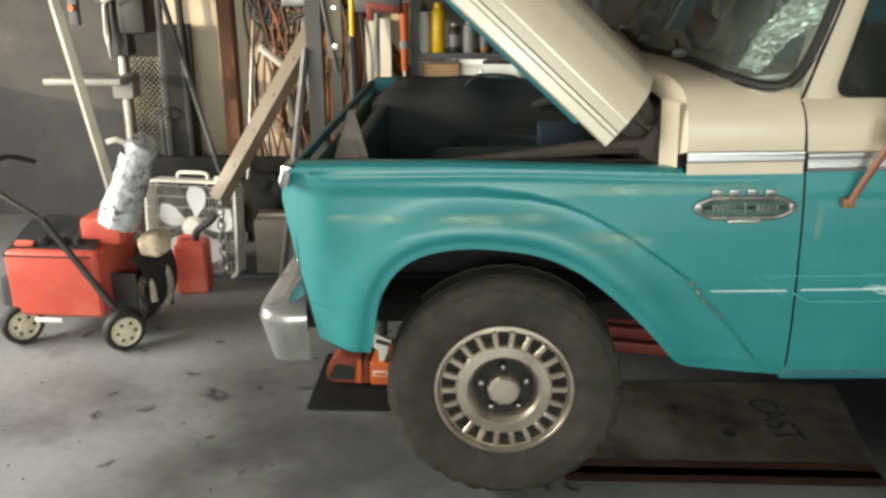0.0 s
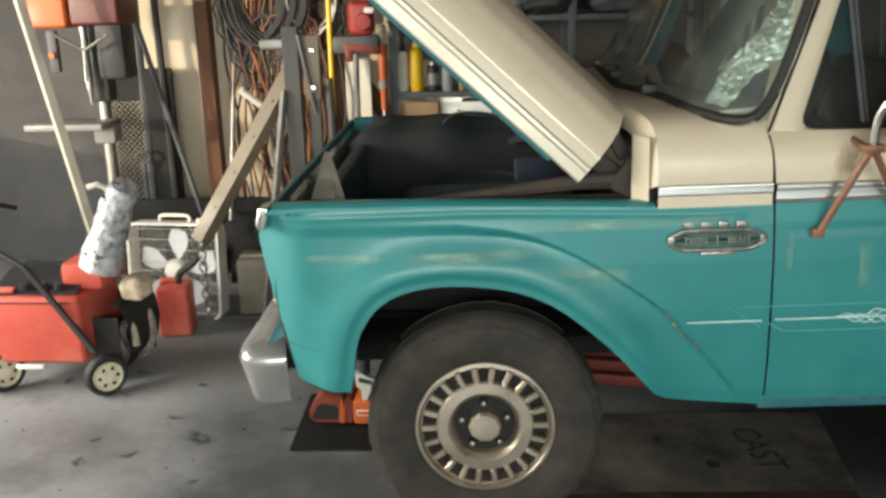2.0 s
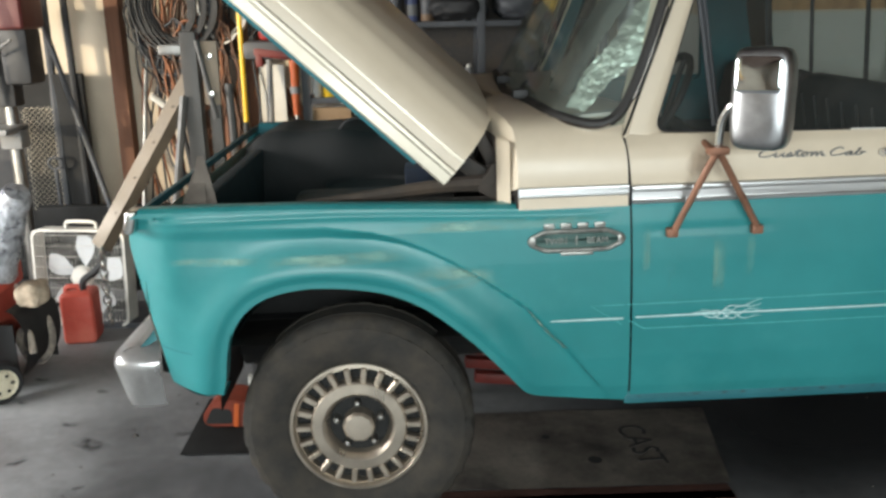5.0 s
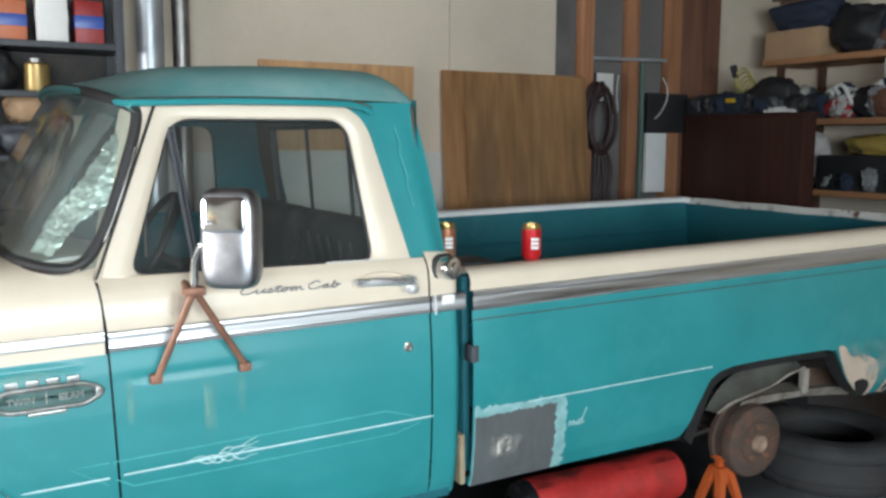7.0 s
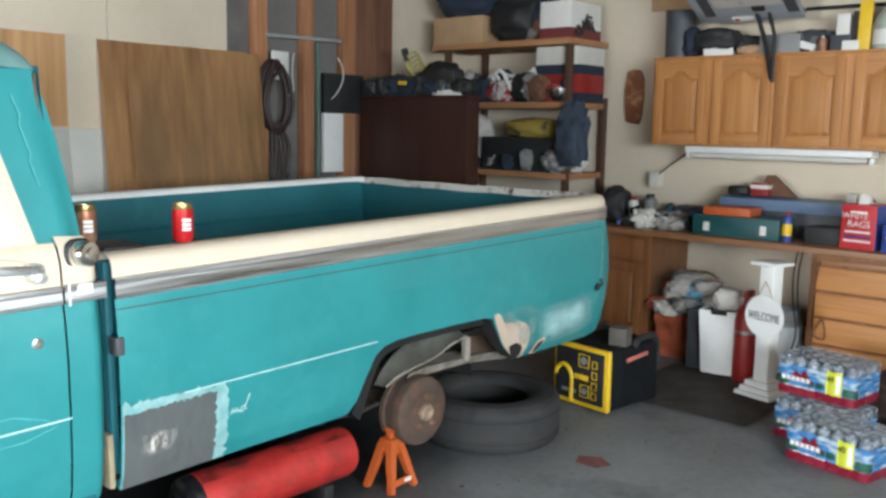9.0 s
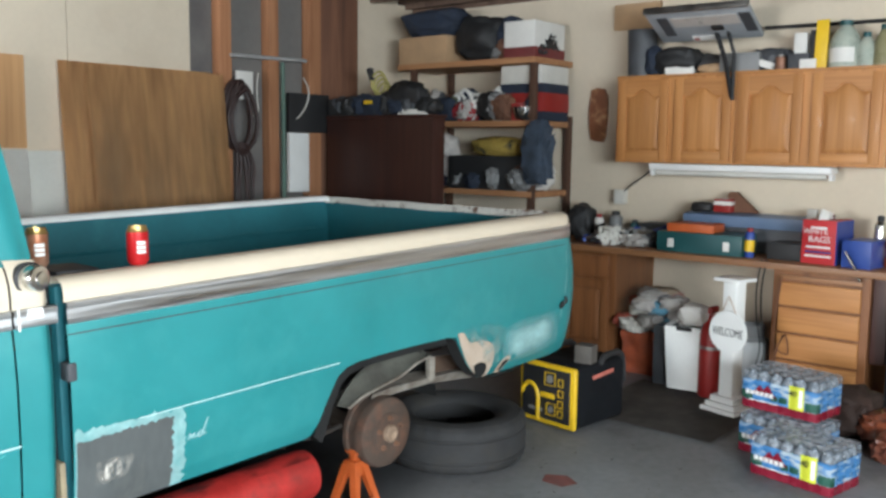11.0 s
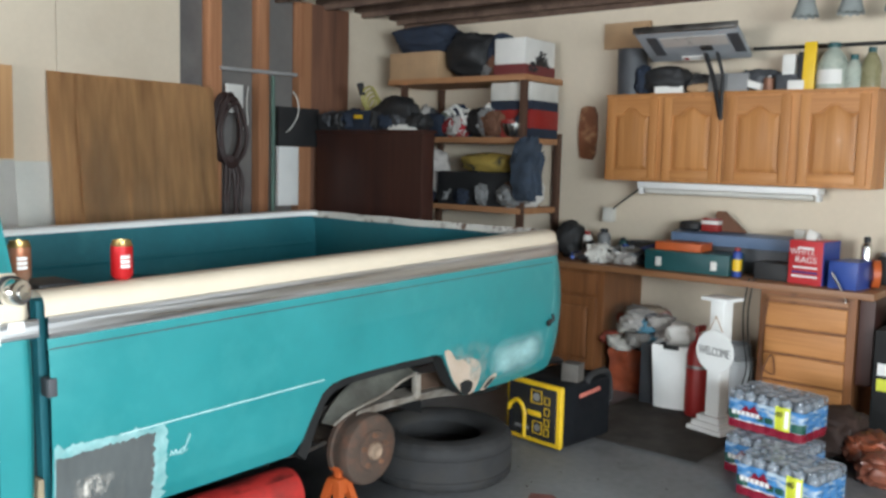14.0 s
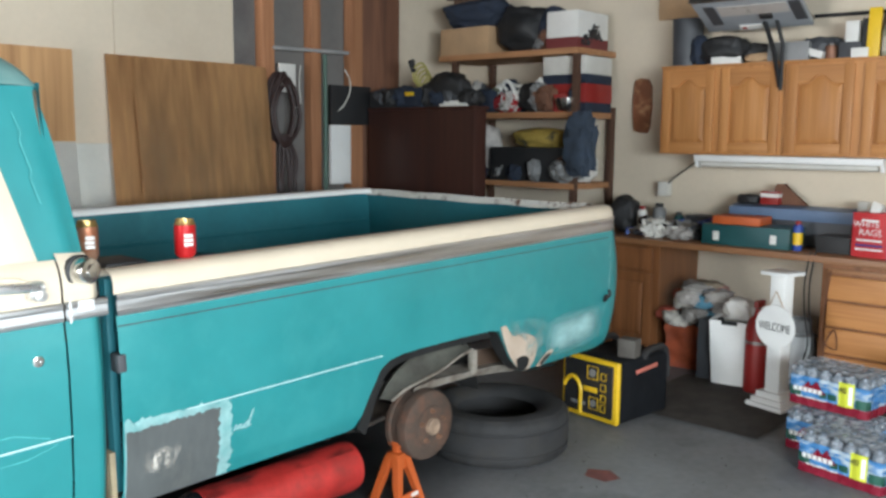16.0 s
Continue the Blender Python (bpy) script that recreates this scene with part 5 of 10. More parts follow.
part("body_seam", bm, TEAL_DARK, fender, "dark seam at the foot of the fender")

# ---- truck bed, wheels and running gear ----
ARCH_R = [(1.888, 0.405), (2.80, 0.392), (2.828, 0.400), (2.851, 0.440), (2.893, 0.536), (2.937, 0.612), (2.985, 0.640), (3.056, 0.651), (3.18, 0.653), (3.39, 0.650), (3.60, 0.643), (3.660, 0.632), (3.690, 0.58), (3.74, 0.50), (3.80, 0.44), (3.862, 0.396), (4.135, 0.385), (4.50, 0.380), (4.60, 0.395), (4.68, 0.44)]
bm = bm_new()
low = ARCH_R
sheet(bm, low, [(1.888, 0.998), (2.836, 0.998), (2.96, 0.998), (3.66, 0.998), (3.86, 0.998), (4.69, 0.998)], 230, 40, 0.04)
for v in bm.verts:
    if v.co.x > 4.5:
        v.co.x += 0.05 * smooth((v.co.x - 4.5) / 0.19) * max(0.0, math.sin(math.pi * min(1.0, max(0.0, (0.998 - v.co.z) / 0.66))))
bed = part("bed_side", bm, TEAL, truck, "teal bed side with cut wheel arch and primer patch", angle=50)
moulding(1.889, 4.69, "belt_moulding", bed, 0.996, 1.062)
RAIL = [(-0.001, 1.060), (-0.004, 1.09), (0.003, 1.108), (0.018, 1.122), (0.045, 1.129), (0.085, 1.127), (0.098, 1.118), (0.102, 1.095)]
for sgn in (1, -1):
    bm = bm_new()
    ra = along(soften(RAIL, 1), 16)

    def railf(s, t):
        dy, h = ra[round(t * 16)]
        u = 1.884 + 2.80 * s
        y = dy + (0.06 * smooth((u - 4.50) / 0.20) ** 3 if sgn == 1 else 0.05 * smooth((u - 4.45) / 0.2))
        h -= 0.07 * smooth((u - 4.58) / 0.10) ** 2
        return (u, y if sgn == 1 else 2 * YC - y, h)
    grid(bm, railf, 70, 16)
    part("bed_rail", bm, CREAM if sgn == 1 else WHITE, bed if sgn == 1 else truck, "cream painted bed rail")
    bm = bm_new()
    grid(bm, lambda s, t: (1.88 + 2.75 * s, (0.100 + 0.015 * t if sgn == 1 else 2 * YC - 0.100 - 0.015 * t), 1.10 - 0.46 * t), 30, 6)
    inw = part("bed_inner_wall", bm, TEAL_DARK, truck, "teal inner bed wall")
    bm = bm_new()
    tube(bm, [(1.92, 0.108 if sgn == 1 else 2 * YC - 0.108, 0.93), (4.58, 0.108 if sgn == 1 else 2 * YC - 0.108, 0.92)], 0.012, 6)
    part("wall_rib", bm, TEAL_DARK, inw)
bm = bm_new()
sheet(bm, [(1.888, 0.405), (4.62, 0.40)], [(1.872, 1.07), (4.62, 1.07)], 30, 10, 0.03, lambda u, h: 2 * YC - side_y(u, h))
part("bed_side", bm, TEAL_DARK, truck, "teal far bed side")
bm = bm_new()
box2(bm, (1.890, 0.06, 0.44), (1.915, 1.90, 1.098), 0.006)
part("bed_front_wall", bm, TEAL_DARK, truck, "teal front wall of the bed")
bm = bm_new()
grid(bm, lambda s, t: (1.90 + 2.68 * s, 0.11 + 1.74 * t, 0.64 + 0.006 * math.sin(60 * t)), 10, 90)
part("bed_floor", bm, TEAL_DARK, truck, "ribbed teal bed floor")
for y0 in (0.11, 1.55):
    bm = bm_new()
    grid(bm, lambda s, t: (2.95 + 0.75 * s, y0 + 0.30 * t, 0.64 + 0.20 * math.sin(math.pi * s) ** 0.5), 16, 3)
    part("bed_wheelhouse", bm, TEAL_DARK, truck)
bm = bm_new()
grid(bm, lambda s, t: (4.60 + 0.025 * math.sin(7 * s) * math.sin(math.pi * t) + 0.015 * noise.noise((4 * s, 3 * t, 2)), 0.105 + 1.765 * s, 0.62 + 0.48 * t), 50, 12)
gate = part("tailgate", bm, TEAL_DARK, truck, "dented teal tailgate")
bm = bm_new()
pr = along(soften([(-0.012, 1.085), (-0.012, 1.115), (0.0, 1.125), (0.035, 1.125), (0.045, 1.11), (0.045, 0.62)], 1), 14)
grid(bm, lambda s, t: (4.60 + pr[round(t * 14)][0] + 0.006 * math.sin(9 * s), 0.105 + 1.765 * s, pr[round(t * 14)][1] + 0.002 * math.sin(23 * s)), 40, 14)
part("tailgate_rail", bm, RUST_RAIL, gate, "chipped white tailgate rail with rust")
bm = bm_new()
grid(bm, lambda s, t: (4.635 - 0.02 * t * 0, 0.10 + 0.06 * s, 0.44 + 0.62 * t), 3, 10)
part("tail_post", bm, TEAL, bed)

# repairs on the bed side
random.seed(4)


def ragged(u0, u1, h0, h1, step, amp, slope=0.02):
    """A patch outline with uneven top and right edges."""
    top = [(u0 + (u1 - u0) * k / 40, h1 + slope * k / 40 + amp * noise.noise((k * 0.45, step, 0)) + amp * 0.6 * noise.noise((k * 1.3, step, 3))) for k in range(41)]
    rgt = [(u1 + amp * noise.noise((7, k * 0.5, step)) + amp * 0.6 * noise.noise((9, k * 1.4, step)), h1 + slope - (h1 + slope - h0) * k / 30) for k in range(1, 31)]
    return top + rgt + [(u0, h0 + (h1 - h0) * k / 12) for k in range(12)]


def flat_patch(outline, lift, mat, name, label, parent, cx, ch):
    bm = bm_new()
    c = bm.verts.new((cx, side_y(cx, ch) - lift, ch))
    n = len(outline)
    mid, vs = [], []
    for u, h in outline:
        vs.append(bm.verts.new((u, side_y(u, h) - lift, h)))
        a, b = (u + cx) / 2, (h + ch) / 2
        mid.append(bm.verts.new((a, side_y(a, b) - lift, b)))
    for i in range(n):
        j = (i + 1) % n
        bm.faces.new((vs[i], vs[j], mid[j], mid[i]))
        bm.faces.new((mid[i], mid[j], c))
    return part(name, bm, mat, parent, label)


flat_patch(ragged(1.892, 2.262, 0.4000, 0.676, 1.0, 0.020, -0.012), 0.003, SANDED, "sanded_border", "pale feathered paint round the patch", bed, 2.03, 0.53)
flat_patch(ragged(1.896, 2.215, 0.4010, 0.642, 5.0, 0.010, 0.004), 0.0055, PRIMER, "primer_patch", "grey primer repair panel", bed, 2.03, 0.53)
bm = bm_new()
grid(bm, lambda s, t: (1.935 + 0.15 * s, side_y(2.0, 0.485 + 0.09 * t) - 0.0078, 0.485 + 0.09 * t), 8, 6)
part("sanded_spot", bm, stain("bare_metal_rub", (0.50, 0.47, 0.42), 0.95, 26.0, (1.5, 1, 0.8), 0.42, 0.62, (0, 2)), bed, "scratched bare metal in the primer")
bm = bm_new()
for stroke in ([(2.272, 0.548), (2.280, 0.566), (2.286, 0.550), (2.295, 0.566), (2.300, 0.550), (2.312, 0.560)], [(2.326, 0.566), (2.314, 0.562), (2.312, 0.551), (2.322, 0.552), (2.348, 0.606)], [(2.328, 0.553), (2.340, 0.556)]):
    ribbon(bm, [(p.x, p.z) for p in curve_pts([(u, 0, h) for u, h in stroke], 24)], 0.0036)
part("pinstripe_scroll", bm, WHITE_LINE, bed, "rest of a white painted flourish")
bm = bm_new()
ribbon(bm, [(2.10 + 0.84 * k / 40, 0.667) for k in range(41)], 0.0045)
part("pinstripe", bm, WHITE_LINE, bed, "white pinstripe")
bm = bm_new()
ribbon(bm, [(1.890 + 2.66 * k / 60, 0.967 - 0.003 * k / 60) for k in range(61)], 0.004, 0.0015)
part("body_seam", bm, DARKGREY, bed, "fine dark line under the moulding")
flat_patch(soften([(3.664, 0.648), (3.690, 0.652), (3.716, 0.640), (3.735, 0.606), (3.767, 0.588), (3.80, 0.590), (3.838, 0.588), (3.89, 0.576), (3.935, 0.552), (3.960, 0.51), (3.955, 0.45), (3.938, 0.408), (3.915, 0.387), (3.885, 0.392), (3.862, 0.400), (3.80, 0.444), (3.74, 0.504), (3.694, 0.580)], 1), 0.005, PUTTY, "filler_patch", "beige body filler behind the wheel arch", bed, 3.83, 0.51)
flat_patch([(3.66, 0.68), (3.80, 0.675), (3.95, 0.66), (4.05, 0.62), (4.07, 0.53), (4.05, 0.44), (4.01, 0.395), (3.92, 0.395), (3.90, 0.45), (3.80, 0.60), (3.70, 0.62)], 0.0062, stain("filler_feather", (0.36, 0.42, 0.38), 0.5, 16.0, (1, 1, 1), 0.35, 0.68, (0, 2)), "filler_feather", "sanded smear of filler", bed, 3.90, 0.55)
flat_patch(soften([(3.800, 0.472), (3.842, 0.482), (3.885, 0.470), (3.908, 0.445), (3.908, 0.410), (3.885, 0.394), (3.853, 0.403), (3.822, 0.428)], 1), 0.008, FLAT_BLACK, "rust_hole", "dark rust hole", bed, 3.86, 0.44)
flat_patch(soften([(3.985, 0.395), (4.03, 0.455), (4.09, 0.468), (4.10, 0.445), (4.06, 0.41), (4.03, 0.388)], 1), 0.006, PUTTY, "filler_rim", "pale ring of filler", bed, 4.045, 0.428)
flat_patch(soften([(4.008, 0.402), (4.035, 0.442), (4.078, 0.452), (4.082, 0.438), (4.05, 0.412), (4.03, 0.396)], 1), 0.008, FLAT_BLACK, "rust_hole", "dark rust hole", bed, 4.045, 0.424)
flat_patch([(3.98, 0.60), (4.15, 0.635), (4.35, 0.650), (4.52, 0.648), (4.54, 0.56), (4.50, 0.46), (4.42, 0.41), (4.15, 0.40), (4.03, 0.48)], 0.004, stain("rubbed_teal", (0.34, 0.56, 0.56), 0.9, 5.0, (0.6, 1, 1.4), 0.16, 0.58, (0, 2)), "sanded_area", "sanded pale teal paint", bed, 4.25, 0.53)
flat_patch([(4.495, 0.645), (4.52, 0.672), (4.545, 0.665), (4.55, 0.64), (4.52, 0.628)], 0.009, FLAT_BLACK, "lamp_hole", "dark hole of a missing side lamp", bed, 4.52, 0.65)
bm = bm_new()
tube(bm, curve_pts([(4.52, 0.0, 0.65), (4.55, -0.02, 0.66), (4.56, -0.01, 0.69)], 10), 0.008)
part("loose_wire", bm, BLACK, bed)
bm = bm_new()
ribbon(bm, [(4.562, 0.93), (4.566, 0.80), (4.558, 0.68), (4.53, 0.60), (4.50, 0.45)], 0.006, 0.002)
part("body_seam", bm, SANDED, bed)
# bed front edge: pale wooden strip and hinge pin
bm = bm_new()
box2(bm, (1.868, 0.045, 0.405), (1.886, 0.10, 0.575), 0.004)
part("front_strip", bm, material("raw_plywood_edge", (0.34, 0.27, 0.17), 0.85, vary=0.2, scale=12), bed, "pale raw edge strip")
bm = bm_new()
box2(bm, (1.878, -0.02, 0.83), (1.905, 0.03, 0.885), 0.006)
part("stake_pin", bm, DARKGREY, bed)
# black board added to give the shade in the gap behind the cab
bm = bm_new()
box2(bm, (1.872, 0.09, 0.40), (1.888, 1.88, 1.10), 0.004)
part("bed_header", bm, FLAT_BLACK, truck, "black board standing in for the shade between cab and bed")

# rear arch lining and running gear
bm = bm_new()
ed = [(u, h) for u, h in soften(ARCH_R[2:11], 2)]
inner = [(u + 0.060, h - 0.046) for u, h in ed]
a, b = along(ed, 50), along(inner, 50)
for i in range(50):
    q = [bm.verts.new((p[0], 0.02 + d, p[1])) for p, d in ((a[i], 0.0), (a[i + 1], 0.0), (b[i + 1], 0.02), (b[i], 0.02))]
    bm.faces.new(q)
    q2 = [bm.verts.new((p[0], 0.04 + d, p[1])) for p, d in ((b[i], 0), (b[i + 1], 0), (b[i + 1], 0.22), (b[i], 0.22))]
    bm.faces.new(q2)
back = along(soften(ARCH_R[10:17], 2), 40)
for i in range(40):
    bm.faces.new([bm.verts.new((p[0] - 0.005, y, p[1] - 0.003)) for p, y in ((back[i], 0.004), (back[i + 1], 0.004), (back[i + 1], 0.075), (back[i], 0.075))])
part("arch_lip", bm, FLAT_BLACK, truck, "black sealed wheel arch lip")
bm = bm_new()
grid(bm, lambda s, t: (3.30 + 0.46 * math.cos(math.pi * s), 0.20 + 0.30 * t, 0.30 + 0.37 * math.sin(math.pi * s)), 20, 3)
grid(bm, lambda s, t: (2.85 + 1.05 * s, 0.50, 0.35 + 0.32 * t), 3, 3)
part("inner_wheelhouse", bm, FLAT_BLACK, truck)
BARE = material("bare_inner_metal", (0.30, 0.27, 0.23), 0.75, 0.2, vary=0.3, scale=14, colour2=(0.15, 0.11, 0.085))
top = along([(3.29, 0.425), (3.415, 0.433), (3.658, 0.418), (3.833, 0.407), (4.003, 0.384)], 24)
low = along([(3.29, 0.392), (3.479, 0.388), (3.675, 0.383), (3.908, 0.355), (4.003, 0.340)], 24)
bm = bm_new()
grid(bm, lambda s, t: (top[round(24 * s)][0], 0.16 + 0.02 * t, top[round(24 * s)][1] + (low[round(24 * s)][1] - top[round(24 * s)][1]) * t), 24, 3)
grid(bm, lambda s, t: (top[round(24 * s)][0], 0.16 + 0.12 * t, top[round(24 * s)][1] + 0.003), 24, 2)
rail_side = part("fender_brace", bm, BARE, truck, "pale bare metal brace inside the wheel arch")
bm = bm_new()
box2(bm, (3.665, 0.155, 0.400), (3.700, 0.185, 0.512), 0.005)
part("brace_upright", bm, BARE, rail_side)
bm = bm_new()
grid(bm, lambda s, t: (3.701 + (0.185 + 0.09 * (1 - t)) * s, 0.20, 0.405 - 0.02 * s + 0.095 * t), 6, 4)
part("inner_splash_panel", bm, material("brown_rusty_panel", (0.085, 0.050, 0.032), 0.85, vary=0.3, scale=9, bump=0.06), truck, "brown rusty panel behind the brace")
up = along(soften([(3.08, 0.42), (3.15, 0.50), (3.237, 0.555), (3.369, 0.580), (3.492, 0.583), (3.597, 0.572), (3.70, 0.552)], 1), 24)
dn = along([(3.15, 0.40), (3.223, 0.430), (3.325, 0.447), (3.431, 0.461), (3.485, 0.472), (3.573, 0.503), (3.672, 0.520)], 24)
bm = bm_new()
grid(bm, lambda s, t: (up[round(24 * s)][0] + (dn[round(24 * s)][0] - up[round(24 * s)][0]) * t, 0.165 + 0.05 * math.sin(math.pi * t) + 0.008 * noise.noise((9 * s, 4 * t, 1)), up[round(24 * s)][1] + (dn[round(24 * s)][1] - up[round(24 * s)][1]) * t), 24, 8)
part("inner_fender_panel", bm, material("olive_undercoat", (0.080, 0.080, 0.066), 0.8, vary=0.3, scale=9, bump=0.1, colour2=(0.045, 0.040, 0.034)), truck, "grimy olive inner fender panel")
bm = bm_new()
tube(bm, [(p[0], 0.160, p[1]) for p in dn], 0.006, 6)
part("inner_fender_edge", bm, BARE, truck, "bare metal edge of the inner fender")
for y in (0.50, 1.46):
    bm = bm_new()
    box2(bm, (-0.45, y - 0.03, 0.42), (4.55, y + 0.03, 0.55), 0.01)
    part("frame_rail", bm, FLAT_BLACK, truck, "black chassis rail")
    bm = bm_new()
    grid(bm, lambda s, t: (2.70 + 1.25 * s, y - 0.09 + 0.06 * t, 0.40 - 0.16 * math.sin(math.pi * s)), 20, 1)
    bmesh.ops.solidify(bm, geom=bm.faces[:], thickness=0.04)
    part("leaf_spring", bm, GREASE, truck, "rusty rear leaf spring")
bm = bm_new()
tube(bm, [(3.297, 0.16, 0.273), (3.297, 1.80, 0.273)], 0.045, 12)
lathe(bm, [(0.03, -0.13), (0.12, -0.09), (0.15, 0.0), (0.12, 0.09), (0.03, 0.13)], 20, pose(3.297, YC, 0.273, 90, 0, 0))
part("rear_axle", bm, GREASE, truck, "greasy rear axle")
bm = bm_new()
tube(bm, curve_pts([(2.86, 0.12, 0.36), (2.95, 0.13, 0.345), (3.10, 0.16, 0.34)], 12), 0.010)
part("brake_line", bm, GREASE, truck)
bm = bm_new()
tube(bm, [(0.0, 0.2, 0.355), (0.0, 1.75, 0.355)], 0.05, 10)
part("front_axle", bm, GREASE, truck)
DRUM = material("rusty_drum", (0.080, 0.055, 0.042), 0.8, 0.2, vary=0.25, scale=14, fine=70, bump=0.15, colour2=(0.15, 0.075, 0.048), mask=(0.45, 0.66))
bm = bm_new()
M = pose(3.330, 0.10, 0.258, 90, 0, 0)
lathe(bm, [(0.0, 0.0), (0.085, 0.0), (0.09, -0.008), (0.130, -0.008), (0.148, -0.016), (0.154, -0.03), (0.154, -0.060), (0.150, -0.064), (0.150, -0.10), (0.158, -0.104), (0.158, -0.125), (0.13, -0.13)], 48, M)
drum = part("brake_drum", bm, DRUM, truck, "bare rusty rear brake drum")
bm = bm_new()
lathe(bm, [(0.0, 0.016), (0.018, 0.016), (0.024, 0.020), (0.034, 0.018), (0.038, 0.010), (0.038, 0.0)], 24, M)
part("hub", bm, material("pale_hub_rust", (0.34, 0.24, 0.17), 0.75, 0.3, vary=0.3, scale=20), drum)
for k in range(5):
    a = k * 2 * math.pi / 5 + 0.3
    bm = bm_new()
    lathe(bm, [(0.0, 0.020), (0.007, 0.019), (0.008, 0.006), (0.013, 0.005), (0.013, 0.0)], 8, M @ Matrix.Translation((0.068 * math.cos(a), 0.068 * math.sin(a), 0)))
    part("wheel_stud", bm, RUST, drum)


# front wheels
def tyre_mesh(r=0.342, w=0.21, rim=0.212, seg=96, flat=None, centre=(0, 0, 0)):
    """Lies round y; treads cut as grooves. flat: height under which it is squashed."""
    bm = bm_new()
    hw = w / 2
    prof = [(rim - 0.012, -hw * 0.62), (rim, -hw * 0.78), (rim + 0.012, -hw * 0.86), (rim + 0.03, -hw * 0.93), (rim + 0.06, -hw * 1.0), (r - 0.055, -hw * 0.985), (r - 0.03, -hw * 0.93), (r - 0.028, -hw * 0.90), (r - 0.012, -hw * 0.82), (r - 0.002, -hw * 0.72), (r, -hw * 0.5), (r - 0.008, -hw * 0.46), (r - 0.008, -hw * 0.40), (r, -hw * 0.36), (r, 0.0)]
    prof = prof + [(a, -b) for a, b in prof[-2::-1]]
    rings = lathe(bm, prof, seg, pose(0, 0, 0, -90, 0, 0))
    for k in range(seg):
        for i, ring in enumerate(rings):
            if 7 <= i <= 9 or len(rings) - 10 <= i <= len(rings) - 8:
                if k % 3 == 0:
                    v = ring[k].co
                    f = 1 - 0.008 / math.hypot(v.x, v.z)
                    v.x *= f
                    v.z *= f
    if flat is not None:
        for v in bm.verts:
            if v.co.z < flat + 0.05:
                d = max(0.0, flat + 0.05 - v.co.z)
                v.co.y *= 1 + 1.5 * d
                v.co.x *= 1 + 0.25 * d
            if v.co.z < flat:
                v.co.z = flat + (v.co.z - flat) * 0.03
    for v in bm.verts:
        v.co += Vector(centre)
    return bm


HUB = (0.008, 0.085, 0.362)
wheel = part("wheel", tyre_mesh(0.345, 0.20, 0.206, 96, -0.338, HUB), RUBBER, truck, "worn half-flat front tyre on a slotted silver wheel", angle=30)
M = pose(HUB[0], 0.0, HUB[2], 90, 0, 0)
bm = bm_new()
lathe(bm, [(0.207, -0.045), (0.207, -0.012), (0.203, -0.004), (0.195, -0.003), (0.190, -0.010), (0.188, -0.022)], 72, M)
lathe(bm, [(0.188, -0.020), (0.184, -0.018), (0.182, -0.06)], 72, M)
rim = part("rim", bm, ALLOY, wheel, "slotted silver wheel, dull with brake dust")
bm = bm_new()
lathe(bm, [(0.143, -0.05), (0.143, -0.014), (0.137, -0.008), (0.108, -0.006), (0.100, -0.012), (0.091, -0.030), (0.088, -0.045)], 72, M)
part("dish", bm, ALLOY, rim)
bm = bm_new()
lathe(bm, [(0.0, -0.05), (0.092, -0.048)], 48, M)
lathe(bm, [(0.141, -0.046), (0.186, -0.046)], 72, M)
part("dark_bowl", bm, FLAT_BLACK, rim, "black wheel centre and backing of the slots")
bm = bm_new()
lathe(bm, [(0.0, 0.0), (0.040, -0.002), (0.048, -0.010), (0.050, -0.05)], 10, M, 0)
part("hub_cap", bm, ALLOY, rim, "silver hub cap", angle=20)
for k in range(22):
    a = k * 2 * math.pi / 22
    bm = bm_new()
    q = M @ pose(0, 0, 0, 0, 0, math.degrees(a))
    box(bm, (0.1635, 0, -0.022), (0.046, 0.018, 0.030), 0.004, (0, 0, 0), 1)
    bmesh.ops.transform(bm, matrix=q, verts=bm.verts)
    part("spoke", bm, ALLOY, rim)
for k in range(5):
    a = k * 2 * math.pi / 5 + 0.35
    bm = bm_new()
    lathe(bm, [(0.0, -0.012), (0.008, -0.014), (0.011, -0.02), (0.011, -0.05)], 6, M @ Matrix.Translation((0.069 * math.cos(a), 0.069 * math.sin(a), 0)))
    part("lug_nut", bm, STEEL, rim, smooth=False)
part("wheel", tyre_mesh(0.345, 0.20, 0.214, 48, -0.331, (0.006, 2 * YC - 0.085, 0.355)), RUBBER, truck, "front tyre on the far side")
bm = bm_new()
lathe(bm, [(0.0, 0.04), (0.07, 0.02), (0.13, -0.05)], 20, pose(0.006, 0.22, 0.355, 90, 0, 0))
part("front_hub", bm, GREASE, truck)

# ---- east side: bench, cabinets, shelves ----


def put(bm, mm):
    bmesh.ops.transform(bm, matrix=mm, verts=bm.verts)
    return bm


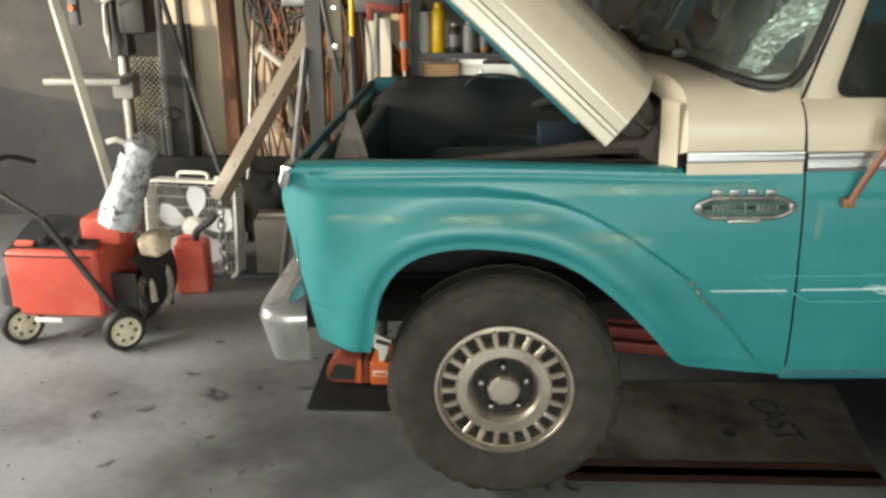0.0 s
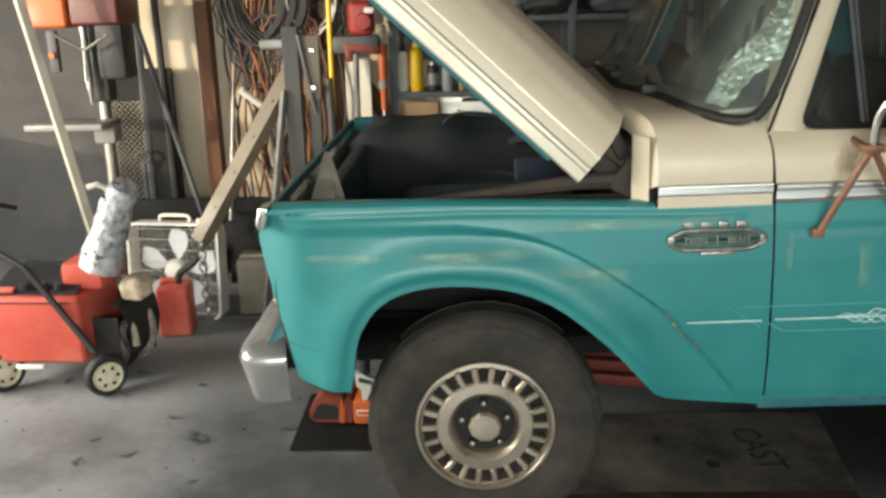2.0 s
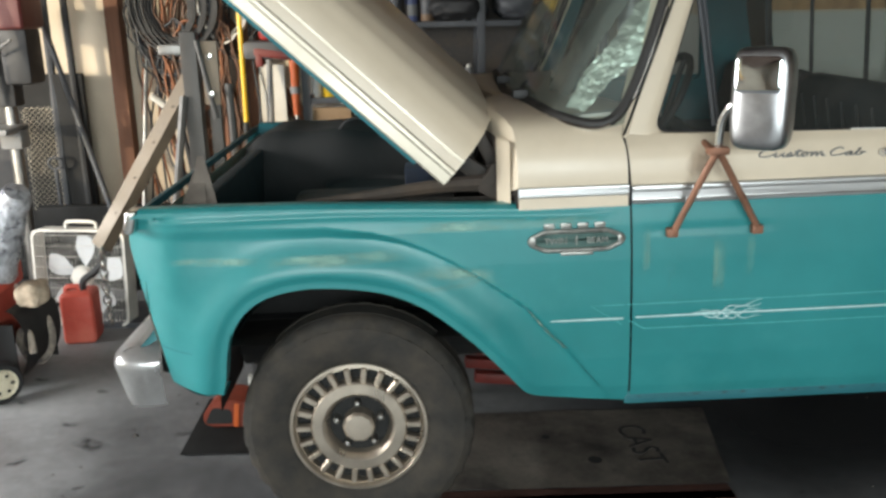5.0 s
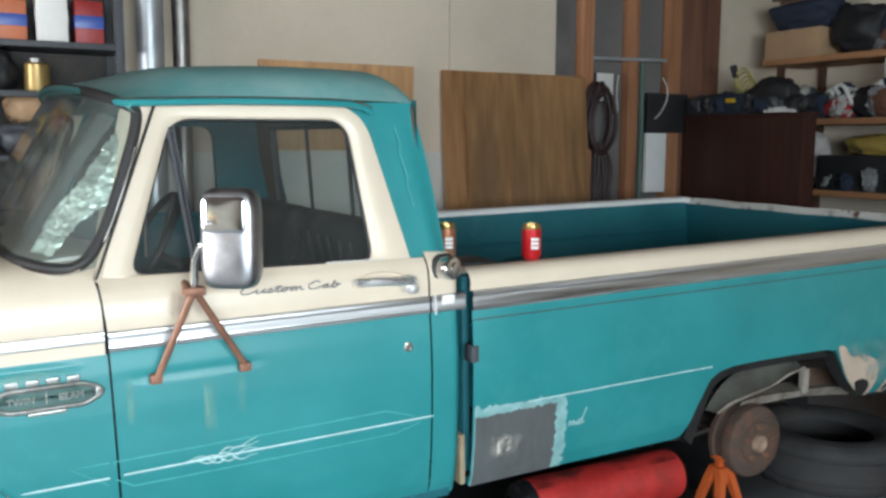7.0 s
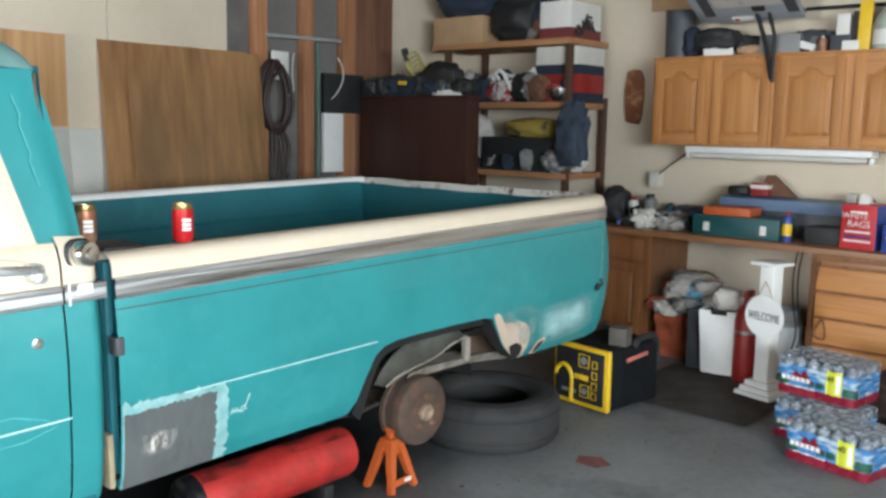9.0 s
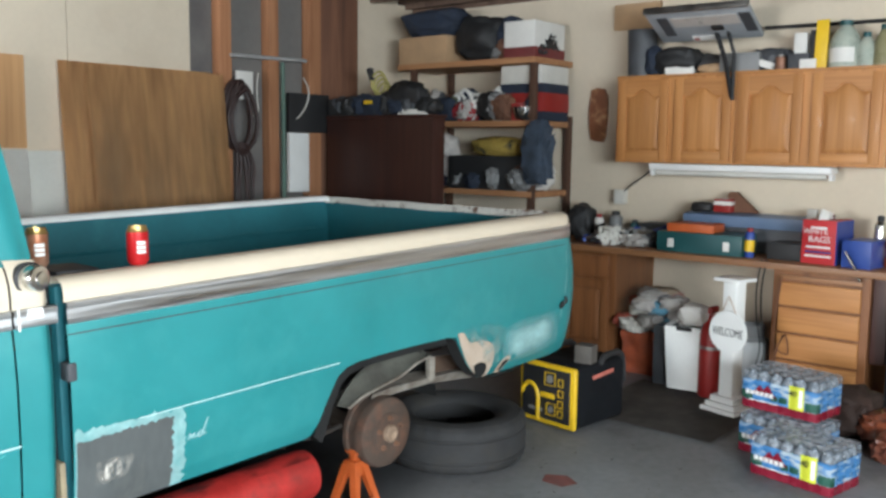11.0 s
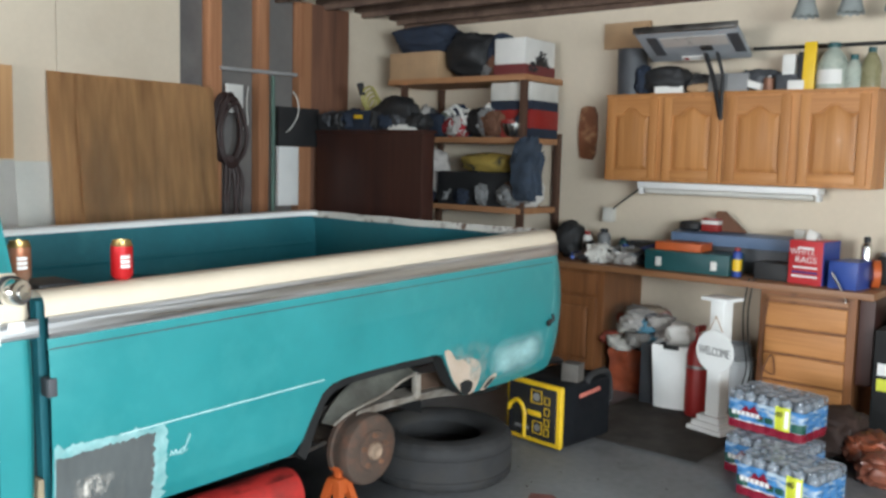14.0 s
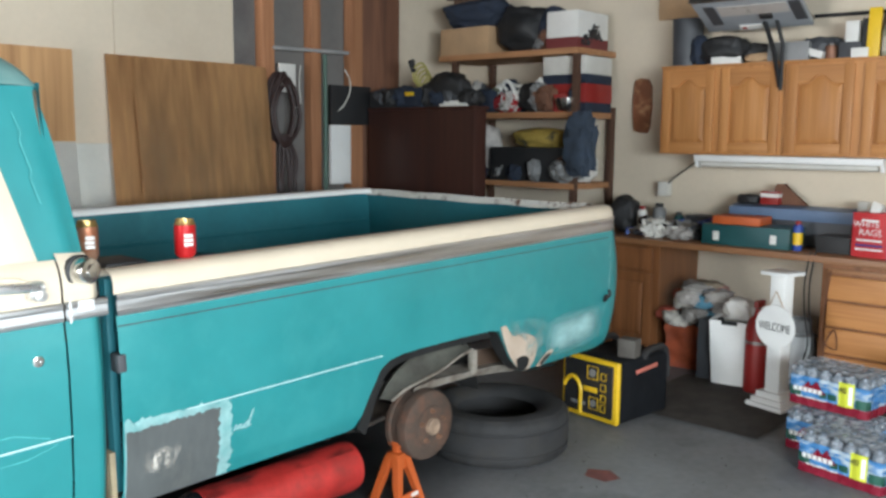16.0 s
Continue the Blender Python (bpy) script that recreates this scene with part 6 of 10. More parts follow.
def door_panel(cab, y0, y1, z0, z1, x, mat, mat_h, label="", arch=True):
    """A raised-panel door facing west, at x: a bevelled field in a frame of stiles and rails."""
    m = cab.matrix_world.inverted()
    st, n, dep = 0.062, 24, 0.020
    a, b = y1 + st, y0 - st

    def zarch(s):
        v = abs(2 * s - 1)
        return z1 - st - (0.052 * smooth((v - 0.06) / 0.62) if arch else 0.0)
    bm = bm_new()

    def fld(ins, dx):
        lo = [(a + (b - a) * k / n, z0 + st + ins) for k in range(n + 1)]
        hi = [(a + (b - a) * k / n, zarch(k / n) - ins) for k in range(n + 1)]
        f = 1 - 2 * ins / (b - a)
        mid = (a + b) / 2
        return [[bm.verts.new((x + dx, mid + (y - mid) * f, z)) for y, z in lo], [bm.verts.new((x + dx, mid + (y - mid) * f, z)) for y, z in hi]]
    q0, q1, q2, q3 = fld(-0.002, dep - 0.003), fld(0.007, dep - 0.003), fld(0.012, 0.011), fld(0.034, 0.002)
    for p, q in ((q0, q1), (q1, q2), (q2, q3)):
        for s in (0, 1):
            for k in range(n):
                bm.faces.new((p[s][k], p[s][k + 1], q[s][k + 1], q[s][k]))
        for k in (0, n):
            bm.faces.new((p[0][k], p[1][k], q[1][k], q[0][k]))
    for k in range(n):
        bm.faces.new((q3[0][k], q3[0][k + 1], q3[1][k + 1], q3[1][k]))
    door = part("door", put(bm, m), mat, cab, label, angle=25)
    for lo, hi in ((y1, y1 + st), (y0 - st, y0)):
        bm = bm_new()
        box2(bm, (x, lo, z0), (x + dep, hi, z1), 0.004, 2)
        part("stile", put(bm, m), mat, door)
    bm = bm_new()
    box2(bm, (x + 0.001, a, z0), (x + dep, b, z0 + st), 0.004, 2)
    part("rail", put(bm, m), mat_h, door)
    # top rail with arched, rounded lower edge
    bm = bm_new()
    rows = [[bm.verts.new((x + dx, a + (b - a) * k / n, zf(k / n))) for k in range(n + 1)] for dx, zf in ((dep, lambda s: z1), (0.001, lambda s: z1), (0.001, lambda s: zarch(s) + 0.003), (0.004, zarch), (dep, zarch))]
    for p, q in zip(rows[:-1], rows[1:]):
        for k in range(n):
            bm.faces.new((p[k], p[k + 1], q[k + 1], q[k]))
    part("rail", put(bm, m), mat_h, door)


def upper_cabinet(y0, y1, doors, label):
    cab = thing("wall_cabinet", label, "cabinet", (6.75, (y0 + y1) / 2, 1.455), group="wall cabinets over the bench")
    m = cab.matrix_world.inverted()
    bm = bm_new()
    box2(bm, (6.440, y1, 1.455), (6.748, y0, 2.055), 0.003)
    bmesh.ops.transform(bm, matrix=m, verts=bm.verts)
    part("body", bm, OAK, cab, smooth=False)
    bm = bm_new()
    box2(bm, (6.43, y1 - 0.004, 2.056), (6.748, y0 + 0.004, 2.072), 0.003)
    bmesh.ops.transform(bm, matrix=m, verts=bm.verts)
    part("top_board", bm, OAK_H, cab)
    for a, b in doors:
        door_panel(cab, a, b, 1.475, 2.035, 6.419, OAK, OAK_H, "arched raised-panel oak door")
    return cab


upper_cabinet(0.758, -0.122, ((0.738, 0.352), (0.302, -0.100)), "honey oak wall cabinet with two arched raised-panel doors")
upper_cabinet(-0.128, -1.062, ((-0.155, -0.562), (-0.622, -1.028)), "honey oak wall cabinet hung beside another above the bench")

# worktop
bm = bm_new()
box2(bm, (6.10, -1.20, 0.820), (6.748, 1.28, 0.862), 0.006)
tagged(done("worktop", bm, BENCHTOP), "brown wooden worktop crowded with tools", "worktop")
# left base cabinet
cab = thing("base_cabinet", "honey oak base cabinet with one drawer and a door", "cabinet", (6.45, 0.92, 0.0))
m = cab.matrix_world.inverted()
bm = bm_new()
box2(bm, (6.155, 0.565, 0.0), (6.748, 1.27, 0.818), 0.003)
part("body", put(bm, m), OAK_OLD, cab, smooth=False)
door_panel(cab, 0.99, 0.615, 0.10, 0.62, 6.134, OAK_OLD, OAK_OLD, "", False)
bm = bm_new()
box2(bm, (6.134, 0.615, 0.645), (6.154, 0.99, 0.79), 0.006)
part("drawer_front", put(bm, m), OAK_OLD, cab)
# drawer unit
cab = thing("drawer_unit", "honey oak drawer unit with four plain drawers", "cabinet", (6.45, -0.815, 0.0))
m = cab.matrix_world.inverted()
bm = bm_new()
box2(bm, (6.155, -1.10, 0.0), (6.748, -0.535, 0.818), 0.003)
part("body", put(bm, m), OAK_OLD, cab, smooth=False)
for z0, z1 in ((0.60, 0.745), (0.435, 0.585), (0.265, 0.42), (0.09, 0.25)):
    bm = bm_new()
    box2(bm, (6.130, -1.055, z0), (6.154, -0.58, z1), 0.010, 3)
    part("drawer_front", put(bm, m), OAK_H, cab)
bm = bm_new()
box2(bm, (6.128, -1.06, 0.765), (6.154, -0.575, 0.790), 0.003)
part("top_rail", put(bm, m), BENCHTOP, cab, "dark pull-out board edge")
bm = bm_new()
box2(bm, (6.20, -1.19, 0.30), (6.748, -1.105, 0.815), 0.003)
part("end_panel", put(bm, m), MAHOGANY, cab, "dark end panel")

# tube light
lt = thing("tube_light", "white fluorescent tube light under the wall cabinets, switched off", "light", (6.62, -0.11, 1.42))
m = lt.matrix_world.inverted()
bm = bm_new()
box2(bm, (6.50, -0.74, 1.405), (6.66, 0.52, 1.450), 0.008)
part("housing", put(bm, m), WHITE, lt)
bm = bm_new()
tube(bm, [(6.56, -0.70, 1.385), (6.56, 0.48, 1.385)], 0.018, 12)
part("tube", put(bm, m), OFFWHITE, lt, "white glass tube")
for y in (-0.73, 0.51):
    bm = bm_new()
    box2(bm, (6.53, y - 0.012, 1.362), (6.60, y + 0.012, 1.404), 0.004)
    part("end_cap", put(bm, m), WHITE, lt)
bm = bm_new()
tube(bm, curve_pts([(6.60, 0.52, 1.42), (6.66, 0.62, 1.36), (6.68, 0.78, 1.25), (6.69, 0.84, 1.18)], 24), 0.006, 6)
tagged(done("light_cord", bm, BLACK), "black power cord hanging from the tube light", "cord")

SHELFDARK = wood("dark_shelf_post", (0.10, 0.048, 0.028), (0.05, 0.024, 0.015), 1.0, 2, 0.8)
# wooden shelving by the corner
sh = thing("corner_shelf", "home-made wooden shelf unit full of bags and boxes", "shelf", (6.45, 2.0, 0.0))
m = sh.matrix_world.inverted()
LV = [(2.230, 1.33, 2.72), (1.755, 1.33, 2.6), (1.215, 1.33, 2.6), (0.65, 1.33, 2.6)]
for z, a, b in LV:
    bm = bm_new()
    box2(bm, (6.20, a, z - 0.045), (6.745, b, z), 0.003)
    part("shelf_board", put(bm, m), SHELFWOOD, sh)
for x, y, z in ((6.205, 1.345, 2.186), (6.70, 1.335, 1.80), (6.205, 2.55, 2.186), (6.70, 2.55, 2.2)):
    bm = bm_new()
    box2(bm, (x, y - 0.02, 0), (x + 0.045, y + 0.03, z), 0.003)
    part("post", put(bm, m), SHELFDARK, sh)

# dark cabinet before the stud wall
dk = thing("dark_cabinet", "tall dark mahogany cabinet with clutter on top", "cabinet", (5.85, 2.37, 0.0))
m = dk.matrix_world.inverted()
bm = bm_new()
box2(bm, (5.60, 1.81, 0.0), (5.74, 2.945, 1.760), 0.004)
part("body", put(bm, m), MAHOGANY, dk)
bm = bm_new()
box2(bm, (5.590, 1.800, 1.761), (5.76, 2.955, 1.785), 0.006)
part("top", put(bm, m), MAHOGANY, dk)


# ---- small things ----
def simple(name, label, category, bm, mat, smooth=True, angle=35, group=""):
    return tagged(done(name, bm, mat, None, smooth, angle), label, category, group)


def carton(c, s, mat, label, rz=0, name="cardboard_box", stripe=None, flap=True):
    t = thing(name, label, "box", (c[0], c[1], c[2]), (0, 0, rz))
    bm = bm_new()
    box(bm, (0, 0, s[2] / 2), s, 0.004)
    part("body", bm, mat, t)
    if flap:
        bm = bm_new()
        box(bm, (0, 0, s[2] + 0.001), (s[0] * 0.96, 0.05, 0.002))
        part("tape", bm, PAPER, t)
    if stripe:
        bm = bm_new()
        box(bm, (0, 0, s[2] * stripe[0]), (s[0] + 0.004, s[1] + 0.004, s[2] * stripe[1]), 0.002)
        part("printed_band", bm, stripe[2], t)
    return t


def bag(name, c, s, mat, label, seed=0, category="bag", rz=0, crumple=0.0):
    """A slumped soft bag or cloth bundle resting at c."""
    bm = bm_new()
    bmesh.ops.create_icosphere(bm, subdivisions=4, radius=1.0)
    for v in bm.verts:
        p = v.co.copy()
        k = 1 + 0.20 * noise.noise(p * 1.7 + Vector((seed, 0, 0))) + 0.10 * noise.noise(p * 4.5 + Vector((0, seed, 0)))
        if crumple:
            k += crumple * (abs(noise.noise(p * 5.0 + Vector((seed, seed, 1)))) - 0.5 * abs(noise.noise(p * 11.0 + Vector((2, seed, 1)))))
        q = Vector([math.copysign(abs(a) ** 0.75, a) for a in p]) * k
        v.co = Vector((q.x * s[0] / 2, q.y * s[1] / 2, max(0.0, (q.z * 0.5 + 0.5)) * s[2]))
    ob = simple(name, label, category, bm, mat, angle=60)
    ob.matrix_world = pose(c[0], c[1], c[2], 0, 0, rz)
    return ob


def can(c, r, h, mat, label, cap=None, name="spray_can", band=None, category="can"):
    t = thing(name, label, category, c)
    bm = bm_new()
    lathe(bm, [(0.0, 0.0), (r * 0.95, 0.0), (r, 0.004), (r, h * 0.80), (r * 0.8, h * 0.86), (r * 0.6, h * 0.88), (0.0, h * 0.88)], 16)
    part("body", bm, mat, t)
    bm = bm_new()
    lathe(bm, [(r * 0.62, h * 0.86), (r * 0.62, h * 0.98), (r * 0.5, h), (0.0, h)], 14)
    part("cap", bm, cap or BLACK, t)
    if band:
        bm = bm_new()
        lathe(bm, [(r + 0.001, h * 0.2), (r + 0.001, h * 0.6)], 16)
        part("label_band", bm, band, t)
    return t


def drink_can(c, mat, label):
    t = thing("drink_can", label, "drink can", c)
    bm = bm_new()
    lathe(bm, [(0.0, 0.004), (0.022, 0.0), (0.026, 0.004), (0.033, 0.014), (0.033, 0.104)], 28)
    part("body", bm, mat, t)
    bm = bm_new()
    lathe(bm, [(0.033, 0.104), (0.0275, 0.117), (0.028, 0.121), (0.026, 0.122), (0.025, 0.116), (0.0, 0.116)], 28)
    part("top", bm, GOLDTIN, t)
    bm = bm_new()
    for k in range(3):
        grid(bm, lambda s, tt: (0.0334 * math.cos(-2.2 + 0.9 * s), 0.0334 * math.sin(-2.2 + 0.9 * s), 0.066 - 0.014 * k + 0.010 * tt), 8, 1)
    part("print_bar", bm, PAPER, t)
    return t


GOLDTIN = material("gold_tin", (0.50, 0.36, 0.14), 0.35, 0.9, bump=0.0)
CANRED = material("red_can_print", (0.48, 0.012, 0.015), 0.35, 0.3, vary=0.1, bump=0.0)
CANCOP = material("copper_can_print", (0.42, 0.17, 0.09), 0.35, 0.6, vary=0.2, bump=0.0, colour2=(0.62, 0.42, 0.3))
drink_can((2.145, 0.075, 1.1725), CANRED, "red drink can with gold top standing on the bed rail")
drink_can((1.905, 0.235, 1.170), CANCOP, "copper coloured drink can beside the cab")
bm = bm_new()
box2(bm, (1.91, 0.13, 1.075), (2.05, 0.30, 1.168), 0.01)
simple("black_tray", "black plastic tray under a can by the bed front", "tray", bm, BLACK)

# shelf contents
carton((6.42, 2.46, 2.231), (0.40, 0.52, 0.22), KRAFT, "plain brown cardboard box on the top shelf")
bag("duffel_bag", (6.42, 2.45, 2.452), (0.45, 0.62, 0.24), NAVY, "dark duffel bag heaped on a box", 3)
bag("suitcase", (6.42, 1.93, 2.231), (0.42, 0.50, 0.36), BLACK, "black soft suitcase on the shelf", 5)
bag("backpack", (6.40, 1.66, 2.231), (0.30, 0.20, 0.33), NAVY, "dark backpack on the top shelf", 8)
carton((6.42, 1.48, 2.231), (0.42, 0.28, 0.27), PAPER, "white printed carton with red lower band", 0, "printed_box", (0.14, 0.28, material("maroon_print", (0.16, 0.03, 0.03), 0.6)))
carton((6.45, 1.49, 2.038), (0.38, 0.38, 0.135), OFFWHITE, "pale carton on the middle shelf")
carton((6.45, 1.49, 1.756), (0.36, 0.40, 0.280), NAVY, "dark blue and red printed box", 0, "printed_box", (0.5, 0.5, RED))
carton((6.30, 1.50, 1.756), (0.12, 0.14, 0.13), RED, "small red printed box", 20, "printed_box")
bag("black_bag", (6.34, 1.78, 1.756), (0.25, 0.30, 0.24), BLACK, "black gear bag on the middle shelf", 11)
bag("red_cloth", (6.32, 2.05, 1.756), (0.22, 0.26, 0.17), material("dark_red_cloth", (0.30, 0.02, 0.025), 0.9, vary=0.3, scale=12), "crumpled dark red cloth", 13, "cloth")
bag("blue_cloth", (6.30, 2.22, 1.756), (0.22, 0.24, 0.20), NAVY, "dark blue cloth bundle", 14, "cloth")
lamp = simple("steel_bowl", "polished steel lamp reflector on the shelf", "lamp", (lambda b: (lathe(b, [(0.0, 0.0), (0.06, 0.01), (0.085, 0.06), (0.09, 0.10), (0.086, 0.10), (0.06, 0.03), (0.0, 0.02)], 28, pose(6.24, 1.44, 1.757)), b)[1])(bm_new()), CHROME)
can((6.26, 1.385, 1.756), 0.05, 0.19, NAVY, "dark blue bottle at the shelf end", BLACK, "bottle", None, "bottle")
bm = bm_new()
box(bm, (6.28, 1.66, 1.90), (0.05, 0.06, 0.26), 0.01, (-32, 0, 0))
simple("paper_roll", "white tube leaning among shelf clutter", "tube", bm, PAPER)
for k, (y, z, r) in enumerate(((1.93, 1.90, 0.085), (1.85, 1.87, 0.07), (2.0, 1.93, 0.06))):
    bm = bm_new()
    tube(bm, [(6.30 + 0.02 * math.sin(3 * a), y + r * math.cos(a), z + r * 0.8 * math.sin(a)) for a in [i * 2 * math.pi / 20 for i in range(20)]], 0.012, 6, closed=True)
    simple("cable_coil", "looped white and grey cable on the shelf", "cable", bm, OFFWHITE if k != 1 else GREY)
bag("yellow_bag", (6.38, 1.74, 1.482), (0.34, 0.52, 0.15), material("yellow_black_cloth", (0.36, 0.25, 0.05), 0.85, vary=0.3, scale=7, colour2=(0.04, 0.04, 0.03), mask=(0.5, 0.6)), "yellow and black bag on the shelf", 21)
carton((6.42, 1.80, 1.216), (0.40, 0.72, 0.265), BLACK, "black storage crate on the low shelf", 0, "storage_crate", None, False)
bag("blue_jacket", (6.15, 1.25, 1.275), (0.13, 0.24, 0.44), material("grey_blue_cloth", (0.040, 0.055, 0.080), 0.9, vary=0.3, scale=12, bump=0.1), "grey blue jacket hanging on the shelf post", 23, "jacket", 0, 0.45)
bag("white_sack", (6.42, 1.385, 1.216), (0.3, 0.11, 0.24), PAPER, "white sack on the low shelf", 25)
bag("grey_cloth", (6.42, 2.38, 1.216), (0.30, 0.26, 0.44), CLOTH, "grey cloth bundle on the low shelf", 27, "cloth")
carton((6.45, 1.9, 0.651), (0.42, 0.80, 0.34), GREEN, "dark green storage tub", 0, "storage_tub", None, False)
# on the dark cabinet
ZD = 1.786
carton((5.68, 2.76, ZD), (0.16, 0.34, 0.13), BLACK, "black tool case on the dark cabinet", 4, "tool_case", None, False)
carton((5.68, 2.46, ZD), (0.16, 0.26, 0.15), NAVY, "dark battery charger case", -6, "tool_case", None, False)
bm = bm_new()
box(bm, (5.592, 2.47, ZD + 0.10), (0.01, 0.09, 0.03), 0.003)
simple("yellow_tag", "small yellow tag on a dark case", "tag", bm, YELLOW)
bag("black_cap_bag", (5.68, 2.13, ZD), (0.18, 0.36, 0.25), BLACK, "round black bag on the dark cabinet", 31)
bm = bm_new()
box(bm, (5.64, 2.03, ZD + 0.021), (0.07, 0.26, 0.040), 0.004, (0, 0, 4))
simple("white_carton", "flat white carton at the cabinet edge", "box", bm, PAPER)
bm = bm_new()
for k in range(4):
    tube(bm, [(5.67, 2.43 - 0.022 * k + 0.075 * math.cos(a), 2.04 + 0.085 * math.sin(a) - 0.03 * k) for a in [i * 2 * math.pi / 22 for i in range(22)]], 0.009, 6, closed=True)
simple("yellow_hose_coil", "coiled pale yellow air hose", "hose", bm, material("yellow_hose", (0.42, 0.37, 0.12), 0.5))
bm = bm_new()
tube(bm, [(5.67, 2.50, 2.06), (5.67, 2.53, 2.15)], [0.02, 0.028], 8)
simple("hose_grip", "black grip of the air hose", "grip", bm, BLACK)
for k in range(8):
    bag("cabinet_clutter", (5.68 + 0.01 * math.sin(2 * k), 1.92 + 0.13 * k, ZD), (0.15, 0.20, 0.12 + 0.07 * math.sin(1.7 * k) ** 2), [BLACK, DARKGREY, NAVY][k % 3], "dark tool bundle on the cabinet top", 380 + k, "clutter", 40 * k, 0.3)
# wall pieces
bm = bm_new()
outl = [(1.035, 1.62), (0.99, 1.605), (0.93, 1.60), (0.905, 1.65), (0.895, 1.80), (0.90, 1.95), (0.93, 2.01), (0.99, 2.02), (1.04, 2.00), (1.055, 1.85), (1.05, 1.72)]
outl = [(y + 0.10, z) for y, z in outl]
lo = [bm.verts.new((6.748, y, z)) for y, z in outl]
hi = [bm.verts.new((6.722, y, z)) for y, z in outl]
bm.faces.new(hi)
for k in range(len(outl)):
    j = (k + 1) % len(outl)
    bm.faces.new((lo[k], lo[j], hi[j], hi[k]))
simple("wood_slab_plaque", "varnished brown wood slab hung on the wall", "plaque", bm, material("varnished_burl", (0.20, 0.075, 0.035), 0.45, vary=0.3, scale=7, colour2=(0.46, 0.25, 0.13), mask=(0.52, 0.62), bump=0.01))
bm = bm_new()
tube(bm, [(6.70, -0.20, 2.375), (6.70, -1.6, 2.36)], 0.012, 8)
simple("wall_rod", "thin black rod along the wall", "rod", bm, BLACK)
bm = bm_new()
box2(bm, (6.70, 0.58, 2.44), (6.748, 0.95, 2.63), 0.004)
simple("brown_board", "small brown board on the wall", "board", bm, KRAFT)
# monitor on a bracket over the cabinets
mon = thing("swing_screen", "grey flat screen seen from behind on a black bracket", "screen", (6.36, 0.03, 2.28))
Mx = pose(-0.075, 0.03, 0.10, 0, 24, 3)
bm = bm_new()
box(bm, (0, 0, 0), (0.38, 0.69, 0.03), 0.008)
part("panel", put(bm, Mx), material("pale_grey_case", (0.30, 0.32, 0.34), 0.45), mon)
bm = bm_new()
box(bm, (-0.192, 0, 0.0), (0.022, 0.70, 0.046), 0.008)
part("edge_strip", put(bm, Mx), STEEL, mon, "pale metal edge")
bm = bm_new()
box(bm, (0.03, -0.09, -0.020), (0.05, 0.08, 0.02), 0.008)
part("hinge_cover", put(bm, Mx), BLACK, mon)
bm = bm_new()
box(bm, (-0.055, -0.03, -0.017), (0.11, 0.44, 0.006))
part("screen", put(bm, Mx), material("pale_screen", (0.46, 0.43, 0.40), 0.35), mon, "pale switched-off screen")
for y in (0.245, -0.30):
    bm = bm_new()
    box(bm, (-0.01, y, -0.017), (0.22, 0.07, 0.006))
    part("dark_inset", put(bm, Mx), DARKGREY, mon)
bm = bm_new()
box(bm, (0.155, 0.04, -0.018), (0.05, 0.15, 0.006))
part("white_label", put(bm, Mx), PAPER, mon)
bm = bm_new()
box(bm, (0.155, 0.085, -0.022), (0.025, 0.03, 0.004))
part("red_dot", put(bm, Mx), RED, mon)
bm = bm_new()
tube(bm, [(0.02, -0.02, 0.06), (0.035, -0.09, -0.15), (0.052, -0.135, -0.38)], 0.015, 4)
tube(bm, [(0.02, -0.10, 0.06), (0.035, -0.145, -0.10), (0.052, -0.140, -0.40)], 0.013, 4)
part("bracket", bm, BLACK, mon, "black folding bracket")
# hanging lamp shades
sl = thing("shade_light", "grey scalloped light shades hanging by the ceiling", "light", (6.2, -0.95, 2.86))
for k in range(3):
    bm = bm_new()
    y = 0.30 - 0.26 * k
    rings = lathe(bm, [(0.030, -0.22), (0.045, -0.25), (0.062, -0.31), (0.080, -0.37)], 24, pose(0.1, y, 0.0))
    for j, v in enumerate(rings[-1]):
        v.co.z += 0.012 * (j % 2 == 0)
    part("shade", bm, material("smoked_glass_shade", (0.25, 0.27, 0.26), 0.5), sl)
    bm = bm_new()
    tube(bm, [(0.1, y, 0.062), (0.1, y, -0.23)], 0.012)
    part("stem", bm, STEEL, sl)

# on top of the wall cabinets
TOPZ = 2.073
bm = bm_new()
lathe(bm, [(0.0, 0), (0.10, 0), (0.11, 0.32), (0.115, 0.33), (0.10, 0.33), (0.0, 0.31)], 24, pose(6.56, 0.63, TOPZ))
simple("black_bucket", "dark plastic bucket on the wall cabinet", "bucket", bm, DARKGREY)
bag("black_bag", (6.56, 0.35, TOPZ), (0.26, 0.34, 0.20), BLACK, "black bag on the wall cabinet", 41)
carton((6.50, 0.30, TOPZ), (0.10, 0.20, 0.07), PAPER, "small white box on the cabinet", 10)
carton((6.55, -0.12, TOPZ), (0.20, 0.26, 0.12), GREY, "grey tool case on the cabinet", 5, "tool_case", None, False)
bm = bm_new()
box(bm, (6.50, -0.20, TOPZ + 0.07), (0.07, 0.30, 0.045), 0.004, (18, 0, 0))
simple("white_carton", "long white carton lying askew", "box", bm, PAPER)
can((6.52, -0.38, TOPZ), 0.035, 0.10, COPPER, "small brown jar on the cabinet", STEEL, "jar", None, "jar")
carton((6.53, -0.50, TOPZ), (0.09, 0.13, 0.10), DARKGREY, "small dark box on the cabinet", 0, "small_box", None, False)
carton((6.55, -0.50, TOPZ + 0.101), (0.08, 0.08, 0.13), PAPER, "white paper packet on a box", 0, "small_box", None, False)
bm = bm_new()
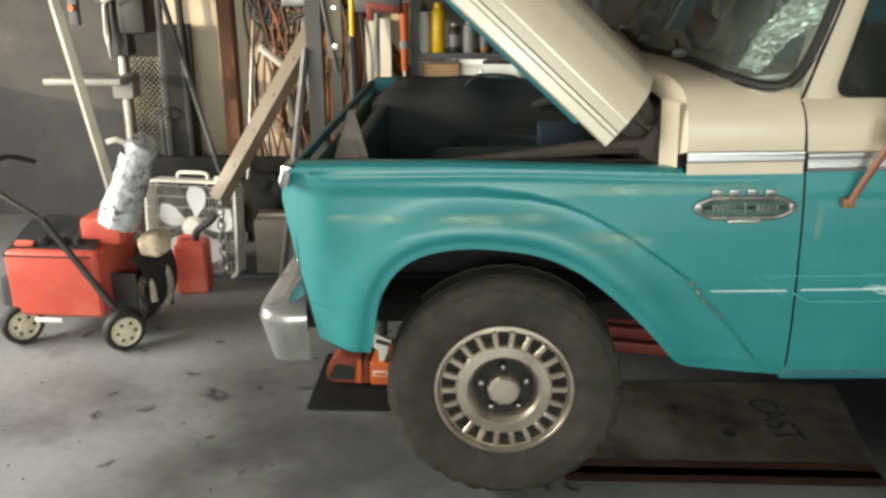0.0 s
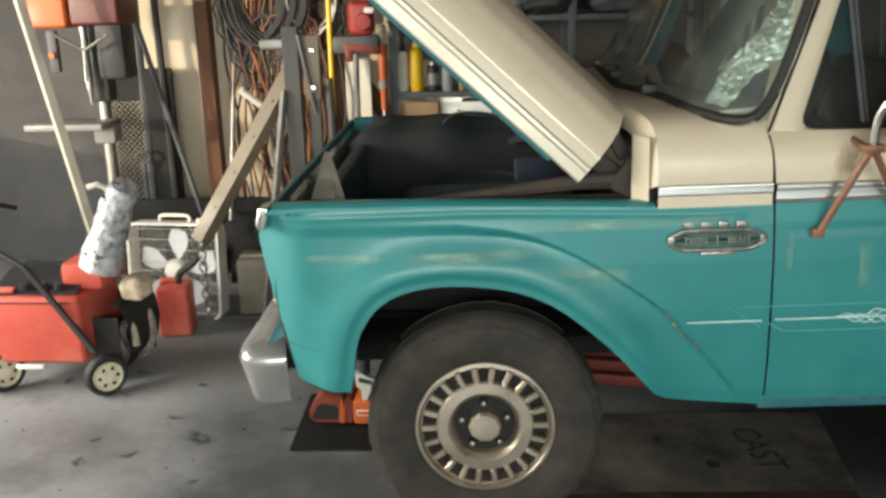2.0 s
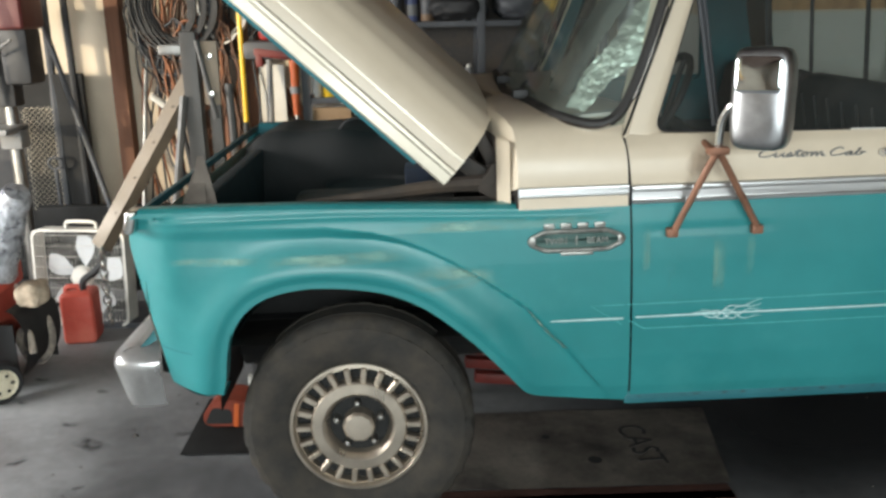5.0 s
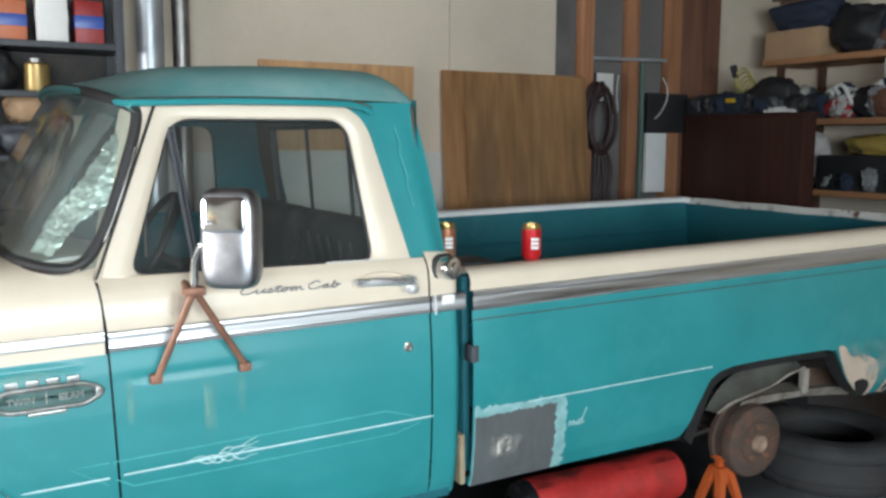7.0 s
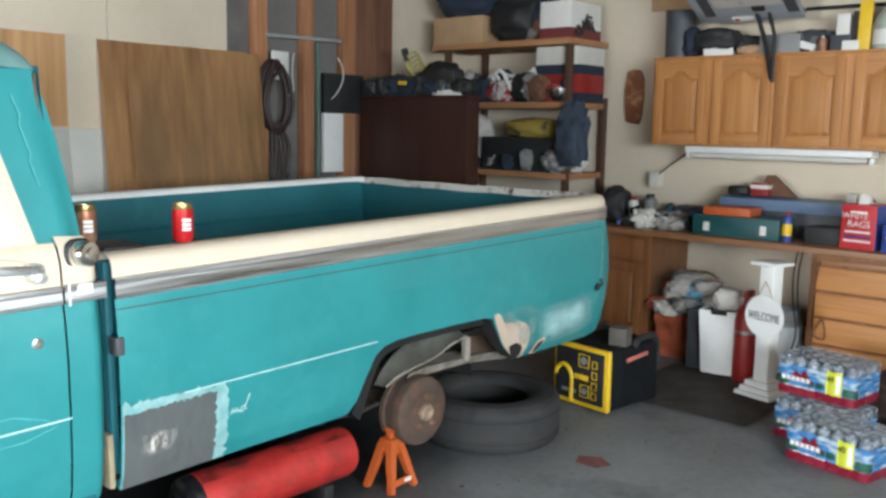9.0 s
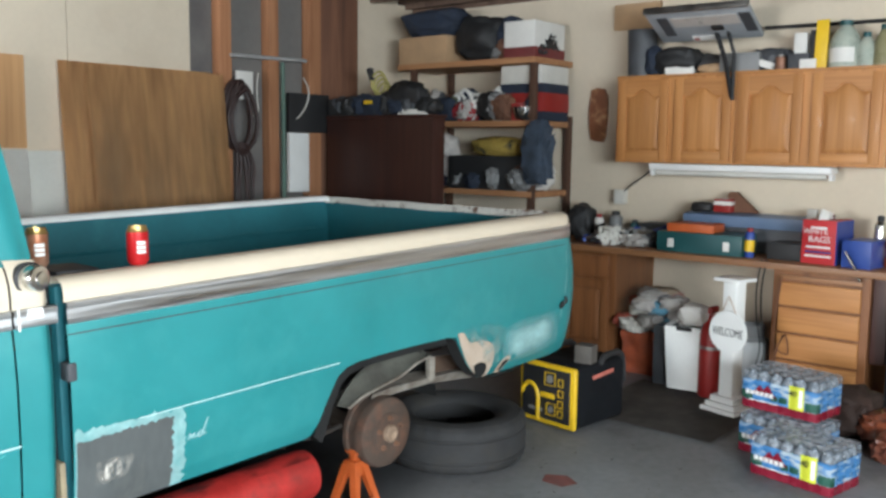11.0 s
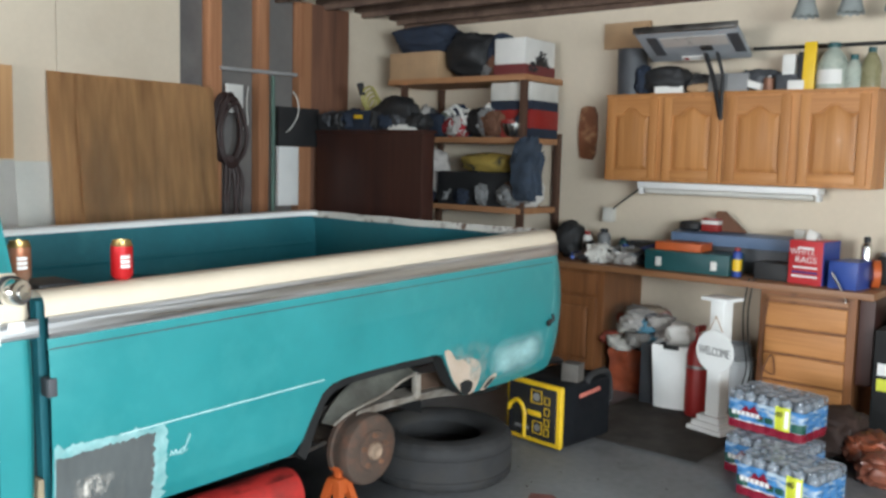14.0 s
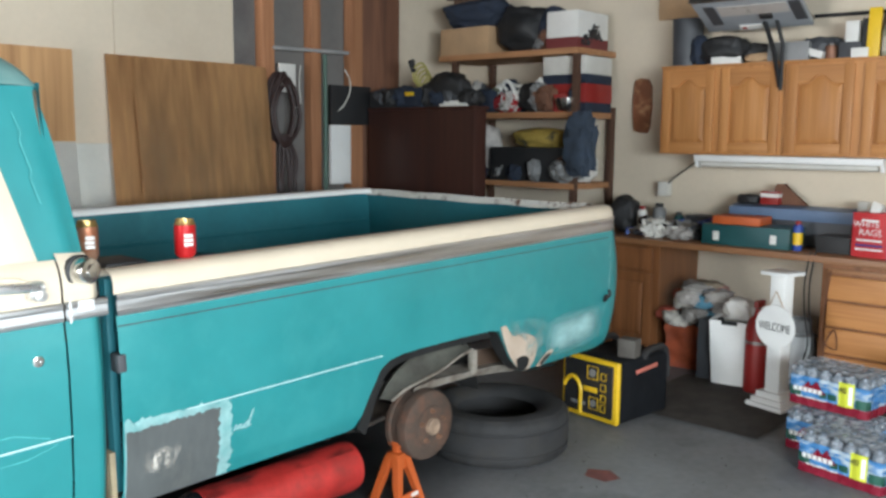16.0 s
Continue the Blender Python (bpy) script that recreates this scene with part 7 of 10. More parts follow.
box(bm, (6.50, -0.635, TOPZ + 0.15), (0.02, 0.075, 0.30), 0.003, (0, 3, 0))
simple("yellow_level", "yellow box level standing upright", "level", bm, YELLOW)
GLASSJUG = material("cloudy_jug", (0.36, 0.40, 0.34), 0.35, vary=0.2, scale=8, colour2=(0.5, 0.5, 0.42))
for k, (y, r, h, mt) in enumerate(((-0.76, 0.095, 0.28, GLASSJUG), (-0.985, 0.06, 0.24, material("amber_jar", (0.24, 0.22, 0.12), 0.3)), (-0.885, 0.06, 0.20, GLASSJUG))):
    t = thing("jug" if k == 0 else "jar", "cloudy jug with pale label" if k == 0 else "old storage jar on the cabinet", "jar", (6.56, y, TOPZ))
    bm = bm_new()
    lathe(bm, [(0.0, 0), (r, 0), (r, h * 0.55), (r * 0.75, h * 0.75), (r * 0.35, h * 0.92), (r * 0.35, h)], 20)
    part("body", bm, mt, t)
    bm = bm_new()
    lathe(bm, [(0.0, h + 0.012), (r * 0.4, h + 0.012), (r * 0.4, h - 0.02)], 14)
    part("lid", bm, GREEN, t)
    if k == 0:
        bm = bm_new()
        grid(bm, lambda s, q: ((r + 0.001) * math.cos(2.2 + 1.8 * s), (r + 0.001) * math.sin(2.2 + 1.8 * s), 0.03 + 0.09 * q), 10, 1)
        part("label_band", bm, PAPER, t)
for k, (x, y, sx, sy, sz, mt, lb) in enumerate(((6.62, 0.12, 0.18, 0.30, 0.13, BLACK, "dark power tool lying on the cabinet"), (6.60, -0.30, 0.16, 0.24, 0.15, DARKGREY, "dark grey tool bag on the cabinet"), (6.50, 0.06, 0.10, 0.20, 0.06, KRAFT, "crumpled brown paper on the cabinet"), (6.52, 0.52, 0.14, 0.12, 0.20, NAVY, "dark blue can wrapped in cloth"))):
    bag("tool_bag" if k < 2 else "wrapped_item", (x, y, TOPZ), (sx, sy, sz), mt, lb, 300 + k, "bag", 10 * k, 0.3)
carton((6.50, -0.56, TOPZ), (0.06, 0.10, 0.06), PAPER, "small white carton on the cabinet", 8, "small_box", None, False)
carton((6.53, -0.585, TOPZ + 0.001), (0.05, 0.05, 0.24), BLACK, "slim black carton on the cabinet", 0, "small_box", None, False)
# more on the corner shelves
random.seed(77)
for k in range(44):
    z, ya, yb = ((1.756, 1.42, 2.55), (1.216, 1.40, 2.50), (2.231, 1.40, 1.75), (0.651, 1.4, 2.4))[k % 4 if k < 24 else k % 2]
    y = random.uniform(ya, yb)
    s3 = (random.uniform(0.12, 0.24), random.uniform(0.10, 0.28), random.uniform(0.10, 0.25))
    bag("shelf_clutter", (random.uniform(6.26, 6.5), y, z), s3, random.choice([BLACK, BLACK, NAVY, DARKGREY, CLOTH, GREY, STUD_DARK]), "dark bundle of odds and ends on the shelf", 320 + k, "clutter", random.uniform(0, 90), 0.35)
for k, (y, z, w) in enumerate(((2.08, 1.90, 0.10), (2.13, 1.87, 0.08), (2.02, 1.93, 0.09))):
    bm = bm_new()
    tube(bm, curve_pts([(6.27, y - w, z - 0.07), (6.25, y - 0.4 * w, z + 0.05), (6.25, y + 0.3 * w, z + 0.07), (6.26, y + w, z - 0.02), (6.27, y + 0.5 * w, z - 0.10)], 24), 0.016, 6)
    simple("striped_strap", "white and olive striped strap bundle", "strap", bm, [OFFWHITE, material("olive_strap", (0.14, 0.15, 0.10), 0.9), PAPER][k])
# bench clutter
ZB = 0.863
tcase = carton((6.34, -0.01, ZB), (0.30, 0.58, 0.135), GREEN, "dark green power tool case on the bench", 2, "tool_case", None, False)
for y in (0.19, -0.19):
    bm = bm_new()
    box2(bm, (-0.160, y - 0.02, 0.03), (-0.148, y + 0.02, 0.09), 0.003)
    part("case_latch", bm, PAPER, tcase, "pale latch")
carton((6.32, 0.06, ZB + 0.137), (0.22, 0.32, 0.055), ORANGE, "flat orange plastic case", 3, "tool_case", None, False)
bm = bm_new()
box(bm, (6.58, -0.18, ZB + 0.21), (0.14, 0.84, 0.08), 0.006, (0, -8, 0))
simple("long_box", "long blue and grey box on the bench", "box", bm, material("slate_blue_box", (0.13, 0.19, 0.30), 0.5))
carton((6.60, -0.18, ZB), (0.20, 0.80, 0.165), DARKGREY, "dark box at the back of the bench", 0, "storage_box", None, False)
carton((6.58, -0.03, ZB + 0.26), (0.10, 0.12, 0.09), RED, "small red and white printed box", 0, "printed_box", (0.7, 0.3, PAPER))
bm = bm_new()
wf = [[bm.verts.new((x, y, ZB + z)) for y, z in ((0.0, 0.26), (-0.26, 0.26), (-0.10, 0.40), (-0.05, 0.40))] for x in (6.60, 6.64)]
bm.faces.new(wf[0])
bm.faces.new(wf[1])
for k in range(4):
    bm.faces.new((wf[0][k], wf[0][(k + 1) % 4], wf[1][(k + 1) % 4], wf[1][k]))
bmesh.ops.recalc_face_normals(bm, faces=bm.faces[:])
simple("wooden_wedge", "brown wooden wedge on a box", "wedge", bm, STUD_DARK, smooth=False)
bag("black_glove", (6.56, 0.12, ZB + 0.255), (0.12, 0.16, 0.07), BLACK, "black work glove on a box", 51, "glove")
can((6.26, -0.335, ZB), 0.030, 0.19, BLUE, "blue and yellow lubricant spray can with red cap", RED, "spray_can", YELLOW)
carton((6.36, -0.57, ZB), (0.20, 0.24, 0.105), BLACK, "black case on the bench", 0, "tool_case", None, False)
# shop towel box
tb = thing("towel_box", "red and blue carton of white rags on the bench", "box", (6.33, -0.79, ZB), (0, 0, -8))
bm = bm_new()
box(bm, (0, 0, 0.135), (0.24, 0.21, 0.27), 0.004)
part("carton", bm, material("red_print", (0.50, 0.03, 0.035), 0.5, bump=0.0), tb)
bm = bm_new()
box2(bm, (-0.117, -0.1075, 0.002), (0.12, -0.1045, 0.268))
part("blue_side", bm, material("blue_print", (0.02, 0.05, 0.25), 0.5, bump=0.0), tb)


def writing(text, size, mat, parent, m, name="lettering"):
    cu = bpy.data.curves.new(name, "FONT")
    cu.body, cu.size, cu.align_x, cu.extrude = text, size, "CENTER", 0.0006
    ob = new(name, cu)
    me = bpy.data.meshes.new_from_object(ob.evaluated_get(bpy.context.evaluated_depsgraph_get()))
    bpy.data.objects.remove(ob)
    me.materials.append(mat)
    o2 = new(name, me)
    o2.parent = parent
    o2.matrix_local = m
    return o2


INK = material("white_ink", (0.75, 0.74, 0.72), 0.6, bump=0.0)
BLUEINK = material("blue_ink", (0.02, 0.04, 0.20), 0.6, bump=0.0)
BLACKINK = material("black_ink", (0.02, 0.02, 0.02), 0.7, bump=0.0)
FACEW = Matrix(((0, 0, -1, 0), (-1, 0, 0, 0), (0, 1, 0, 0), (0, 0, 0, 1)))   # letters facing west
writing("WHITE", 0.050, INK, tb, Matrix.Translation((-0.1235, 0.02, 0.185)) @ FACEW)
writing("RAGS", 0.055, INK, tb, Matrix.Translation((-0.1235, -0.005, 0.135)) @ FACEW)
for k, (z, w) in enumerate(((0.105, 0.15), (0.075, 0.16), (0.05, 0.16), (0.225, 0.10))):
    bm = bm_new()
    box2(bm, (-0.1225, -w / 2, z - 0.006), (-0.1205, w / 2, z + 0.006))
    part("print_bar", bm, INK if k != 1 else BLUEINK, tb)
bm = bm_new()
grid(bm, lambda s, t: (-0.05 + 0.10 * s + 0.02 * math.sin(5 * t), -0.03 + 0.06 * t, 0.268 + 0.07 * math.sin(math.pi * s) * (0.5 + t * 0.5)), 8, 8)
part("rag_tuft", bm, PAPER, tb, "white rag pulled out of the box")
carton((6.30, -1.02, ZB), (0.26, 0.17, 0.165), BLUE, "blue plastic case with silver handle", -8, "tool_case", None, False)
bm = bm_new()
tube(bm, [(6.14, -0.95, ZB + 0.10), (6.12, -1.03, ZB - 0.02), (6.11, -1.05, ZB - 0.07)], 0.008)
simple("ratchet_handle", "chrome ratchet handle leaning on the blue case", "wrench", bm, CHROME)
bm = bm_new()
lathe(bm, [(0.05, -0.02), (0.085, -0.02), (0.085, 0.02), (0.05, 0.02), (0.05, -0.02)], 24, pose(6.36, -1.14, ZB + 0.09, 90, 0, 20))
simple("orange_reel", "round orange cord reel standing on the bench", "reel", bm, ORANGE)
can((6.50, -1.05, ZB + 0.0), 0.033, 0.30, CHROME, "tall steel flask with black cap", BLACK, "flask", None, "flask")
can((6.52, -0.72, ZB), 0.045, 0.29, PAPER, "white spray bottle behind the carton", BLACK, "spray_bottle", None, "bottle")
carton((6.60, -0.62, ZB), (0.08, 0.06, 0.31), OFFWHITE, "pale upright carton on the bench", 0, "small_box", None, False)
can((6.66, -1.13, ZB), 0.05, 0.20, BLACK, "black bottle at the bench end", GREY, "bottle", None, "bottle")
for k, (x, y, w, mt) in enumerate(((6.30, 0.50, 0.16, CLOTH), (6.42, 0.62, 0.18, GREY), (6.28, 0.68, 0.15, OFFWHITE), (6.38, 0.42, 0.14, DARKGREY), (6.48, 0.52, 0.17, BLACK))):
    bag("crumpled_wrap", (x, y, ZB), (w, w * 1.2, 0.08 + 0.02 * (k % 3)), mt, "crumpled plastic wrap and rag on the bench", 61 + k, "clutter", 50 * k, 0.8)
random.seed(12)
for k in range(34):
    bm = bm_new()
    y, x = 0.38 + 0.55 * random.random(), 6.2 + 0.4 * random.random()
    z = ZB + 0.02 + 0.10 * random.random() * (1 if abs(y - 0.58) < 0.2 else 0.1)
    box(bm, (x, y, z), (0.05 + 0.08 * random.random(), 0.02 + 0.05 * random.random(), 0.02 + 0.03 * random.random()), 0.006, (20 * random.random(), 30 * random.random(), 180 * random.random()))
    simple("loose_tool", "small loose tool part on the bench", "tool", bm, [GREY, STEEL, BLACK, PAPER, DARKGREY, BLUE][k % 6], group="loose tools on the bench")
bag("black_speaker", (6.45, 1.02, ZB), (0.2, 0.2, 0.26), BLACK, "black lamp head on the bench", 63, "lamp")
can((6.56, 0.80, ZB), 0.05, 0.22, GREY, "grey can holding small tools", BLACK, "tin", None, "can")
can((6.45, 0.88, ZB), 0.035, 0.20, PAPER, "white bottle on the bench", RED, "bottle", None, "bottle")
can((6.60, 0.66, ZB), 0.035, 0.16, GREEN, "dark green bottle on the bench", BLACK, "bottle", None, "bottle")
carton((6.62, 0.45, ZB), (0.16, 0.26, 0.15), DARKGREY, "dark tool box at the back of the bench", 4, "tool_case", None, False)
bm = bm_new()
box2(bm, (6.66, 0.80, 1.13), (6.745, 0.88, 1.24), 0.01)
simple("wall_outlet", "power outlet box with plugged cords", "outlet", bm, OFFWHITE)
for y in (-0.47, -0.50):
    bm = bm_new()
    tube(bm, curve_pts([(6.12, y, 0.88), (6.08, y + 0.01, 0.70), (6.16, y + 0.03, 0.50), (6.10, y - 0.02, 0.28), (6.08, y + 0.06, 0.03)], 30), 0.005, 6)
    simple("hanging_cord", "black cord hanging over the bench edge", "cord", bm, BLACK)
bm = bm_new()
tube(bm, curve_pts([(6.12, -0.60, 0.78), (6.11, -0.575, 0.55), (6.115, -0.57, 0.35), (6.11, -0.66, 0.30), (6.11, -0.64, 0.42), (6.11, -0.59, 0.30), (6.10, -0.60, 0.14)], 40), 0.004, 6)
simple("thin_cord", "thin brown cord looped on the drawer front", "cord", bm, STUD_DARK)

# under and before the bench
ct = thing("rag_sack", "slumped orange sack heaped with rags and clothes", "sack", (6.28, 0.30, 0.0))
bm = bm_new()
bmesh.ops.create_cube(bm, size=1.0)
bmesh.ops.subdivide_edges(bm, edges=bm.edges[:], cuts=14, use_grid_fill=True)
for v in bm.verts:
    p = v.co.copy()
    k = 1 + 0.10 * noise.noise(p * 4) + 0.05 * noise.noise(p * 11)
    v.co = Vector((p.x * 0.36 * k, p.y * 0.34 * k, (p.z + 0.5) * 0.30 + (0.02 * noise.noise(p * 6) if p.z > -0.49 else 0)))
part("sack", bm, material("orange_woven_sack", (0.36, 0.075, 0.028), 0.75, vary=0.3, scale=9, bump=0.1, colour2=(0.26, 0.07, 0.04)), ct)
random.seed(6)
CL = [material("tan_towel", (0.34, 0.27, 0.20), 0.95, vary=0.2, scale=10, bump=0.1), CLOTH, material("grey_print_rag", (0.16, 0.16, 0.19), 0.95, vary=0.5, scale=34, colour2=(0.55, 0.54, 0.54), mask=(0.5, 0.56)), material("red_rag", (0.38, 0.085, 0.055), 0.95, vary=0.3, scale=10), material("denim_rag", (0.10, 0.24, 0.33), 0.95, vary=0.3, scale=10), material("pink_rag", (0.45, 0.25, 0.22), 0.95, vary=0.2, scale=10), material("pale_rag", (0.55, 0.52, 0.47), 0.95, vary=0.2, scale=10), CLOTH]
for k in range(22):
    a, rr = 2.4 * k, 0.04 + 0.008 * k
    bag("rag", (6.20 + rr * math.cos(a) * 0.7, 0.24 + rr * 1.15 * math.sin(a), 0.235 + 0.33 * (1 - rr / 0.22) + 0.05 * math.sin(3 * k)), (0.17 + 0.03 * math.sin(k), 0.21, 0.10), CL[k % 8], "crumpled rag on the heap", 70 + k, "rag", 30 * k, 0.3)
carton((6.04, 0.09, 0.0), (0.26, 0.10, 0.40), DARKGREY, "dark slim bin by the crate", 0, "slim_bin", None, False)
wb = thing("white_bin", "tall white plastic bin with a handle hole, full of paper", "bin", (5.98, -0.07, 0.0), (0, 0, 10))
bm = bm_new()
lo, hi = 0.10, 0.125
vs0 = [bm.verts.new((x, y, 0)) for x, y in ((-lo, -lo), (lo, -lo), (lo, lo), (-lo, lo))]
vs1 = [bm.verts.new((x, y, 0.425)) for x, y in ((-hi, -hi), (hi, -hi), (hi, hi), (-hi, hi))]
vs2 = [bm.verts.new((x * 0.94, y * 0.94, 0.425)) for x, y in ((-hi, -hi), (hi, -hi), (hi, hi), (-hi, hi))]
vs3 = [bm.verts.new((x * 0.9, y * 0.9, 0.30)) for x, y in ((-hi, -hi), (hi, -hi), (hi, hi), (-hi, hi))]
bm.faces.new(vs0)
for a, b in ((vs0, vs1), (vs1, vs2), (vs2, vs3)):
    for k in range(4):
        bm.faces.new((a[k], a[(k + 1) % 4], b[(k + 1) % 4], b[k]))
bm.faces.new(vs3)
part("bin", bm, WHITE, wb)
bm = bm_new()
box(bm, (-0.124, 0.0, 0.415), (0.010, 0.10, 0.028), 0.009)
part("handle_hole", bm, FLAT_BLACK, wb)
bag("crumpled_paper", (6.0, -0.10, 0.42), (0.18, 0.18, 0.14), PAPER, "crumpled white paper in the bin", 91, "paper")
ex = thing("fire_extinguisher", "red fire extinguisher standing behind the post", "extinguisher", (5.88, -0.27, 0.0))
bm = bm_new()
lathe(bm, [(0.0, 0), (0.07, 0.0), (0.075, 0.02), (0.075, 0.40), (0.06, 0.46), (0.03, 0.49), (0.025, 0.53), (0.0, 0.53)], 28)
part("cylinder", bm, RED, ex)
bm = bm_new()
lathe(bm, [(0.0765, 0.315), (0.0765, 0.335)], 28)
part("band", bm, STEEL, ex)
bm = bm_new()
box(bm, (0.0, 0, 0.56), (0.12, 0.03, 0.04), 0.01)
part("handle", bm, RED, ex)
# welcome post
ps = thing("welcome_post", "white wooden post with a hanging round sign", "sign post", (5.665, -0.480, 0.0), (0, 0, -14))
for s, z0, z1 in ((0.24, 0.0, 0.035), (0.20, 0.035, 0.065), (0.16, 0.065, 0.10)):
    bm = bm_new()
    box(bm, (0, 0, (z0 + z1) / 2), (s, s, z1 - z0), 0.005)
    part("base_step", bm, WHITE, ps)
bm = bm_new()
box(bm, (0, 0, 0.44), (0.092, 0.092, 0.70), 0.004)
part("post", bm, WHITE, ps)
bm = bm_new()
box(bm, (0, 0, 0.799), (0.175, 0.175, 0.022), 0.004)
part("cap", bm, WHITE, ps)
sg = part("round_sign", (lambda b: (lathe(b, [(0.0, 0.0), (0.125, 0.0), (0.127, 0.003), (0.127, 0.009), (0.125, 0.012), (0.0, 0.012)], 48, pose(-0.070, -0.022, 0.495, 0, -90, 0)), b)[1])(bm_new()), WHITE, ps, "round white sign")
writing("WELCOME", 0.055, BLACKINK, ps, Matrix.Translation((-0.0835, -0.022, 0.472)) @ FACEW @ Matrix.Diagonal((0.78, 1.25, 1, 1)))
bm = bm_new()
tube(bm, [(-0.072, 0.030, 0.605), (-0.056, -0.004, 0.70), (-0.072, -0.070, 0.605)], 0.003, 5)
part("hanging_string", bm, KRAFT, ps)
# propane tank in the knee hole
pt = thing("gas_bottle", "grey gas bottle under the bench", "gas bottle", (6.30, -0.36, 0.0))
bm = bm_new()
lathe(bm, [(0.10, 0.0), (0.10, 0.03), (0.14, 0.06), (0.15, 0.12), (0.15, 0.25), (0.12, 0.32), (0.05, 0.35), (0.0, 0.35)], 28)
part("tank", bm, material("pale_grey_paint", (0.33, 0.34, 0.34), 0.5), pt)
bm = bm_new()
lathe(bm, [(0.08, 0.33), (0.085, 0.42), (0.078, 0.42), (0.073, 0.33)], 20)
part("collar", bm, GREY, pt)
# floor mat
bm = bm_new()
grid(bm, lambda s, t: (5.02 + 0.93 * s, -0.64 + 0.86 * t, 0.012 + 0.002 * noise.noise((9 * s, 9 * t, 0))), 24, 24)
bmesh.ops.solidify(bm, geom=bm.faces[:], thickness=0.010)
simple("floor_mat", "dirty dark brown carpet mat on the concrete", "mat", bm, material("dirty_carpet", (0.130, 0.115, 0.102), 0.95, vary=0.3, scale=5, fine=120, bump=0.2, colour2=(0.075, 0.068, 0.060)))
bm = bm_new()
lathe(bm, [(0.0, 0.0015), (0.075, 0.0015)], 5, pose(4.06, -0.30, 0.0) @ Matrix.Diagonal((1, 1.25, 1, 1)))
simple("red_stain", "faded red paint stain on the floor", "stain", bm, material("red_stain", (0.20, 0.07, 0.06), 0.8, vary=0.3, scale=14))

# bottled water packs
PLAST = material("clear_bottle_plastic", (0.17, 0.20, 0.235), 0.22, vary=0.25, scale=20, bump=0.02, spec=0.8)
FILM = stain("shrink_film", (0.30, 0.33, 0.37), 0.7, 26.0, (1, 1, 1), 0.32, 0.62)
FILM.node_tree.nodes["Principled BSDF"].inputs["Specular IOR Level"].default_value = 0.5
FILM_TOP = stain("top_film", (0.42, 0.45, 0.49), 0.85, 18.0, (1, 1, 1), 0.20, 0.60)
FILM_TOP.node_tree.nodes["Principled BSDF"].inputs["Specular IOR Level"].default_value = 0.6
PK_BLUE = material("wrap_blue", (0.055, 0.20, 0.44), 0.3, vary=0.3, scale=14, bump=0.15, colour2=(0.42, 0.50, 0.56), mask=(0.50, 0.60), stretch=(1, 1, 3))
PK_RED = material("wrap_red", (0.22, 0.012, 0.03), 0.3, vary=0.25, scale=8, bump=0.05)
PK_GREEN = material("wrap_green", (0.02, 0.085, 0.06), 0.3, vary=0.3, scale=10, bump=0.05)
PK_YEL = material("wrap_yellow", (0.62, 0.65, 0.05), 0.4, bump=0.02)


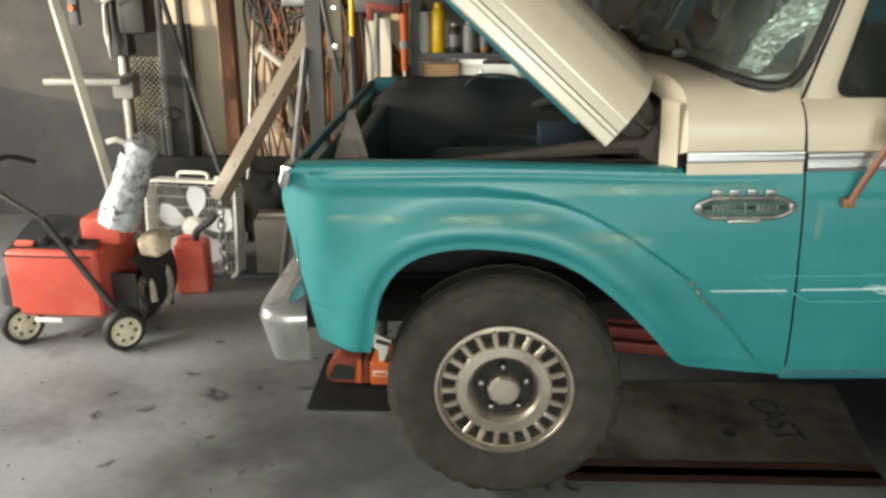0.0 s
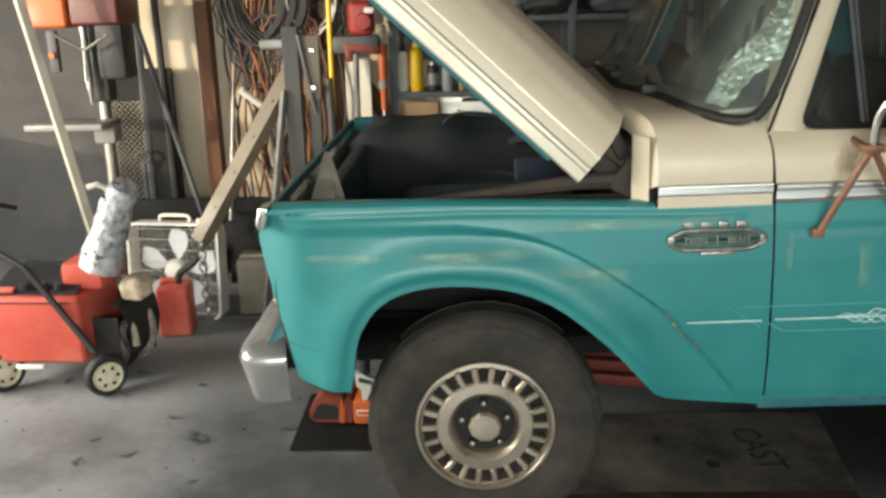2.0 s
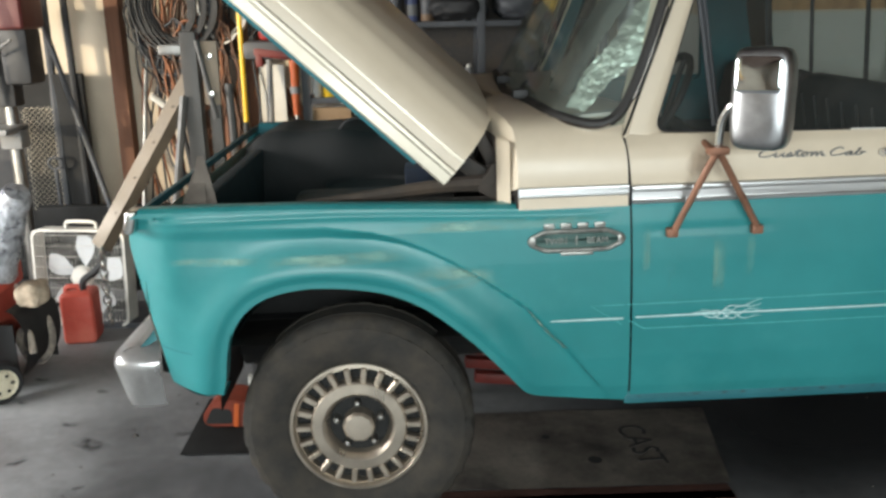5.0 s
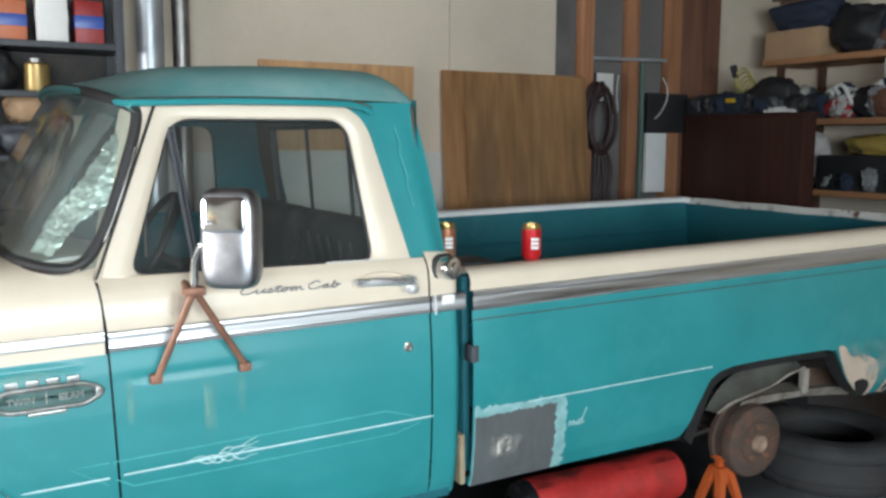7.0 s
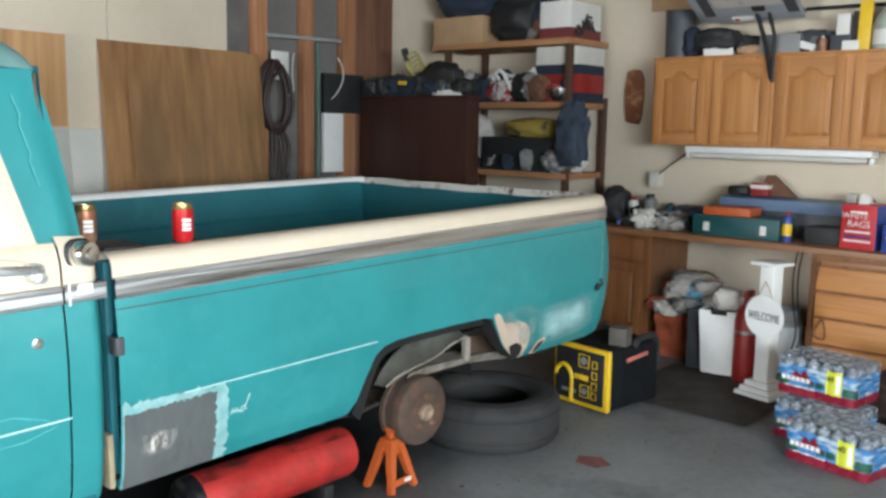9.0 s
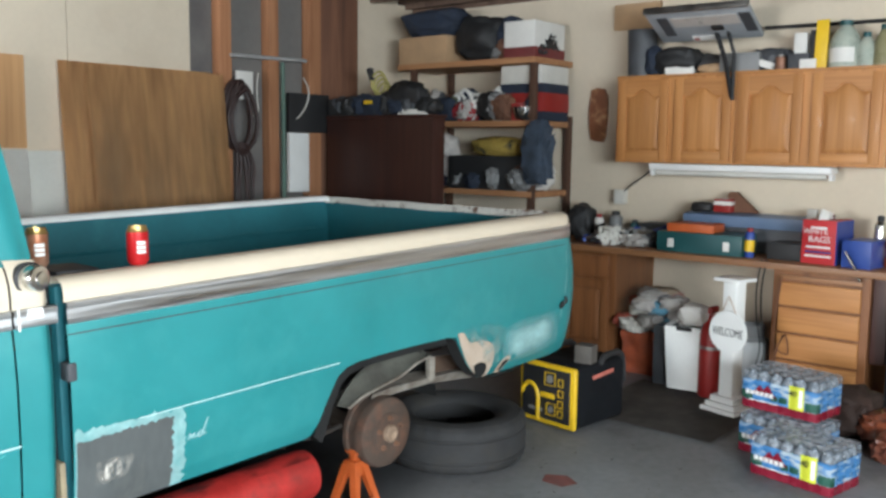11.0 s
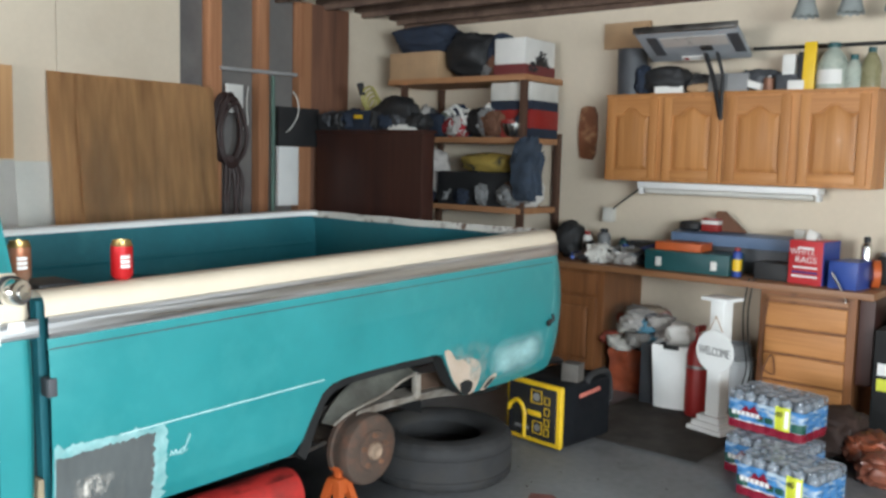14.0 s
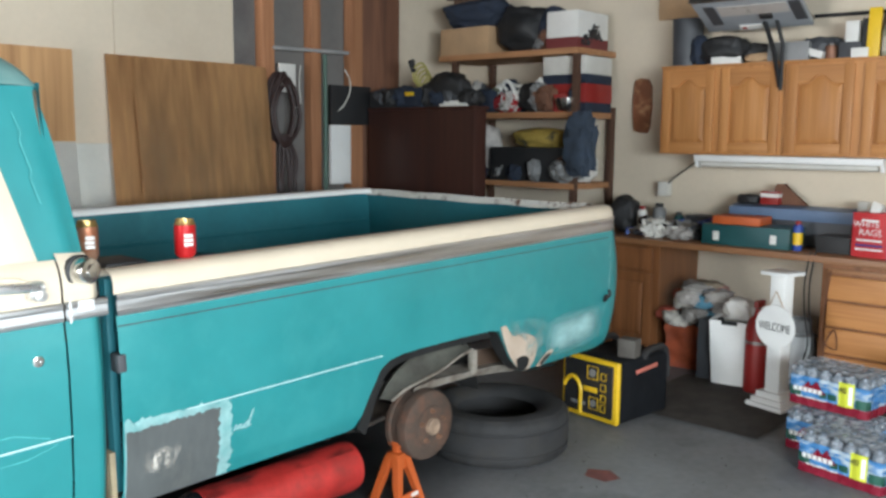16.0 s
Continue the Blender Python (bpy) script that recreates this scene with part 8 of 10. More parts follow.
def water_pack(c, rz, label):
    t = thing("water_pack", label, "water bottles", c, (0, 0, rz), "shrink-wrapped water packs")
    nx, ny, d = 4, 6, 0.066
    me = None
    for i in range(nx):
        for j in range(ny):
            if me is None:
                bm = bm_new()
                lathe(bm, [(0.0, 0.0), (0.028, 0.0), (0.032, 0.006), (0.032, 0.05), (0.030, 0.055), (0.032, 0.06), (0.032, 0.142), (0.0305, 0.160), (0.026, 0.174), (0.017, 0.184), (0.0155, 0.187), (0.0155, 0.198), (0.013, 0.200), (0.0, 0.200)], 12)
                ob = part("bottle", bm, PLAST, t)
                me = ob.data
            else:
                ob = new("bottle", me)
                ob.parent = t
            ob.location = ((i - (nx - 1) / 2) * d, (j - (ny - 1) / 2) * d, 0.003)
    W, D = ny * d + 0.004, nx * d + 0.004
    n = 84

    def wrap(z0, z1, off, mat, name, a0=0.0, a1=1.0):
        bm = bm_new()

        def f(s, q):
            a = (a0 + (a1 - a0) * s)
            per = a * 2 * (W + D)
            if per < W:
                p = Vector((-D / 2, W / 2 - per, 0))
                nn = Vector((-1, 0, 0))
                k = per
            elif per < W + D:
                p = Vector((-D / 2 + per - W, -W / 2, 0))
                nn = Vector((0, -1, 0))
                k = per - W
            elif per < 2 * W + D:
                p = Vector((D / 2, -W / 2 + per - W - D, 0))
                nn = Vector((1, 0, 0))
                k = per - W - D
            else:
                p = Vector((D / 2 - (per - 2 * W - D), W / 2, 0))
                nn = Vector((0, 1, 0))
                k = per - 2 * W - D
            wob = 0.006 * abs(math.sin(math.pi * k / d)) - 0.004
            return p + nn * (off + wob) + Vector((0, 0, z0 + (z1 - z0) * q))
        grid(bm, f, n, 2)
        return part(name, bm, mat, t)
    wrap(0.004, 0.048, 0.002, PK_RED, "red_wrap")
    wrap(0.048, 0.155, 0.002, PK_BLUE, "printed_wrap")
    wrap(0.155, 0.196, -0.001, FILM, "clear_wrap")
    bm = bm_new()
    grid(bm, lambda s, q: (-D / 2 + D * s, -W / 2 + W * q, 0.203 + 0.005 * noise.noise((8 * s, 14 * q, c[0])) - 0.007 * abs(math.sin(math.pi * nx * s)) * abs(math.sin(math.pi * ny * q))), 24, 42)
    part("clear_top", bm, FILM_TOP, t)
    wrap(0.050, 0.096, 0.0035, PK_GREEN, "green_panel", 0.0, 0.045)
    wrap(0.050, 0.095, 0.0035, PK_GREEN, "green_panel", 0.256, 0.32)
    wrap(0.062, 0.092, 0.0035, PK_GREEN, "green_panel", 0.12, 0.185)
    wrap(0.046, 0.165, 0.0045, PK_YEL, "yellow_label", 0.191, 0.250)
    wrap(0.060, 0.150, 0.0052, INK, "bottle_picture", 0.230, 0.244)
    wrap(0.046, 0.051, 0.0040, INK, "white_wave", 0.03, 0.15)
    bm = bm_new()
    outl = [(0.0, 0.0), (0.03, 0.012), (0.055, 0.03), (0.075, 0.018), (0.10, 0.034), (0.125, 0.012), (0.15, 0.0)]
    f = bm.faces.new([bm.verts.new((-D / 2 - 0.009, 0.155 - a * 1.0, 0.082 + b * 1.75)) for a, b in outl])
    part("red_emblem", bm, PK_RED, t)
    for k in range(6):
        bm = bm_new()
        box2(bm, (-D / 2 - 0.0115, 0.165 - 0.026 * k - 0.010, 0.078), (-D / 2 - 0.0095, 0.165 - 0.026 * k + 0.010, 0.100))
        part("emblem_bar", bm, INK, t)
    ob = writing("40", 0.04, BLACKINK, t, Matrix.Translation((-D / 2 - 0.0115, -0.078, 0.115)) @ FACEW)
    return t


water_pack((5.145, -0.995, 0.0), -10, "shrink-wrapped pack of water bottles on the floor")
water_pack((4.86, -1.165, 0.0), -12, "shrink-wrapped pack of water bottles beside another pack")
water_pack((5.235, -0.970, 0.212), -9, "shrink-wrapped pack of water bottles stacked on another")
# behind the packs
bag("orange_bag", (5.62, -1.36, 0.0), (0.26, 0.24, 0.18), material("thin_orange_plastic", (0.24, 0.065, 0.03), 0.4, vary=0.4, scale=8, colour2=(0.06, 0.03, 0.025), mask=(0.48, 0.6)), "crumpled orange plastic bag", 95, crumple=0.4)
# sack colour darkened to carry the shadows behind the packs
bag("brown_bag", (5.72, -1.14, 0.0), (0.34, 0.30, 0.26), material("shaded_brown_sack", (0.035, 0.018, 0.013), 0.8, vary=0.3, scale=8), "brown sack on the floor, shade put into its colour", 97, crumple=0.25)
bag("orange_bag", (5.40, -1.47, 0.0), (0.22, 0.24, 0.15), material("peach_plastic", (0.26, 0.085, 0.05), 0.4, vary=0.4, scale=8, colour2=(0.07, 0.03, 0.025), mask=(0.5, 0.62)), "pale orange plastic bag", 99, crumple=0.4)
tt = thing("black_tote", "black box with bold printed bars", "box", (6.32, -1.42, 0.0))
bm = bm_new()
box2(bm, (-0.22, -0.20, 0.0), (0.2, 0.20, 0.66), 0.01)
part("body", bm, FLAT_BLACK, tt)
for z, mt in ((0.40, INK), (0.31, PK_YEL)):
    for k in range(3):
        bm = bm_new()
        box2(bm, (-0.224, 0.14 - 0.09 * k - 0.03, z), (-0.2215, 0.14 - 0.09 * k + 0.035, z + 0.07))
        part("print_bar", bm, mt, tt)
carton((6.40, -1.42, 0.662), (0.3, 0.3, 0.12), GREY, "grey tool box on the black box", 0, "tool_case", None, False)

# ---- under and behind the truck ----
st = thing("jack_stand", "orange steel jack stand under the rear axle", "jack stand", (3.205, 0.190, 0.0), (0, 0, 3))
for sx, sy in ((-1, -1), (1, -1), (1, 1), (-1, 1)):
    bm = bm_new()
    tube(bm, [(sx * 0.074, sy * 0.072, 0.0), (sx * 0.022, sy * 0.022, 0.195)], [0.018, 0.024], 4)
    part("leg", bm, ORANGE, st)
bm = bm_new()
box(bm, (0, 0, 0.185), (0.075, 0.075, 0.07), 0.012)
part("collar", bm, ORANGE, st)
bm = bm_new()
box(bm, (0, 0, 0.220), (0.034, 0.034, 0.07), 0.006)
box(bm, (0, 0, 0.258), (0.045, 0.08, 0.02), 0.007)
part("saddle_post", bm, ORANGE, st)
bm = bm_new()
box(bm, (-0.01, -0.076, 0.045), (0.10, 0.010, 0.030), 0.003)
part("foot_plate", bm, ORANGE, st)
bm = bm_new()
box(bm, (0.02, -0.083, 0.047), (0.04, 0.004, 0.016))
part("sticker", bm, PAPER, st, "small pale sticker")

# red air tank on a black trolley jack
tk = thing("air_tank", "red steel air tank with a black end under the truck", "tank", (2.62, 0.28, 0.190))
bm = bm_new()
R = pose(0, 0, 0, 0, 90, 0)
lathe(bm, [(0.103, -0.335), (0.106, -0.32), (0.106, 0.36), (0.10, 0.385), (0.07, 0.40), (0.0, 0.405)], 40, R)
part("shell", bm, material("grimy_red_tank", (0.40, 0.026, 0.022), 0.5, vary=0.3, scale=7, bump=0.03, colour2=(0.16, 0.030, 0.026), mask=(0.55, 0.80)), tk)
bm = bm_new()
lathe(bm, [(0.0, -0.385), (0.075, -0.38), (0.098, -0.367), (0.104, -0.348), (0.1035, -0.332)], 40, R)
part("end_cap", bm, material("shiny_black_cap", (0.012, 0.012, 0.014), 0.28, vary=0.3, scale=12, bump=0.04), tk, "black end of the tank")
bm = bm_new()
lathe(bm, [(0.0, -0.425), (0.016, -0.42), (0.018, -0.38)], 12, R)
part("valve", bm, CHROME, tk)
bm = bm_new()
grid(bm, lambda s, t: ((-0.33 + 0.68 * s), 0.1065 * math.cos(-2.15 + 0.01 * t), 0.1065 * math.sin(-2.15 + 0.03 * t)), 2, 1)
part("weld_seam", bm, FLAT_BLACK, tk)
bm = bm_new()
grid(bm, lambda s, t: (-0.33 + 0.69 * s, 0.1075 * math.cos(1.25 + 0.95 * t), 0.1075 * math.sin(1.25 + 0.95 * t)), 40, 10)
part("oil_grime", bm, stain("tank_grime", (0.05, 0.014, 0.012), 0.75, 12.0, (0.5, 1, 1), 0.42, 0.70), tk, "dark oily grime on top of the tank")
for x in (-0.25, 0.25):
    bm = bm_new()
    box(bm, (x, 0, -0.15), (0.05, 0.15, 0.11), 0.006)
    part("foot", bm, BLACK, tk)
JACKBLACK = material("oily_black_paint", (0.008, 0.008, 0.009), 0.3, vary=0.3, scale=10, bump=0.05, rvar=0.2)
jk = thing("floor_jack", "black trolley jack lying under the truck", "jack", (2.45, 0.06, 0.0), (0, 0, -6))
bm = bm_new()
box(bm, (0, 0, 0.055), (0.62, 0.16, 0.06), 0.012)
box(bm, (0.05, 0, 0.10), (0.30, 0.09, 0.05), 0.012)
part("body", bm, JACKBLACK, jk)
for x, y, z, w, d, h in ((-0.26, -0.02, 0.10, 0.10, 0.12, 0.05), (0.20, 0.0, 0.105, 0.12, 0.10, 0.03), (0.10, -0.07, 0.11, 0.22, 0.02, 0.05), (0.10, 0.07, 0.11, 0.22, 0.02, 0.05)):
    bm = bm_new()
    box(bm, (x, y, z), (w, d, h), 0.008)
    part("cheek_plate", bm, JACKBLACK, jk)
for k in range(4):
    bm = bm_new()
    box(bm, (0.02 + 0.05 * k, 0.0, 0.132), (0.035, 0.085, 0.014), 0.004)
    part("rung", bm, GREASE, jk)
for k in range(6):
    bm = bm_new()
    lathe(bm, [(0.0, 0.012), (0.008, 0.011), (0.010, 0.0)], 6, pose(-0.27 + 0.10 * k, -0.083, 0.062, 90, 0, 0))
    part("bolt", bm, CHROME, jk)
bm = bm_new()
lathe(bm, [(0.0, 0), (0.04, 0.0), (0.045, 0.012), (0.0, 0.014)], 16, pose(-0.20, 0, 0.10))
part("saddle", bm, GREASE, jk)
for x in (-0.27, 0.27):
    for y in (-0.075, 0.075):
        bm = bm_new()
        lathe(bm, [(0.0, -0.012), (0.038, -0.012), (0.04, 0.0), (0.038, 0.012), (0.0, 0.012)], 18, pose(x, y * 1.25, 0.04, 90, 0, 0))
        part("wheel", bm, GREASE, jk)
bm = bm_new()
box(bm, (0.06, -0.082, 0.065), (0.20, 0.004, 0.025))
part("label_plate", bm, GREY, jk)

# loose tyre on the floor
sp = thing("spare_tyre", "worn black tyre lying flat behind the axle", "tyre", (4.02, 0.30, 0.1225), (90, 0, 0))
for tread in (True, False):
    bm = tyre_mesh(0.362, 0.245, 0.215, 96)
    far = [f for f in bm.faces if (math.hypot(f.calc_center_median().x, f.calc_center_median().z) > 0.333) != tread]
    bmesh.ops.delete(bm, geom=far, context="FACES")
    part("tread" if tread else "sidewall", bm, DEADRUBBER, sp, angle=30)

# generator
gn = thing("generator", "black and yellow inverter generator on the floor", "generator", (4.90, 0.145, 0.0), (0, 0, -7))
bm = bm_new()
box2(bm, (-0.20, -0.19, 0.02), (0.24, 0.19, 0.37), 0.03, 3)
part("body", bm, material("matt_black_case", (0.006, 0.007, 0.009), 0.75, vary=0.2, scale=10, spec=0.2), gn)
bm = bm_new()
box2(bm, (-0.225, -0.195, 0.02), (-0.195, 0.195, 0.365), 0.02, 3)
part("front_frame", bm, YELLOW, gn, "yellow front frame")
bm = bm_new()
box2(bm, (-0.234, -0.165, 0.05), (-0.222, 0.172, 0.342), 0.012, 3)
part("control_panel", bm, BLACK, gn, "black control panel")
bm = bm_new()
tube(bm, [(-0.236, 0.110 + 0.060 * math.cos(a), 0.155 + 0.085 * math.sin(a)) for a in [0.3 + i * 2.9 / 14 for i in range(15)]], 0.012, 6)
tube(bm, [(-0.236, 0.051, 0.15), (-0.236, 0.051, 0.045)], 0.012, 6)
part("starter_surround", bm, YELLOW, gn, "yellow curved trim")
def outlet(y, z, w, h, bars):
    """A square socket with a yellow rim."""
    bm = bm_new()
    for a, b, c, d in ((y - w / 2, y + w / 2, z + h / 2 - 0.004, z + h / 2), (y - w / 2, y + w / 2, z - h / 2, z - h / 2 + 0.004), (y - w / 2, y - w / 2 + 0.004, z - h / 2, z + h / 2), (y + w / 2 - 0.004, y + w / 2, z - h / 2, z + h / 2)):
        box2(bm, (-0.2375, a, c), (-0.2335, b, d))
    so = part("socket", bm, YELLOW, gn, "yellow rimmed socket")
    bm = bm_new()
    lathe(bm, [(0.0, 0.0), (w * 0.3, 0.0), (w * 0.3, 0.004)], 14, pose(-0.235, y, z, 0, -90, 0))
    part("socket_face", bm, GREY if bars else BLACK, so)


outlet(-0.03, 0.285, 0.075, 0.075, True)
outlet(-0.04, 0.115, 0.065, 0.070, True)
for z in (0.275, 0.215, 0.155, 0.10):
    outlet(-0.105, z, 0.036, 0.042, False)
bm = bm_new()
box2(bm, (-0.2375, -0.065, 0.175), (-0.2335, 0.035, 0.205), 0.002)
part("panel_bar", bm, YELLOW, gn)
bm = bm_new()
box2(bm, (-0.2375, 0.02, 0.09), (-0.2335, 0.12, 0.11), 0.002)
part("panel_bar", bm, GREY, gn)
for y in (-0.17, 0.17):
    bm = bm_new()
    tube(bm, curve_pts([(0.02, y, 0.350), (0.05, y, 0.385), (0.12, y, 0.398), (0.20, y, 0.392), (0.235, y, 0.34), (0.245, y, 0.22)], 24), 0.022, 8)
    part("handle", bm, BLACK, gn)
bm = bm_new()
box(bm, (0.03, -0.193, 0.302), (0.19, 0.006, 0.022), 0.003, (0, -5, 0))
part("side_stripe", bm, material("pale_red_stripe", (0.55, 0.16, 0.12), 0.5), gn)
carton((4.83, 0.02, 0.371), (0.09, 0.10, 0.10), material("brown_grey_case", (0.095, 0.085, 0.075), 0.7, vary=0.2, scale=10), "grey brown box on the generator", 8, "tool_case", None, False)
bag("paper_scrap", (5.45, 0.20, 0.013), (0.12, 0.12, 0.09), PAPER, "crumpled pale paper scrap", 101, "paper")

# cardboard under the cab
cd = thing("cardboard_sheet", "oily flattened cardboard sheet with printed letters", "cardboard", (0.0, 0.0, 0.0))
bm = bm_new()
c0, c1, c2, c3 = Vector((1.214, 0.235)), Vector((1.295, 0.80)), Vector((0.30, 0.80)), Vector((0.24, 0.235))


def cardf(s, t):
    p = (c3 * (1 - s) + c0 * s) * (1 - t) + (c2 * (1 - s) + c1 * s) * t
    return (p.x, p.y, 0.006 + 0.004 * noise.noise((5 * s, 4 * t, 0)) + 0.003 * (abs(s - 0.35) < 0.03))


grid(bm, cardf, 40, 24)
bmesh.ops.solidify(bm, geom=bm.faces[:], thickness=0.004)
part("sheet", bm, DIRTYCARD, cd)
PRINT = material("faded_print", (0.030, 0.028, 0.027), 0.9, bump=0.0)
writing("CAST", 0.145, PRINT, cd, pose(0.93, 0.50, 0.0125, 0, 0, -84) @ Matrix.Diagonal((0.85, 1, 1, 1)))
for r, x, y in ((0.025, 0.79, 0.40), (0.016, 0.64, 0.58)):
    bm = bm_new()
    lathe(bm, [(0.0, 0.0115), (r, 0.0115)], 16, pose(x, y, 0))
    part("oil_drip", bm, FLAT_BLACK, cd)
bm = bm_new()
grid(bm, lambda s, t: (0.20 + 1.0 * s, 0.10 + 0.13 * t, 0.005 + 0.006 * t * (1 - t)), 10, 3)
bmesh.ops.solidify(bm, geom=bm.faces[:], thickness=0.003)
simple("cardboard_strip", "torn reddish brown cardboard strip", "cardboard", bm, material("red_brown_card", (0.10, 0.045, 0.035), 0.9, vary=0.3, scale=6))
bm = bm_new()
grid(bm, lambda s, t: (-0.70 + 0.62 * s, 0.53 + 0.48 * t, 0.006 + 0.002 * math.sin(8 * s)), 16, 8)
bmesh.ops.solidify(bm, geom=bm.faces[:], thickness=0.004)
simple("rubber_mat", "black rubber mat under the front axle", "mat", bm, FLAT_BLACK)
# chainsaw under the bumper
cs = thing("chainsaw", "orange and black chainsaw lying on a rubber mat", "chainsaw", (-0.50, 0.80, 0.012), (0, 0, -3))
GUARD = material("grimy_red_guard", (0.20, 0.040, 0.022), 0.5, vary=0.3, scale=10)
bm = bm_new()
box2(bm, (0.018, -0.085, 0.002), (0.27, 0.085, 0.098), 0.012, 3)
part("body", bm, ORANGE, cs, "orange engine housing")
bm = bm_new()
out = [(-0.150, 0.016), (-0.156, 0.050), (-0.118, 0.104), (-0.100, 0.116), (-0.030, 0.112), (0.016, 0.100), (0.016, 0.004), (-0.128, 0.004)]
va = [bm.verts.new((x, -0.080, z)) for x, z in out]
vb = [bm.verts.new((x, 0.080, z)) for x, z in out]
bm.faces.new(va)
bm.faces.new(vb)
for k in range(len(out)):
    j = (k + 1) % len(out)
    bm.faces.new((va[k], va[j], vb[j], vb[k]))
bmesh.ops.bevel(bm, geom=bm.edges[:], offset=0.006, segments=2, affect="EDGES")
part("front_guard", bm, GUARD, cs, "grimy dark red front guard")
bm = bm_new()
lp = round_loop([(-0.146, 0.020), (-0.040, 0.020), (-0.040, 0.078), (-0.112, 0.088)], 0.016, 5)
bm.faces.new([bm.verts.new((p.x, -0.083, p.y)) for p in lp])
part("clutch_cover", bm, FLAT_BLACK, cs, "sooty recessed cover")
bm = bm_new()
box(bm, (-0.022, -0.083, 0.056), (0.020, 0.006, 0.098), 0.003, (0, 6, 0))
part("guard_rib", bm, ORANGE, cs)
bm = bm_new()
box(bm, (0.060, -0.0865, 0.052), (0.056, 0.003, 0.022), 0.001)
part("label_frame", bm, PAPER, cs, "small pale name plate")
bm = bm_new()
box(bm, (0.060, -0.0885, 0.052), (0.048, 0.003, 0.014), 0.001)
part("label_bar", bm, ORANGE, cs)
bm = bm_new()
tube(bm, curve_pts([(0.06, 0.06, 0.09), (0.03, 0.05, 0.16), (0.06, -0.02, 0.175), (0.13, -0.05, 0.16), (0.16, -0.05, 0.09)], 20), 0.011)
part("front_handle", bm, BLACK, cs)
wv = thing("steering_part", "white plastic bracket hung beside the front wheel", "car part", (-0.44, 0.74, 0.11))
bm = bm_new()
out = [(-0.034, 0.11), (-0.030, 0.055), (-0.014, 0.045), (-0.010, 0.0), (0.018, 0.0), (0.022, 0.050), (0.038, 0.085), (0.016, 0.092), (-0.012, 0.108)]
va = [bm.verts.new((x, -0.015, z)) for x, z in out]
vb = [bm.verts.new((x, 0.015, z)) for x, z in out]
bm.faces.new(va)
bm.faces.new(vb)
for k in range(len(out)):
    j = (k + 1) % len(out)
    bm.faces.new((va[k], va[j], vb[j], vb[k]))
part("bracket", bm, OFFWHITE, wv)
bm = bm_new()
tube(bm, [(-0.02, -0.018, 0.085), (0.03, -0.018, 0.072)], 0.008, 6)
tube(bm, [(0.012, -0.02, 0.0), (0.034, -0.02, 0.05)], 0.005, 6)
part("black_strap", bm, BLACK, wv)
bm = bm_new()
tube(bm, [(0.0, 0.01, 0.10), (0.01, 0.02, 0.36)], 0.022, 10)
part("rubber_boot", bm, BLACK, wv)
bm = bm_new()
box(bm, (-0.385, 0.70, 0.335), (0.05, 0.04, 0.03), 0.008, (0, 30, 0))
simple("red_tag", "small red plastic tag on the front axle", "tag", bm, RED)
# red bars behind the front wheel
rb = thing("red_ramp", "red steel ramp lying under the truck", "ramp", (0.50, 0.90, 0.0), (0, 0, 4))
for k in range(3):
    bm = bm_new()
    box(bm, (0.02 + 0.035 * k, -0.02 * k, 0.232 - 0.056 * k), (0.40, 0.05, 0.040), 0.006, (0, 7, 0))
    part("bar", bm, material("dull_red_steel", (0.17, 0.022, 0.016), 0.6, vary=0.25, scale=9) if k == 0 else bpy.data.materials["dull_red_steel"], rb)
for x in (-0.2, 0.22):
    bm = bm_new()
    box2(bm, (x - 0.02, 0.10, 0.0), (x + 0.02, 0.14, 0.21), 0.004)
    part("upright", bm, FLAT_BLACK, rb)

# ---- plywood and things on the stud wall ----
def leaning(x0, x1, z1, y_top, y_foot, mat, name, label, th=0.018):
    bm = bm_new()
    vs = [bm.verts.new(p) for p in ((x0, y_foot, 0.0), (x1, y_foot, 0.0), (x1, y_top, z1), (x0, y_top, z1))]
    f = bm.faces.new(vs)
    bmesh.ops.solidify(bm, geom=[f], thickness=th)
    return simple(name, label, "board", bm, mat, smooth=False)


bm = bm_new()
box2(bm, (2.10, 2.980, 1.508), (3.165, 2.998, 2.065), 0.002)
simple("plywood_sheet", "tan plywood sheet standing on the wall ledge", "board", bm, PLY, smooth=False)
leaning(3.37, 4.50, 2.055, 2.975, 2.80, PLY, "plywood_sheet", "birch plywood sheet leaning behind another")
leaning(3.535, 4.585, 2.045, 2.95, 2.74, PLY, "plywood_sheet", "large birch plywood sheet leaning on the wall")
bm = bm_new()
grid(bm, lambda s, t: (3.545 + 1.03 * s, 2.735 + 0.21 * t, 0.01 + 2.02 * t), 4, 8)
simple("water_stain", "grey water stain soaked up the plywood sheet", "stain", bm, stain("ply_water_stain", (0.27, 0.165, 0.085), 0.42, 3.2, (2.2, 1, 0.35), 0.34, 0.62, (2,)))
leaning(3.02, 3.16, 1.50, 2.965, 2.84, PAPER, "white_sheet", "white sheet leaning on the wall", 0.01)
HOSE = material("maroon_hose", (0.034, 0.017, 0.015), 0.6, vary=0.3, scale=10)
coil = thing("hose_coil", "dark brownish red hose coiled on a stud", "hose", (-0.11, 0, 0))
